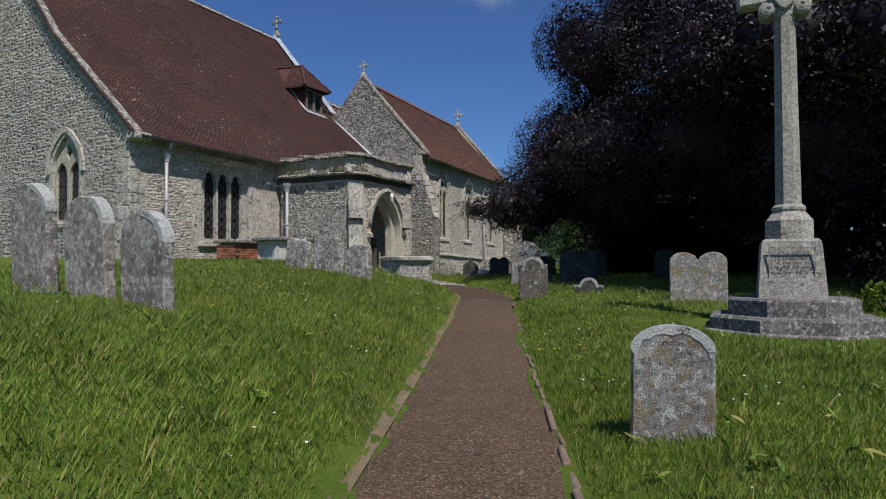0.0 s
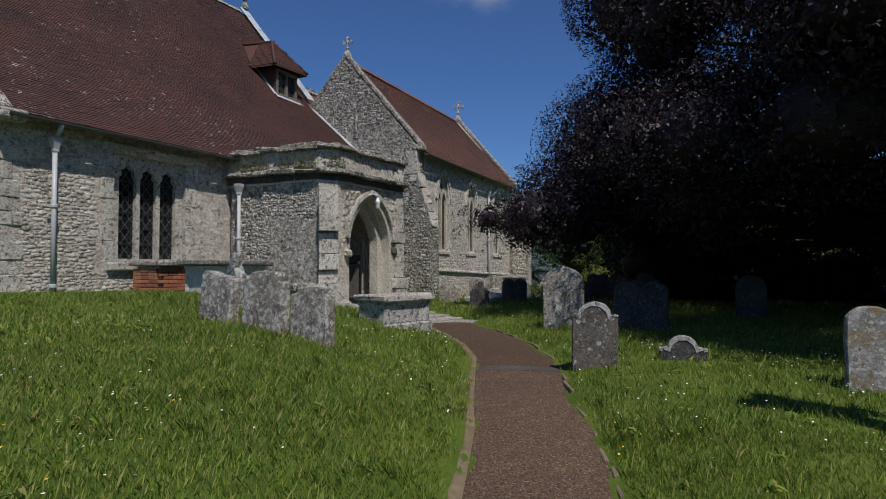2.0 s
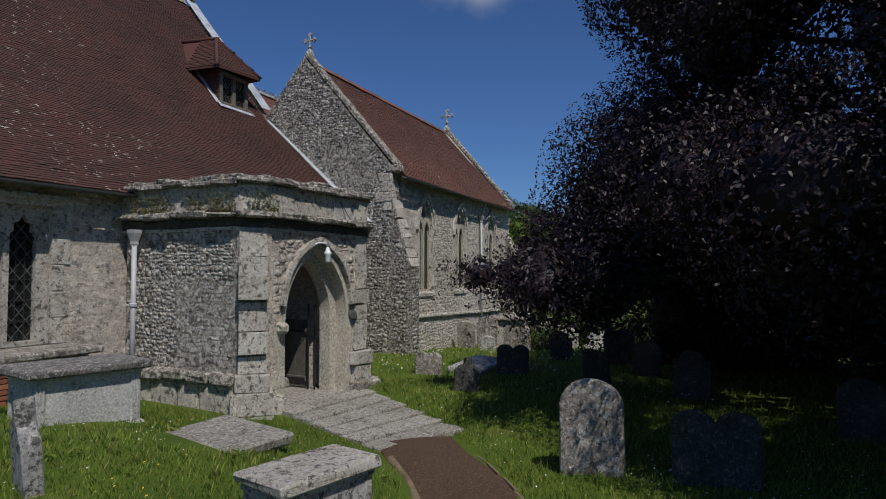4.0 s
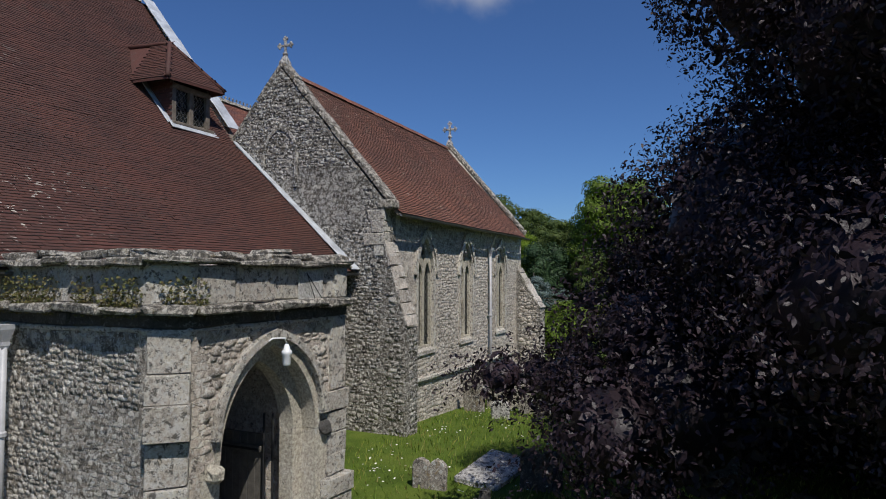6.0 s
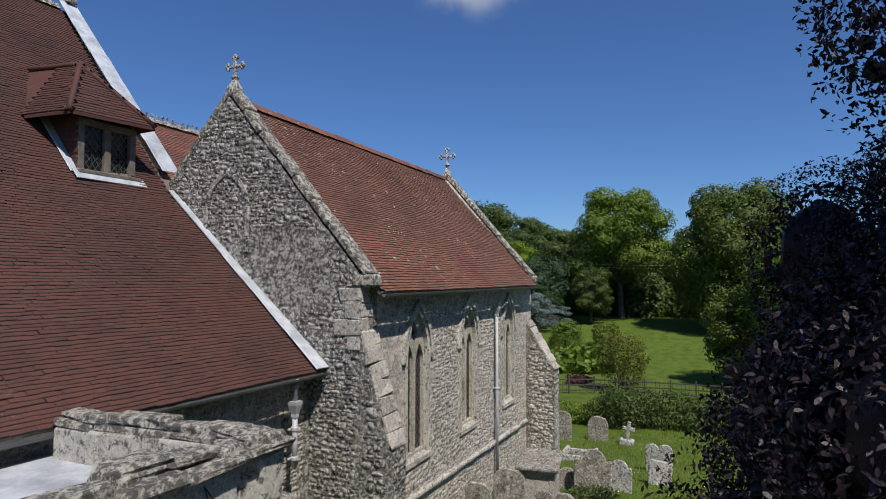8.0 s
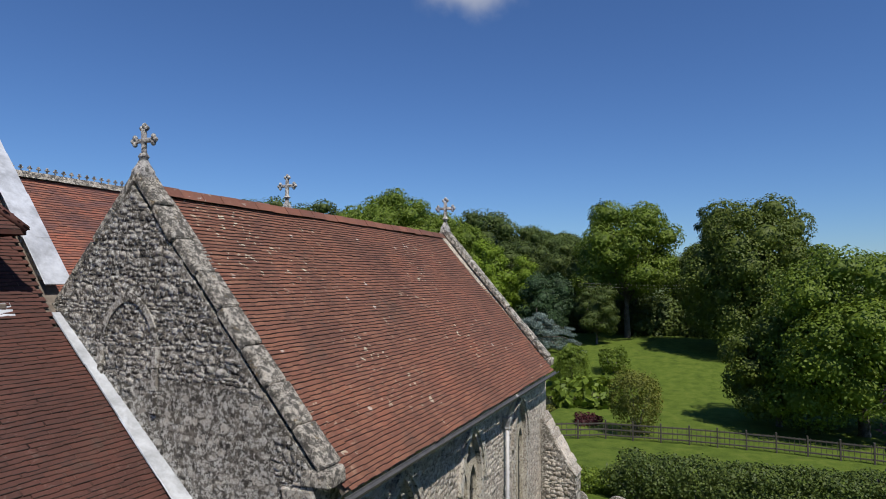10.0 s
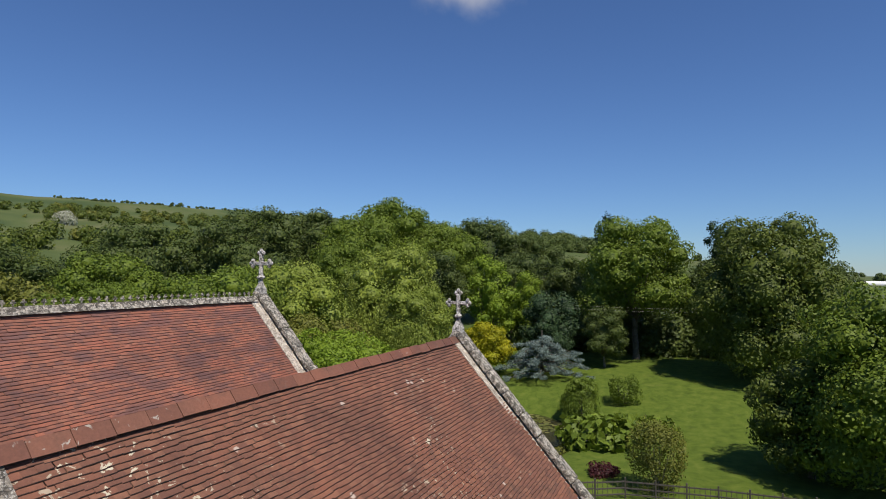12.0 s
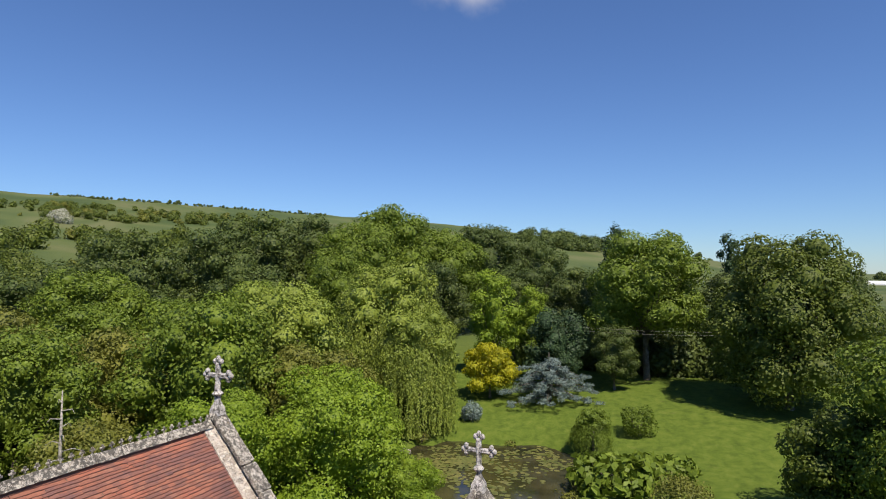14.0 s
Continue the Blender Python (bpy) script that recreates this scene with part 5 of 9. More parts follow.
def gothic_window(name, m, a, base, spring, apex, label, lights=2, depth=0.19, tracery=True):
    """A pointed window of stone lights in the wall of m (x along, y up, z out): tracery, leaded panes, sill and hood."""
    t = thing(name, label, "window", "church windows")
    outer = arch(a + 0.01, spring, apex + 0.01, base - 0.02)
    w = a / lights
    loops = [outer]
    panes = []
    for i in range(lights):
        cx = -a + w * (2 * i + 1)
        lp = light_loops(cx, w - 0.055, base + 0.06, spring - 0.12, spring + 0.32)
        loops.append(lp)
        panes.append((cx, w - 0.055))
    if tracery:
        zc0 = spring + (apex - spring) * 0.56
        loops.append([(0, zc0 - 0.25), (-0.13, zc0 - 0.02), (-0.09, zc0 + 0.12), (0, zc0 + 0.24), (0.09, zc0 + 0.12), (0.13, zc0 - 0.02)])
    mm = m @ Matrix.Translation((0, 0, -depth))
    part("tracery", Geo().prism(mm, loops, 0.12), M_ASHLAR_WARM, t)
    part("glass", Geo().prism(m @ Matrix.Translation((0, 0, -depth + 0.03)), [arch(a, spring, apex, base)], 0.008), M_GLASS, t).visible_shadow = False
    for cx, hw in panes:
        part("leading", lattice(m @ Matrix.Translation((0, 0, -depth + 0.05)), (cx - hw, base, cx + hw, spring + 0.3), lambda x, y: True), M_CAME, t)
        bars = Geo()
        zz = base + 0.3
        while zz < spring:
            bars.cbox(m @ Matrix.Translation((cx, zz, -depth + 0.06)), (hw * 2, 0.018, 0.018), 0.003)
            zz += 0.36
        part("saddle_bars", bars, M_IRON, t)
    sill = Geo().add([m @ Vector(p) for p in ((-a - 0.1, base - 0.16, 0.05), (a + 0.1, base - 0.16, 0.05), (a + 0.1, base - 0.06, 0.05), (-a - 0.1, base - 0.06, 0.05), (-a, base + 0.06, -depth), (a, base + 0.06, -depth), (-a - 0.1, base - 0.16, -0.1), (a + 0.1, base - 0.16, -0.1))],
                     [(0, 1, 2, 3), (3, 2, 5, 4), (0, 6, 7, 1)])
    part("sill", sill, M_ASHLAR, t)
    o = arch(a + 0.24, spring, apex + 0.26, None, 8)
    i2 = arch(a + 0.10, spring, apex + 0.11, None, 8)
    part("hood_mould", Geo().prism(m @ Matrix.Translation((0, 0, -0.02)), [o + i2[::-1]], 0.09), M_ASHLAR, t)
    jam = arch(a + 0.11, spring, apex + 0.12, base - 0.1, 8)
    jin = arch(a - 0.005, spring, apex - 0.005, base - 0.1, 8)
    part("jamb", Geo().prism(m @ Matrix.Translation((0, 0, -depth)), [jam + jin[::-1]], depth + 0.03), M_ASHLAR, t)
    return t


for c in CWIN:
    gothic_window("window", frame_of((CH_W + c, CH_S, 0), (1, 0, 0), UP), 0.5, 2.48, 4.45, 5.46, "two-light pointed stone window with leaded glass in the chapel wall")
gothic_window("window", frame_of(nave(NAVE_W + 0.08, 2 * NAVE_RIDGE_V - NAVE_WALL_V - WWIN, 0), -NV, UP), 0.64, 2.4, 3.75, 4.78, "two-light pointed stone window with leaded glass in the west wall")

# three-light square-headed window in the nave
m3 = frame_of(nave(NAVE_W + 0.08, NAVE_WALL_V, 0), NU, UP)
w3 = thing("window", "three-light square-headed stone window with leaded glass beside brick tomb", "window", "church windows")
span = (W3_R - W3_L - 0.3) / 3
loops3 = [[(W3_L, W3_B), (W3_R, W3_B), (W3_R, W3_T), (W3_L, W3_T)]]
cent3 = []
for i in range(3):
    cx = W3_L + 0.15 + span * (i + 0.5)
    cent3.append(cx)
    hw = span / 2 - 0.045
    sp, ap = W3_T - 0.48, W3_T - 0.14
    lp = [(cx - hw, W3_B + 0.08), (cx - hw, sp), (cx - hw * 0.72, sp + 0.05), (cx - hw * 0.75, sp + 0.17), (cx - hw * 0.35, sp + 0.2), (cx, ap), (cx + hw * 0.35, sp + 0.2), (cx + hw * 0.75, sp + 0.17), (cx + hw * 0.72, sp + 0.05), (cx + hw, sp), (cx + hw, W3_B + 0.08)]
    loops3.append(lp)
part("tracery", Geo().prism(m3 @ Matrix.Translation((0, 0, -0.26)), loops3, 0.14), M_ASHLAR, w3)
part("glass", Geo().prism(m3 @ Matrix.Translation((0, 0, -0.24)), [loops3[0]], 0.008), M_GLASS, w3).visible_shadow = False
for cx in cent3:
    hw = span / 2 - 0.045
    part("leading", lattice(m3 @ Matrix.Translation((0, 0, -0.215)), (cx - hw, W3_B + 0.08, cx + hw, W3_T - 0.3), lambda x, y: True, 0.17, 0.010), M_CAME, w3)
    bars = Geo()
    for j in range(5):
        bars.cbox(m3 @ Matrix.Translation((cx, W3_B + 0.4 + j * 0.34, -0.2)), (hw * 2, 0.02, 0.02), 0.003)
    for j in (-0.33, 0.33):
        bars.cbox(m3 @ Matrix.Translation((cx + hw * j, (W3_B + W3_T) / 2 - 0.2, -0.19)), (0.014, W3_T - W3_B - 0.5, 0.014), 0.003)
    part("saddle_bars", bars, M_IRON, w3)
part("sill", Geo().cbox(m3 @ Matrix.Translation(((W3_L + W3_R) / 2, W3_B - 0.09, -0.06)), (W3_R - W3_L + 0.3, 0.18, 0.34), 0.03), M_ASHLAR, w3)
for x in (W3_L - 0.09, W3_R + 0.09):
    for j in range(5):
        part("jamb_stone", Geo().cbox(m3 @ Matrix.Translation((x + (0.05 if x > W3_R else -0.05) * (j % 2), W3_B + 0.22 + j * 0.44, -0.03)), (0.2 + 0.1 * (j % 2), 0.43, 0.1), 0.012, 0.004), M_ASHLAR, w3)
hood = Geo().cbox(m3 @ Matrix.Translation(((W3_L + W3_R) / 2, W3_T + 0.14, 0.03)), (W3_R - W3_L + 0.52, 0.1, 0.14), 0.03)
for x in (W3_L - 0.24, W3_R + 0.24):
    hood.cbox(m3 @ Matrix.Translation((x, W3_T - 0.12, 0.03)), (0.08, 0.5, 0.12), 0.03)
    hood.cbox(m3 @ Matrix.Translation((x + (0.06 if x > W3_R else -0.06), W3_T - 0.36, 0.03)), (0.18, 0.07, 0.12), 0.03)
part("hood_mould", hood, M_ASHLAR, w3)

# ---- dormer ----
dormer = thing("dormer_window", "tile-hung dormer with oak-framed leaded casements and hipped tiled roof", "dormer window")
md = frame_of((DX0, DY, DZ0), (1, 0, 0), UP)
DW, DH = DX1 - DX0, DZ1 - DZ0
for x in (0.07, DW * 0.5, DW - 0.07):
    part("post", Geo().cbox(md @ Matrix.Translation((x, DH / 2, -0.05)), (0.13, DH, 0.12), 0.012, 0.003), M_OAK, dormer)
part("window_sill", Geo().cbox(md @ Matrix.Translation((DW / 2, 0.03, 0.02)), (DW + 0.1, 0.08, 0.22), 0.015), M_OAK, dormer)
part("head_beam", Geo().cbox(md @ Matrix.Translation((DW / 2, DH - 0.06, -0.04)), (DW, 0.12, 0.13), 0.012), M_OAK, dormer)
for x in (DW * 0.25 + 0.01, DW * 0.75 - 0.01):
    p = part("pane", Geo().cbox(md @ Matrix.Translation((x, DH / 2, -0.08)), (DW / 2 - 0.15, DH - 0.16, 0.008), 0.001), M_GLASS, dormer)
    hw = DW / 4 - 0.08
    part("leading", lattice(md @ Matrix.Translation((0, 0, -0.07)), (x - hw, 0.06, x + hw, DH - 0.1), lambda a, b: True, 0.1, 0.007), M_CAME, p)
    part("casement_bar", Geo().cbox(md @ Matrix.Translation((x, DH * 0.42, -0.06)), (hw * 2, 0.02, 0.02), 0.003).cbox(md @ Matrix.Translation((x, DH * 0.3, -0.06)), (0.02, DH * 0.5, 0.02), 0.003), M_IRON, p)
part("cheek", Geo().prism(frame_of((DX0 + 0.03, DY + 0.02, DZ0), (0, 1, 0), UP), [[(0, -0.05), (1.02, 1.1), (0, 1.1)]], 0.05), M_OAK, dormer)
part("cheek", Geo().prism(frame_of((DX1 - 0.08, DY + 0.02, DZ0), (0, 1, 0), UP), [[(0, -0.05), (1.02, 1.1), (0, 1.1)]], 0.05), M_OAK, dormer)
part("back_board", Geo().cbox(Matrix.Translation(((DX0 + DX1) / 2, DY + 0.7, DZ0 + 0.75)), (DW - 0.12, 0.03, 0.9), 0.005), M_PLASTER, dormer)
tiles("cheek_tiles", frame_of((DX0 - 0.0, DY + 1.0, DZ0), (0, -1, 0), UP), 15, 1.0, lambda u, v: v - 0.06 > (0.98 - u) * NAVE_SLOPE - 0.1 and 0 < u < 0.97, M_TILE, dormer)
DRA, DRB, DRT, DRK = Vector((21.63, 16.56, 9.08)), Vector((23.3, 16.4, 9.12)), Vector((22.35, 17.3, 10.2)), Vector((22.17, 18.5, 10.2))
DLB, DRBk = Vector((21.47, 17.5, 9.05)), Vector((23.34, 17.45, 9.1))


def tri_tiles(a, b, c, mat, parent):
    m = frame_of(a, b - a, (c - a) - (b - a) * ((c - a).dot(b - a) / (b - a).length_squared))
    L = (b - a).length
    loc = m.inverted() @ c
    H, cx = loc.y, loc.x
    tiles("dormer_tiles", m, int(H / 0.07) + 1, L, lambda u, s: s < H and cx * s / H - 0.03 < u < L + (cx - L) * s / H + 0.03, mat, parent, skew=0.015)
    part("roof_boarding", Geo().add([a, b, c, a - UP * 0.06, b - UP * 0.06, c - UP * 0.06], [(0, 1, 2), (5, 4, 3), (0, 3, 4, 1), (1, 4, 5, 2), (2, 5, 3, 0)]), mat, parent)


tri_tiles(DRA, DRB, DRT, M_TILE, dormer)


def quad_tiles(a, b, c, d, mat, parent):
    """A slope with its eave from a to b and its ridge from d to c."""
    m = frame_of(a, b - a, (d - a) - (b - a) * ((d - a).dot(b - a) / (b - a).length_squared))
    q = [m.inverted() @ p for p in (a, b, c, d)]
    H, L = q[3].y, q[1].x
    tiles("dormer_tiles", m, int(H / 0.07) + 1, max(L, q[2].x) + 0.2, lambda u, s: s < H and q[3].x * s / H - 0.04 < u < L + (q[2].x - L) * s / H + 0.04, mat, parent, skew=0.015)
    part("roof_boarding", Geo().add([p - UP * 0.02 for p in (a, b, c, d)] + [p - UP * 0.07 for p in (a, b, c, d)], [(0, 1, 2, 3), (7, 6, 5, 4), (0, 4, 5, 1), (1, 5, 6, 2), (2, 6, 7, 3), (3, 7, 4, 0)]), mat, parent)


quad_tiles(DLB, DRA, DRT, DRK, M_TILE, dormer)
quad_tiles(DRB, DRBk, DRK, DRT, M_TILE, dormer)
for a, b in ((DRA, DRT), (DRB, DRT), (DRT, DRK)):
    g = Geo()
    n = max(2, int((b - a).length / 0.3))
    g.tube([a.lerp(b, i / n) + UP * (0.0 + 0.008 * (i % 2)) for i in range(n + 1)], 0.06, 8)
    part("hip_tiles", g, M_TILE, dormer, smooth=True)
part("lead_apron", Geo().cbox(Matrix.Translation(((DX0 + DX1) / 2, DY - 0.12, DZ0 - 0.02)) @ frame_of(None, (1, 0, 0), Vector((0, 1, NAVE_SLOPE))), (DW + 0.25, 0.24, 0.025), 0.008, 0.004), M_LEAD, dormer, "pale lead flashing")
for x in (DX0 - 0.07, DX1 + 0.07):
    part("lead_soaker", Geo().cbox(Matrix.Translation((x, DY + 0.42, DZ0 + 0.58)) @ frame_of(None, (1, 0, 0), Vector((0, 1, NAVE_SLOPE))), (0.17, 1.5, 0.025), 0.008, 0.004), M_LEAD, dormer, "pale lead flashing")

# ---- porch ----
PW, PD, PZ = 3.1, 2.95, 4.02
CANT = 0.32
ACX, AHW, ASP, AAP = 1.6, 0.87, 2.25, 3.55


def P(x, y, z=0.0):
    """Porch place: x along the front from its corner, y into the porch; the front is a little askew to the walls behind it."""
    return Vector((16.22 + x, 10.45 + y - 0.085 * x, z))


PXD = Vector((1, -0.085, 0)).normalized()
m_pf = frame_of(P(0, 0), PXD, UP)
m_pw = frame_of(P(0, PD), (0, -1, 0), UP)
m_pc = frame_of(P(0, CANT), P(CANT, 0) - P(0, CANT), UP)
CW = (P(CANT, 0) - P(0, CANT)).length
wall_plate("front_wall", m_pf @ Matrix.Translation((0, 0, -0.5)), [[(CANT, 0), (PW, 0), (PW, PZ), (CANT, PZ)], arch(AHW, ASP, AAP, 0.01, cx=ACX)], 0.5, M_MORTAR, PORCH)
wall_plate("west_wall", m_pw @ Matrix.Translation((0, 0, -0.5)), [[(0, 0), (PD - CANT, 0), (PD - CANT, PZ), (0, PZ)]], 0.5, M_MORTAR_FL, PORCH)
wall_plate("east_wall", frame_of(P(PW, 0.5), (0, 1, 0), UP) @ Matrix.Translation((0, 0, -0.5)), [[(0.02, 0), (PD - 0.2, 0), (PD - 0.2, PZ), (0.02, PZ)]], 0.5, M_MORTAR, PORCH)
wall_plate("canted_corner", m_pc @ Matrix.Translation((0, 0, -0.3)), [[(0.004, 0), (CW - 0.004, 0), (CW - 0.004, PZ), (0.004, PZ)]], 0.3, M_MORTAR, PORCH)
part("flat_roof", Geo().prism(Matrix.Translation((0, 0, PZ + 0.06)), [[tuple(P(*q).xy) for q in ((0.1, CANT), (CANT, 0.1), (PW - 0.05, 0.1), (PW - 0.05, PD), (0.1, PD))]], 0.14), M_LEAD, PORCH)
part("floor_slab", Geo().cbox(Matrix.Translation(P(PW / 2, PD / 2, 0.68)), (PW - 1.0, PD + 0.2, 0.14), 0.02), M_PAVING, PORCH)
part("inner_step", Geo().cbox(Matrix.Translation(P(ACX, 1.35, 0.84)), (1.7, 0.4, 0.2), 0.03, 0.01), M_PAVING, PORCH)


def stone_run(name, a, b, size, mat, parent, lift=0.0, length=0.7, chamfer=0.025, wob=0.008, jit=0.01):
    """Blocks laid end to end from a to b; size is (depth, height)."""
    a, b = Vector(a), Vector(b)
    n = max(1, round((b - a).length / length))
    cuts = [0.0] + [(i + random.uniform(-0.18, 0.18)) / n for i in range(1, n)] + [1.0]
    d = (b - a).normalized()
    for s, e in zip(cuts, cuts[1:]):
        L = (b - a).length * (e - s)
        g = Geo().cbox(Matrix(), (L - 0.008, size[0], size[1] * random.uniform(0.96, 1.04)), chamfer, wob)
        ob = part(name, g, mat, None)
        ob.parent = parent
        ob.matrix_world = Matrix.Translation(a.lerp(b, (s + e) / 2) + Vector((random.uniform(-jit, jit), random.uniform(-jit, jit), random.uniform(-jit, jit) + lift))) @ frame_of(None, d, UP.cross(d))


# string, cornice, parapet and broken coping round the west side, the canted corner, the front and the east side
for A, B in ((P(0, PD + 0.1), P(0, CANT)), (P(0, CANT), P(CANT, 0)), (P(CANT, 0), P(PW, 0)), (P(PW, 0), P(PW, PD - 0.2))):
    o = (B - A).normalized().cross(UP)
    d = (B - A).normalized() * 0.05
    A, B = A - d, B + d
    stone_run("string_course", A - o * 0.06 + UP * 3.82, B - o * 0.06 + UP * 3.82, (0.2, 0.055), M_ASHLAR, PORCH, length=0.55, chamfer=0.02, wob=0.012, jit=0.014)
    # black staining, with the undercut's shade darkened into the stone colour too
    stone_run("cornice_stone", A - o * 0.06 + UP * 3.93, B - o * 0.06 + UP * 3.93, (0.2, 0.17), M_STONE_DK_SHADED, PORCH, chamfer=0.03, wob=0.016)
    stone_run("cornice_stone", A + o * 0.03 + UP * 4.06, B + o * 0.03 + UP * 4.06, (0.36, 0.1), M_COPING, PORCH, chamfer=0.045, wob=0.028, jit=0.014)
    stone_run("parapet_stone", A - o * 0.14 + UP * 4.34, B - o * 0.14 + UP * 4.34, (0.32, 0.48), M_ASHLAR, PORCH, length=0.75, wob=0.014)
    stone_run("coping_stone", A - o * 0.06 + UP * 4.61, B - o * 0.06 + UP * 4.61, (0.44, 0.08), M_COPING, PORCH, length=0.6, chamfer=0.03, wob=0.02, jit=0.02)
    stone_run("coping_roll", A - o * 0.12 + UP * 4.69, B - o * 0.12 + UP * 4.69, (0.26, 0.09), M_COPING, PORCH, length=0.42, chamfer=0.04, wob=0.026, jit=0.026)
part("merlon", Geo().cbox(Matrix.Translation(P(1.75, 0.2, 4.72)) @ frame_of(None, PXD, UP.cross(PXD)), (0.5, 0.36, 0.16), 0.05, 0.035), M_COPING, PORCH, "worn lichened coping block")


# doorway: hood, orders of the arch and jamb stones
def arch_band(name, m, a0, a1, spring, rise0, rise1, depth, back, mat, parent, n=11, cx=0.0, joints=0.012):
    """Voussoirs between two pointed arches; each a block."""
    lo, hi = arch(a0, spring, spring + rise0, None, n, cx), arch(a1, spring, spring + rise1, None, n, cx)
    for i in range(2 * n):
        if i % 2:
            continue
        j = min(i + 2, 2 * n)
        q = [lo[i], lo[min(i + 1, j)], lo[j], hi[j], hi[min(i + 1, j)], hi[i]]
        c = Vector((sum(p[0] for p in q) / 6, sum(p[1] for p in q) / 6))
        q = [(c.x + (p[0] - c.x) * (1 - joints * 2), c.y + (p[1] - c.y) * (1 - joints * 2)) for p in q]
        part(name, Geo().prism(m @ Matrix.Translation((0, 0, -back)), [q], depth), mat, parent)


md2 = m_pf @ Matrix.Translation((ACX, 0, 0))
RISE = AAP - ASP
arch_band("voussoir", md2, AHW - 0.012, AHW + 0.07, ASP, RISE - 0.012, RISE + 0.08, 0.49, 0.47, M_ASHLAR_WARM, PORCH, joints=0.003)
arch_band("voussoir", md2, AHW - 0.2, AHW - 0.01, ASP, RISE - 0.25, RISE - 0.01, 0.26, 0.5, M_ASHLAR_WARM, PORCH, joints=0.003)
arch_band("hood_stone", md2, AHW + 0.05, AHW + 0.13, ASP + 0.25, RISE - 0.16, RISE - 0.05, 0.12, 0.02, M_ASHLAR, PORCH, joints=0.006)
for s in (-1, 1):
    z, k = 0.72, 0
    while z < ASP:
        h = min(random.uniform(0.3, 0.46), ASP - z)
        part("jamb_stone", Geo().cbox(md2 @ Matrix.Translation((s * (AHW + 0.1 + 0.03 * (k % 2)), z + h / 2, -0.22)), (0.22 + 0.06 * (k % 2), h - 0.001, 0.47), 0.004, 0.003), M_ASHLAR_WARM, PORCH)
        part("jamb_stone", Geo().cbox(md2 @ Matrix.Translation((s * (AHW - 0.105), z + h / 2, -0.37)), (0.19, h - 0.001, 0.26), 0.006, 0.002), M_ASHLAR_WARM, PORCH)
        z += h
        k += 1
part("hood_stop", Geo().cbox(md2 @ Matrix.Translation((-AHW - 0.1, ASP - 0.12, 0.05)), (0.22, 0.2, 0.22), 0.06, 0.03), M_ASHLAR_WARM, PORCH)
part("hood_stop", Geo().cbox(md2 @ Matrix.Translation((AHW + 0.16, ASP - 0.02, 0.03)), (0.2, 0.2, 0.16), 0.05, 0.03), M_STONE_DK_SHADED, PORCH)
# corner pier: dressed courses that step out downwards over a drip, then the lower tiers and the plinth
mc = m_pc @ Matrix.Translation((CW / 2, 0, 0))
for z0, z1, w, d in ((3.35, 3.79, 0.46, 0.05), (3.02, 3.34, 0.47, 0.16), (2.62, 3.01, 0.5, 0.26), (2.1, 2.59, 0.44, 0.12), (1.72, 2.09, 0.47, 0.17), (1.4, 1.69, 0.44, 0.1), (1.12, 1.39, 0.56, 0.3), (0.4, 1.11, 0.66, 0.36)):
    n = max(1, round((z1 - z0) / 0.36))
    h = (z1 - z0) / n
    for i in range(n):
        part("quoin", Geo().cbox(mc @ Matrix.Translation((0, z0 + h * (i + 0.5), d / 2 - 0.05)), (w * random.uniform(0.97, 1.02), h - 0.002, d + 0.1), 0.008, 0.01), M_ASHLAR, PORCH)
me = m_pf @ Matrix.Translation((PW, 0, 0))
for z0, z1, w, d in ((2.75, 3.8, 0.36, 0.03), (2.45, 2.72, 0.62, 0.08), (1.5, 2.42, 0.42, 0.05), (1.22, 1.48, 0.6, 0.16), (0.4, 1.2, 0.5, 0.12)):
    n = max(1, round((z1 - z0) / 0.34))
    h = (z1 - z0) / n
    for i in range(n):
        part("quoin", Geo().cbox(me @ Matrix.Translation((-w / 2 + d * 0.5, z0 + h * (i + 0.5), d / 2 - 0.12)), (w * random.uniform(0.85, 1.05), h - 0.002, d + 0.26), 0.008, 0.012), M_ASHLAR, PORCH)
stone_run("plinth_stone", P(-0.06, PD, 1.3), P(-0.06, CANT, 1.3), (0.26, 0.22), M_COPING, PORCH, length=0.55, chamfer=0.07, wob=0.02)
stone_run("plinth_stone", P(0.02, PD, 0.9), P(0.02, CANT, 0.9), (0.24, 0.6), M_ASHLAR, PORCH, length=0.7, chamfer=0.03, wob=0.015)
stone_run("plinth_stone", P(ACX + AHW + 0.12, -0.1, 0.74), P(PW + 0.3, -0.06, 0.7), (0.36, 0.4), M_GRAVE, PORCH, length=0.4, chamfer=0.06, wob=0.04)
stone_run("plinth_stone", P(0.4, -0.06, 0.74), P(ACX - AHW - 0.1, -0.06, 0.72), (0.3, 0.5), M_ASHLAR, PORCH, length=0.4, chamfer=0.05, wob=0.03)
dial = thing("sundial", "square scratched stone sundial with iron gnomon rods on the porch parapet", "sundial")
part("dial_plate", Geo().cbox(m_pf @ Matrix.Translation((2.3, 4.32, 0.035)), (0.5, 0.46, 0.03), 0.012, 0.006), M_TOMB, dial)
for x1, z1 in ((2.28, 4.06), (2.42, 4.1)):
    part("gnomon_rod", Geo().tube([m_pf @ Vector((2.2, 4.48, 0.05)), m_pf @ Vector((x1, z1, 0.16))], 0.006, 6), M_IRON, dial)
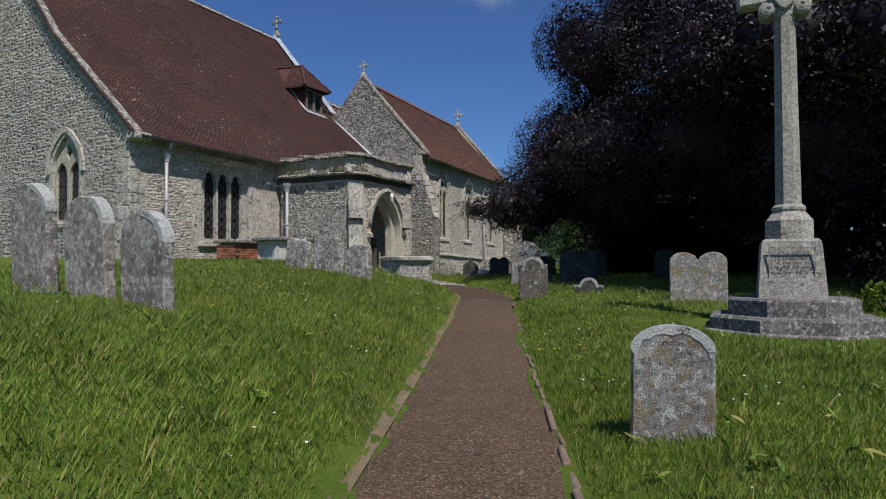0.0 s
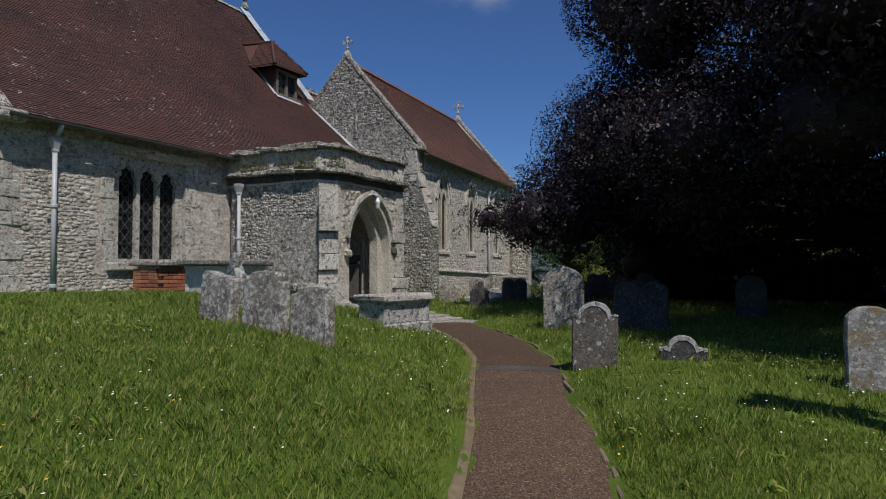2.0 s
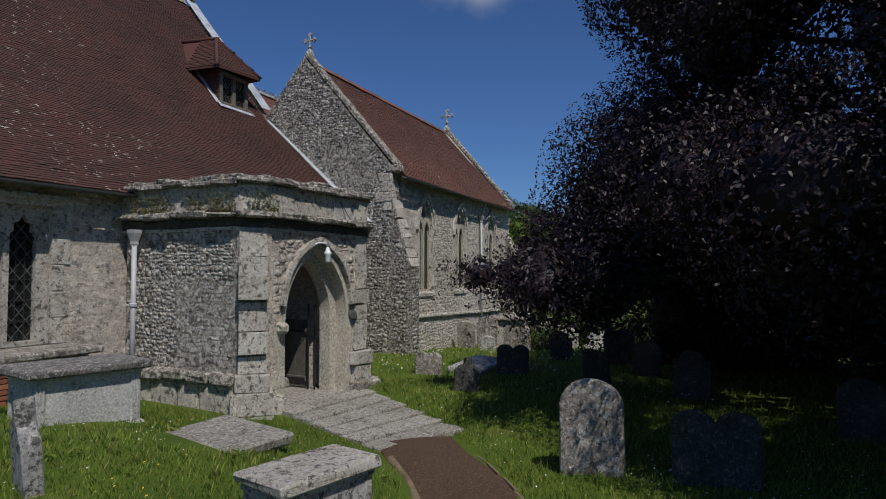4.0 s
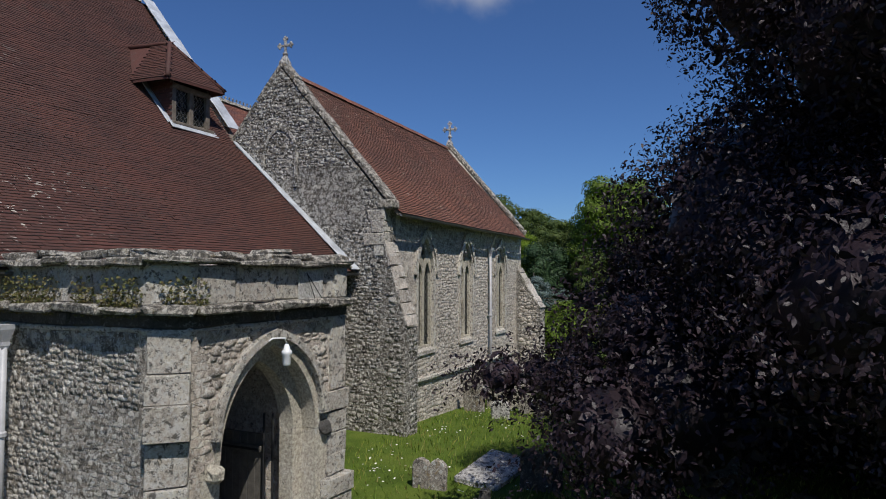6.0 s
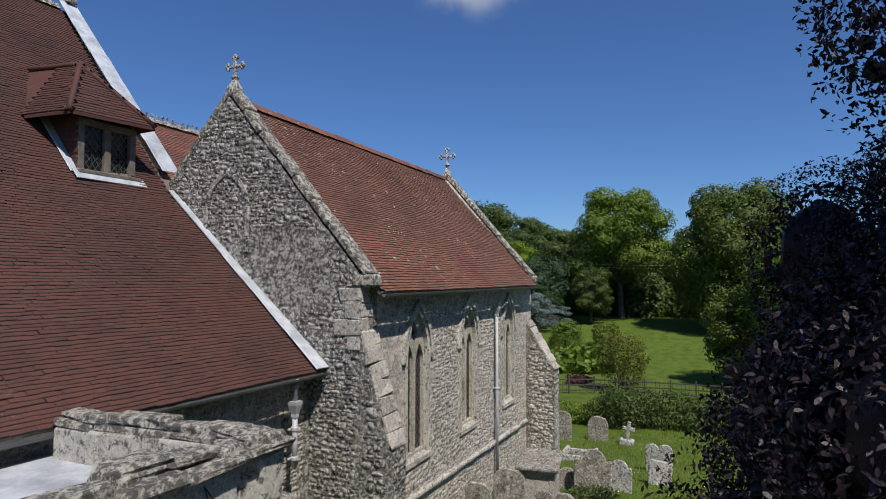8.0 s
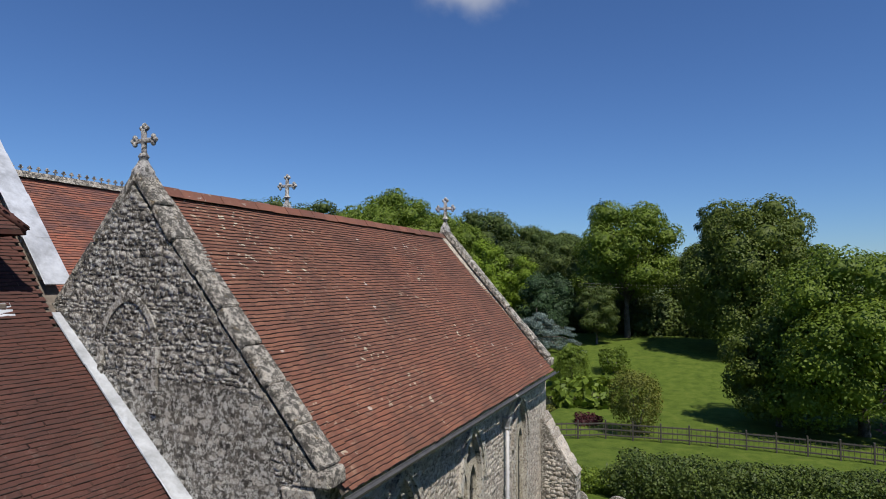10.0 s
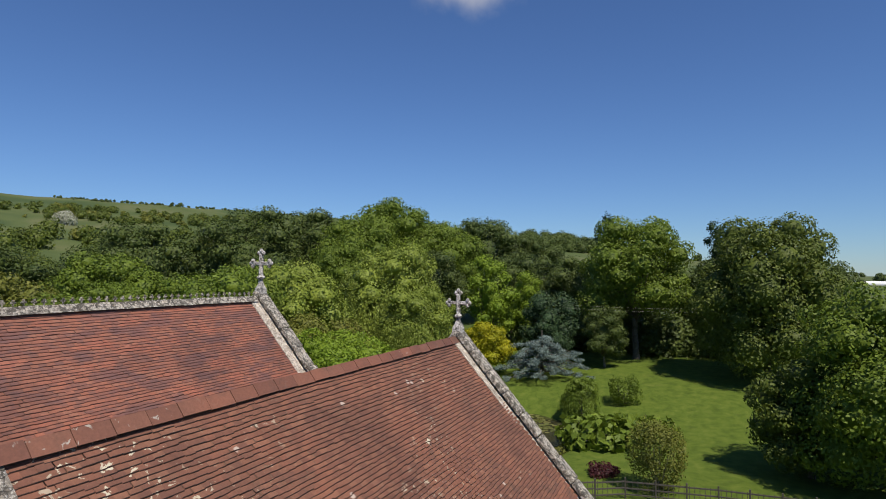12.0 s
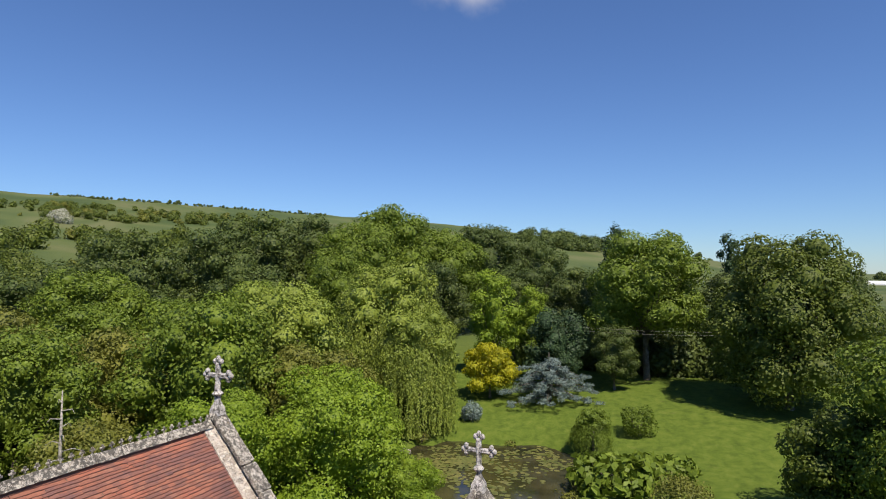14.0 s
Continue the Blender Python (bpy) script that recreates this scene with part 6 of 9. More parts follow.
# weeds and moss on the cornice
gp, gn = [], []
for i in range(2600):
    t = random.random()
    u = random.random()
    k = random.random() ** 2
    p = P(-0.1, CANT + (PD - 0.5) * t) if u < 0.72 else P(0.0 + 0.3 * t, 0.2 - 0.3 * t) if u < 0.86 else P(0.35 + 0.5 * t, -0.1)
    if math.sin(p.y * 4.1) + math.sin(p.y * 9.7 + 1) < -0.5:
        continue
    gp.append((p.x + random.uniform(-0.07, 0.05), p.y + random.uniform(-0.04, 0.04), 4.1 + 0.34 * k - (0.12 if random.random() < 0.2 else 0)))
    gn.append((-0.7, -0.2, 0.4))
wv, wf = leaf_cloud(np.array(gp), np.array(gn), 0.042, 0.8)
part("cornice_moss", array_mesh("moss_tufts", wv, wf, M_WEED), M_WEED, PORCH, "moss and weeds growing on the cornice")

gate = thing("porch_gate", "open weathered timber gate leaf with iron hinges inside the porch", "gate")
for i in range(6):
    part("board", Geo().cbox(Matrix.Translation(P(2.3, 0.85 + 0.14 * i, 1.45)), (0.03, 0.135, 1.35), 0.006, 0.003), M_DOOR, gate)
for z in (0.95, 1.9):
    part("ledge", Geo().cbox(Matrix.Translation(P(2.265, 1.2, z)), (0.04, 0.84, 0.1), 0.008), M_DOOR, gate)
    part("hinge", Geo().cbox(Matrix.Translation(P(2.24, 1.15, z)), (0.012, 0.7, 0.035), 0.003), M_IRON, gate)
for x, y in ((2.24, 0.56), (2.22, 0.7)):
    part("gate_post", Geo().tube([P(x, y, 0.72), P(x, y, 2.45)], 0.018, 8), M_IRON, gate)
bench = thing("porch_bench", "worn oak bench along the porch's inner wall", "bench")
part("seat", Geo().cbox(Matrix.Translation(P(2.45, 1.9, 1.18)), (0.3, 1.3, 0.05), 0.01), M_DOOR, bench)
for y in (1.4, 2.4):
    part("leg", Geo().cbox(Matrix.Translation(P(2.45, y, 0.95)), (0.26, 0.06, 0.42), 0.01), M_DOOR, bench)
ndoor = thing("church_door", "dark oak plank door within the porch", "door")
for i in range(8):
    part("plank", Geo().cbox(Matrix.Translation(nave(-6.75 + 0.16 * i, NAVE_WALL_V - 0.03, 1.85)) @ Matrix.Rotation(NAVE_TURN, 4, 'Z'), (0.155, 0.05, 2.2), 0.008, 0.003), M_OAK, ndoor)

lamp = thing("porch_lamp", "white bulkhead lamp on a curved arm over the doorway", "lamp")
LP = Vector((17.82, 10.09, 3.27))
part("arm", Geo().tube([LP + Vector((-0.3, 0.22, 0.24)), LP + Vector((-0.14, 0.12, 0.36)), LP + Vector((-0.02, 0.02, 0.36)), LP + UP * 0.27], 0.012, 8), M_WHITE, lamp, smooth=True)
part("lamp_body", Geo().lathe(Matrix.Translation(LP), [(0.045, 0), (0.055, 0.02), (0.055, 0.13), (0.068, 0.15), (0.068, 0.19), (0.045, 0.21), (0.025, 0.28)], 14), M_WHITE, lamp, smooth=True)

# ---- rubble facings, quoins and buttresses ----
def in_poly(poly):
    def test(u, v):
        c = False
        j = len(poly) - 1
        for i in range(len(poly)):
            (xi, yi), (xj, yj) = poly[i], poly[j]
            if (yi > v) != (yj > v) and u < (xj - xi) * (v - yi) / (yj - yi) + xi:
                c = not c
            j = i
        return c
    return test


door_hole = in_poly(arch(AHW + 0.1, ASP, AAP + 0.1, 0, cx=ACX))
rubble("rubble_facing", m_pw, (0.0, 1.38, 2.62, 3.86), lambda u, v: 0.02 < u < 2.56 and 1.42 < v < 3.84, M_RUBBLE_FL, PORCH, (0.045, 0.11), (0.045, 0.15), (0.002, 0.01), lambda u, v: u > 1.2)
rubble("rubble_facing", m_pf, (0.3, 0.7, 3.1, 3.86), lambda u, v: 0.45 < u < 2.75 and v < 3.84 and not door_hole(u, v), M_RUBBLE, PORCH, (0.05, 0.15), (0.07, 0.26), (0.002, 0.009))
gab = in_poly([(18.2 - 12.08, -0.5), (18.2 - 12.08, CZ + 0.02), (18.2 - CH_RIDGE_Y, gable_top + 0.06), (0.3, 6.6), (0.3, -0.5)])


def on_gable(u, v):
    y = 18.2 - u
    if y > 13.15 and v < nave_z(y - 12.77) - 0.15:
        return False
    return gab(u, v)


m_gw = frame_of((CH_W, 18.2, 0), (0, -1, 0), UP)
rubble("rubble_facing", m_gw, (0.4, 0.4, 6.2, 9.7), on_gable, M_RUBBLE_DK_SHADED, CHAPEL, (0.045, 0.12), (0.05, 0.2), (0.001, 0.007), lambda u, v: 3.2 < u < 5.6 and 5.6 < v < 7.9)
m_sw = frame_of((CH_W, CH_S, 0), (1, 0, 0), UP)
cwh = [in_poly(arch(0.66, 4.45, 5.64, 2.3, cx=c)) for c in CWIN]
rubble("rubble_facing", m_sw, (0.9, -0.6, CL - 0.9, CZ - 0.05), lambda u, v: 0.6 < u < CL - 0.75 and v < CZ - 0.08 and not any(h(u, v) for h in cwh), M_RUBBLE, CHAPEL, (0.06, 0.13), (0.08, 0.26), (0.0005, 0.004), lambda u, v: 0.9 < u < 1.75 and 0.8 < v < 5.4)
m_s3 = frame_of(nave(NAVE_W + 0.08, NAVE_WALL_V, 0), NU, UP)
rubble("rubble_facing", m_s3, (0.4, 0.8, 13.0, 4.5), lambda u, v: 0.45 < u < 12.9 and v < 4.5 and not (W3_L - 0.32 < u < W3_R + 0.32 and W3_B - 0.2 < v < W3_T + 0.22) and not (5.45 < u < 8.3 and v < 4.0), M_RUBBLE, NAVE, (0.045, 0.1), (0.06, 0.24), (0.001, 0.004), lambda u, v: 3.9 < u < 5.5 and 1.4 < v < 4.3)
m_w3 = frame_of(nave(NAVE_W + 0.08, 2 * NAVE_RIDGE_V - NAVE_WALL_V, 0), -NV, UP)
wpoly = in_poly([(4.0, 0.8), (4.0, 9.9), (WG / 2, NAVE_RIDGE_Z - 0.25), (WG - KW, KNEE_Z - 0.2), (WG - 0.05, zc - 0.2), (WG - 0.05, 0.8)])
whole = in_poly(arch(0.84, 3.75, 5.0, 2.2, cx=WWIN))
rubble("rubble_facing", m_w3, (4.0, 0.8, WG - 0.4, 11.6), lambda u, v: u < WG - 0.45 and wpoly(u, v) and not whole(u, v), M_RUBBLE_GY, NAVE, (0.055, 0.12), (0.08, 0.28), (0.001, 0.004))


def quoins(m, u, z0, z1, parent, mat, side=1, big=0.5, small=0.3, h=0.3, depth=0.12):
    """Long and short corner stones on the plane of m, starting at u and running to side."""
    z, k = z0, 0
    while z < z1 - 0.05:
        hh = min(h * random.uniform(0.8, 1.2), z1 - z)
        w = (big if k % 2 else small) * random.uniform(0.85, 1.1)
        part("quoin", Geo().cbox(m @ Matrix.Translation((u + side * w / 2, z + hh / 2, -depth / 2 + 0.022)), (w, hh - 0.008, depth), 0.016, 0.014), mat, parent)
        z += hh
        k += 1


quoins(m_s3, 0.0, 1.0, 4.45, NAVE, M_ASHLAR)
quoins(m_w3, WG, 1.0, 4.45, NAVE, M_ASHLAR, -1)
quoins(m_sw, 0.0, 4.6, CZ - 0.05, CHAPEL, M_ASHLAR)
quoins(m_gw, 18.2 - CH_S, 4.9, CZ - 0.15, CHAPEL, M_ASHLAR, -1)


def buttress(name, x0, x1, y0, y1, z0, zlow, zhigh, parent, mat):
    """A buttress against a wall at y1 with a sloping head, built of blocks."""
    core = Geo().add([Vector(p) for p in ((x0, y0, z0), (x1, y0, z0), (x1, y1, z0), (x0, y1, z0), (x0, y0, zlow), (x1, y0, zlow), (x1, y1, zhigh), (x0, y1, zhigh))],
                     [(3, 2, 1, 0), (4, 5, 6, 7), (0, 1, 5, 4), (1, 2, 6, 5), (2, 3, 7, 6), (3, 0, 4, 7)])
    part(name, core, M_MORTAR_DK_SHADED, parent)
    for m, w in ((frame_of((x0, y0, 0), (1, 0, 0), UP), x1 - x0), (frame_of((x0, y1, 0), (0, -1, 0), UP), y1 - y0), (frame_of((x1, y0, 0), (0, 1, 0), UP), y1 - y0)):
        rubble("rubble_facing", m, (0, z0, w, zhigh), lambda u, v, w=w, m=m: 0.02 < u < w - 0.02 and v < zlow - 0.04 + (zhigh - zlow) * 0.9 * ((m @ Vector((u, 0, 0))).y - y0) / (y1 - y0), mat, parent, (0.07, 0.15), (0.1, 0.26), (0.003, 0.010))
    n = 7
    for i in range(n):
        t0 = i / n
        c = Vector(((x0 + x1) / 2, y0 + (y1 - y0) * (t0 + 0.5 / n), zlow + (zhigh - zlow) * (t0 + 0.5 / n) + 0.03))
        sl = Vector((0, y1 - y0, zhigh - zlow))
        part("weathering_stone", Geo().cbox(Matrix.Translation(c) @ frame_of(None, (1, 0, 0), sl), (x1 - x0 + random.uniform(-0.05, 0.03), sl.length / n - 0.004, 0.07), 0.025, 0.03), M_RUBBLE, parent)


buttress("buttress", 23.884, 24.47, 11.43, 12.04, 0.0, 3.2, 5.2, CHAPEL, M_RUBBLE_DK_SHADED)
buttress("buttress", 34.55, 35.28, 11.1, 12.04, -1.5, 3.1, 4.7, CHAPEL, M_RUBBLE)
# plinth offset along the chapel wall
stone_run("plinth_stone", (25.0, CH_S - 0.03, 1.72), (34.5, CH_S - 0.03, 1.45), (0.12, 0.1), M_ASHLAR, CHAPEL, length=0.8)
# blocked lancet in the gable
nm = frame_of((CH_W, 15.1, 0), (0, -1, 0), UP)
arch_band("niche_stone", nm, 0.46, 0.55, 7.55, 0.62, 0.72, 0.055, 0.03, M_RUBBLE_DK_SHADED, CHAPEL, 7)
for s in (-1, 1):
    for i in range(3):
        part("niche_stone", Geo().cbox(nm @ Matrix.Translation((s * 0.52, 7.4 - 0.3 * i, 0.02)), (0.09, 0.29, 0.055), 0.012, 0.004), M_RUBBLE_DK_SHADED, CHAPEL)

# ---- churchyard ----
def bevel_plate(m, outline, t, c=0.014):
    """A slab with rounded arrises: outline of (x, y), run back along -z by t."""
    n = len(outline)
    cx, cy = sum(p[0] for p in outline) / n, sum(p[1] for p in outline) / n
    area = sum(outline[i][0] * outline[(i + 1) % n][1] - outline[(i + 1) % n][0] * outline[i][1] for i in range(n))
    if area < 0:
        outline = outline[::-1]
    ins = []
    for i in range(n):
        a, b, d = Vector(outline[i - 1]), Vector(outline[i]), Vector(outline[(i + 1) % n])
        e = ((b - a).normalized() + (d - b).normalized())
        e = e.normalized() if e.length > 1e-6 else (b - a).normalized()
        ins.append((b.x - e.y * c, b.y + e.x * c))
    g = Geo()
    rings = [(ins, 0.0), (outline, -c), (outline, -t + c), (ins, -t)]
    for lp, z in rings:
        g.v += [tuple(m @ Vector((x, y, z))) for x, y in lp]
    for r in range(3):
        for i in range(n):
            j = (i + 1) % n
            g.f.append((r * n + i, (r + 1) * n + i, (r + 1) * n + j, r * n + j))
    tri = geometry.tessellate_polygon([[Vector((x, y, 0)) for x, y in ins]])
    for a, b, d in tri:
        va, vb, vd = (Vector(ins[k]) for k in (a, b, d))
        if (vb - va).x * (vd - va).y - (vb - va).y * (vd - va).x < 0:
            b, d = d, b
        g.f += [(a, b, d), (3 * n + a, 3 * n + d, 3 * n + b)]
    return g


def arc(cx, cy, r, a0, a1, n=7, ry=None):
    return [(cx + r * math.cos(radians(a0 + (a1 - a0) * i / n)), cy + (ry or r) * math.sin(radians(a0 + (a1 - a0) * i / n))) for i in range(n + 1)]


def stone_outline(style, w, h):
    a = w / 2
    if style == "round":
        return [(-a, -0.35), (a, -0.35), (a, h - a * 0.9)] + arc(0, h - a * 0.9, a, 0, 180, 14, a * 0.9)[1:]
    if style == "low_round":
        return [(-a * 0.97, -0.35), (a * 0.97, -0.35), (a, h - a * 0.62)] + arc(0, h - a * 0.62, a, 0, 180, 14, a * 0.62)[1:]
    if style == "shoulder":
        s = h - a * 0.62
        return [(-a, -0.35), (a, -0.35), (a, s), (a * 0.86, s + 0.03), (a * 0.74, s + 0.01)] + arc(0, s + 0.02, a * 0.68, 0, 180, 12, h - s - 0.02) + [(-a * 0.74, s + 0.01), (-a * 0.86, s + 0.03), (-a, s)]
    if style == "double":
        r = a / 2
        return [(-a, -0.35), (a, -0.35), (a, h - r * 0.75)] + arc(r, h - r * 0.75, r, 0, 165, 8, r * 0.75)[1:] + arc(-r, h - r * 0.75, r, 15, 180, 8, r * 0.75)
    if style == "scallop":
        s = h - a * 0.55
        return [(-a, -0.35), (a, -0.35), (a, s - 0.03), (a * 0.98, s), (a * 0.66, s + 0.01)] + arc(0, s, a * 0.62, 4, 176, 12, h - s) + [(-a * 0.66, s + 0.01), (-a * 0.98, s), (-a, s - 0.03)]
    if style == "pointed":
        return [(-a, -0.35), (a, -0.35), (a, h * 0.62), (a * 0.72, h * 0.68), (a * 0.6, h * 0.74), (a * 0.34, h * 0.77), (a * 0.3, h * 0.93), (0.04, h), (-a * 0.22, h * 0.96), (-a * 0.34, h * 0.78), (-a * 0.66, h * 0.75), (-a * 0.78, h * 0.68), (-a, h * 0.6)]
    if style == "notched":
        return [(-a, -0.35), (a, -0.35), (a, h * 0.8), (a * 0.93, h * 0.84), (a * 0.82, h * 0.85), (a * 0.8, h * 0.93), (a * 0.55, h * 0.985), (a * 0.2, h), (-a * 0.3, h * 0.99), (-a * 0.6, h * 0.95), (-a * 0.68, h * 0.88), (-a * 0.96, h * 0.86), (-a, h * 0.82)]
    if style == "broken":
        return [(-a, -0.35), (a, -0.35), (a * 0.98, h * 0.84), (a * 0.9, h * 0.89), (a * 0.6, h * 0.92), (a * 0.2, h * 0.95), (-a * 0.15, h * 0.97), (-a * 0.45, h), (-a * 0.8, h * 0.99), (-a * 0.95, h * 0.95), (-a, h * 0.88)]
    return [(-a, -0.35), (a, -0.35), (a, h), (-a, h)]


def bars(m, rows, w, z=0.0005, h=0.022, seed=0):
    """Worn cut lettering that cannot be read: rows of short bars."""
    g = Geo()
    r = random.Random(seed)
    for y, half in rows:
        x = -half
        while x < half:
            l = r.uniform(0.03, 0.08) * w / 0.5
            for q in range(max(2, int(l / 0.016))):
                g.cbox(m @ Matrix.Translation((x + 0.016 * q, y, z)), (0.005 if q % 3 else 0.011, h * (1.0 if q % 2 else 0.85), 0.004), 0.001)
            x += l + 0.03
    return g


def headstone(x, y, w, h, style, mat, label, turn=0.0, lean=0.0, tilt=0.0, t=0.1, letters=None, base=None, rim=None, cap=None):
    """A headstone that faces west, turned and leaning by degrees."""
    z = gz(x, y) if base is None else base
    m = Matrix.Translation((x, y, z)) @ Matrix.Rotation(radians(turn), 4, 'Z') @ Matrix.Rotation(radians(lean), 4, 'Y') @ Matrix.Rotation(radians(tilt), 4, 'X') @ frame_of(None, (0, -1, 0), UP)
    th = thing("headstone", label, "gravestone", "churchyard headstones", at=Matrix.Translation((x, y, z)))
    out = stone_outline(style, w, h)
    wr = random.Random(int(x * 100) + int(y * 10))
    worn = []
    for i, p in enumerate(out):
        q = out[(i + 1) % len(out)]
        k = max(1, int(math.hypot(q[0] - p[0], q[1] - p[1]) / 0.12))
        worn += [(p[0] + (q[0] - p[0]) * j / k + wr.uniform(-0.006, 0.006), p[1] + (q[1] - p[1]) * j / k + wr.uniform(-0.006, 0.006)) for j in range(k)]
    part("slab", bevel_plate(m, worn, t, 0.018), mat, th)
    if cap:
        # white over part of the rounded top: lichen, and a painted sunlit edge
        o2 = [p for p in out if p[1] > h * cap[1] and p[0] > w * cap[0]]
        part("lichen_sun_crust", Geo().prism(m @ Matrix.Translation((0, 0, -t - 0.004)), [[(p[0] * 1.015, p[1] + 0.006) for p in o2] + [(p[0] * wr.uniform(0.84, 0.93), p[1] - wr.uniform(0.03, 0.06)) for p in o2[::-1]]], t + 0.008), M_LICHEN_SUN, th, "white crust for lichen and sunlit edge")
    if rim:
        o2 = [p for p in out if p[1] > 0]
        i2 = [(p[0] * 0.86, h - (h - p[1]) * 1.0 - 0.045 if abs(p[0]) < w * 0.47 else p[1]) for p in o2]
        part("rim", Geo().prism(m @ Matrix.Translation((0, 0, -t - 0.006)), [[(p[0] * 1.02, p[1] + 0.008) for p in o2] + i2[::-1]], t + 0.014), rim, th, "pale lichened rim")
    if letters:
        tagged(part("inscription", bars(m, letters, w, seed=int(x * 10)), M_LETTER, th), "worn cut lettering", kind="stuff")
    return th


# near stones
# this stone's white cap is the sunlit top edge, put in as colour
headstone(3.84, 0.31, 0.47, 0.745, "low_round", M_GRAVE_O, "small round-topped grey headstone with orange lichen beside the path", 3, 2, 1, 0.1,
          [(0.64, 0.05), (0.52, 0.16), (0.46, 0.2)], base=-0.02, cap=(-0.6, 0.6))
headstone(3.83, 4.69, 0.64, 0.97, "round", M_GRAVE_NEAR, "round-topped lichened grey headstone with carved head in the row", -6, -3, 1, 0.11, base=0.62, cap=(-0.1, 0.6))
headstone(3.88, 5.52, 0.66, 1.04, "round", M_GRAVE_NEAR, "round-topped lichened grey headstone leaning slightly in the row", -4, -2, -2, 0.11, base=0.74, cap=(0.12, 0.66))
headstone(3.98, 6.52, 0.66, 1.16, "round", M_GRAVE_NEAR, "tall round-topped grey headstone with white lichen spots", -3, -4, 2, 0.11, base=0.8, cap=(0.05, 0.66))
headstone(10.3, 8.14, 0.62, 0.72, "broken", M_GRAVE_W, "short thick lichened headstone with worn white-crusted top", -8, 3, 3, 0.16, base=0.99)
headstone(10.3, 7.37, 0.68, 0.79, "notched", M_GRAVE_W, "weathered brown-grey headstone with worn uneven top", -6, 2, 1, 0.16, base=0.93)
headstone(11.7, 9.12, 0.4, 0.95, "pointed", M_WHITE_STONE, "broken pale pointed fragment leaning behind the row", -20, -6, 8, 0.16, base=1.06)
headstone(10.3, 6.66, 0.62, 0.68, "notched", M_GRAVE_W, "short lichened headstone leaning at the row's end", -10, 4, -3, 0.16, base=0.86)
headstone(12.6, 3.72, 0.6, 0.74, "shoulder", M_GRAVE_BR, "brown shouldered headstone with pale rim beside the path", 4, -1, 0, 0.08, base=0.55, rim=M_WHITE_STONE)
headstone(13.05, 2.65, 0.6, 0.42, "scallop", M_STONE_DK_SHADED, "low scalloped headstone with white rim sunk in grass", 8, -4, 0, 0.09, base=0.42, rim=M_WHITE_STONE)
headstone(15.85, 4.9, 0.78, 1.2, "round", M_GRAVE, "tall round-headed grey headstone at the edge of tree shade", 5, -1, 0, 0.12, base=0.58)
headstone(12.1, 0.48, 0.98, 0.98, "double", M_GRAVE_O, "broad double-headed headstone spotted with white lichen", 2, 0, 0, 0.13, base=0.36)
# the beech's shade on the dark stones here is put into their colour
headstone(15.9, 3.5, 0.95, 0.85, "double", M_STONE_DK_SHADED, "broad double headstone in deep tree shade", 6, 0, 0, 0.12)
headstone(19.5, 8.0, 0.5, 0.68, "pointed", M_STONE_DK_SHADED, "small dark weathered headstone with ragged top", 6, 4, 2, 0.12)
headstone(21.6, 7.7, 0.72, 0.68, "double", M_STONE_DK_SHADED, "dark double-headed headstone near the path's end", 3, 2, 0, 0.12)
headstone(20.95, 9.5, 0.62, 0.5, "double", M_GRAVE, "small double-headed headstone in grass by the chapel", 4, 1, 0, 0.12)
headstone(13.4, -0.9, 0.6, 0.5, "low_round", M_STONE_DK_SHADED, "small dark headstone in shade behind the memorial", 4, 2, 0, 0.1)
# tree shade painted into the stone colour of this group
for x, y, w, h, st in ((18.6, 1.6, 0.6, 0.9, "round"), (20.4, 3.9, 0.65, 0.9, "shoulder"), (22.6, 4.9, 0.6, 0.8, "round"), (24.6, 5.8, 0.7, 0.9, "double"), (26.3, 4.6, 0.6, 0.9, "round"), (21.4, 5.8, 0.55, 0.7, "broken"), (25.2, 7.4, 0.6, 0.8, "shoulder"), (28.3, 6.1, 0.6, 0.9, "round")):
    headstone(x, y, w, h, st, M_STONE_DK_SHADED, "weathered headstone standing in the copper beech's shade", random.uniform(-8, 10), random.uniform(-4, 4), 0, 0.11)
# stones by the chapel and beyond
for x, y, w, h, st, mat, lab in ((28.25, 11.45, 0.66, 0.95, "low_round", M_GRAVE, "round-topped grey headstone close to the chapel wall"), (29.2, 11.0, 0.78, 1.1, "low_round", M_GRAVE, "large round-topped grey headstone close to the chapel wall"),
                                 (28.7, 9.75, 0.95, 0.85, "double", M_GRAVE, "grey double-headed headstone near the chapel"), (27.4, 10.35, 0.5, 0.5, "low_round", M_WHITE_STONE, "small pale headstone in grass near the chapel"),
                                 (32.3, 9.5, 1.05, 1.25, "shoulder", M_GRAVE, "large lichened headstone beyond the chest tomb"), (32.6, 10.3, 0.5, 0.6, "round", M_GRAVE, "small grey headstone beyond the chest tomb"),
                                 (33.2, 8.9, 0.7, 0.9, "shoulder", M_WHITE_STONE, "white-lichened headstone beyond the chest tomb"), (37.3, 8.1, 0.9, 0.95, "double", M_WHITE_STONE, "white-lichened double headstone beyond the chapel"),
                                 (35.0, 7.9, 0.7, 0.75, "broken", M_WHITE_STONE, "leaning white-lichened headstone in grass"), (42.3, 12.55, 0.8, 1.3, "round", M_GRAVE, "tall pale round-headed headstone before the hedge"),
                                 (43.0, 11.1, 0.9, 1.1, "round", M_GRAVE, "grey round-headed headstone before the hedge")):
    headstone(x, y, w, h, st, mat, lab, random.uniform(-5, 8), random.uniform(-4, 4), 0, 0.12)


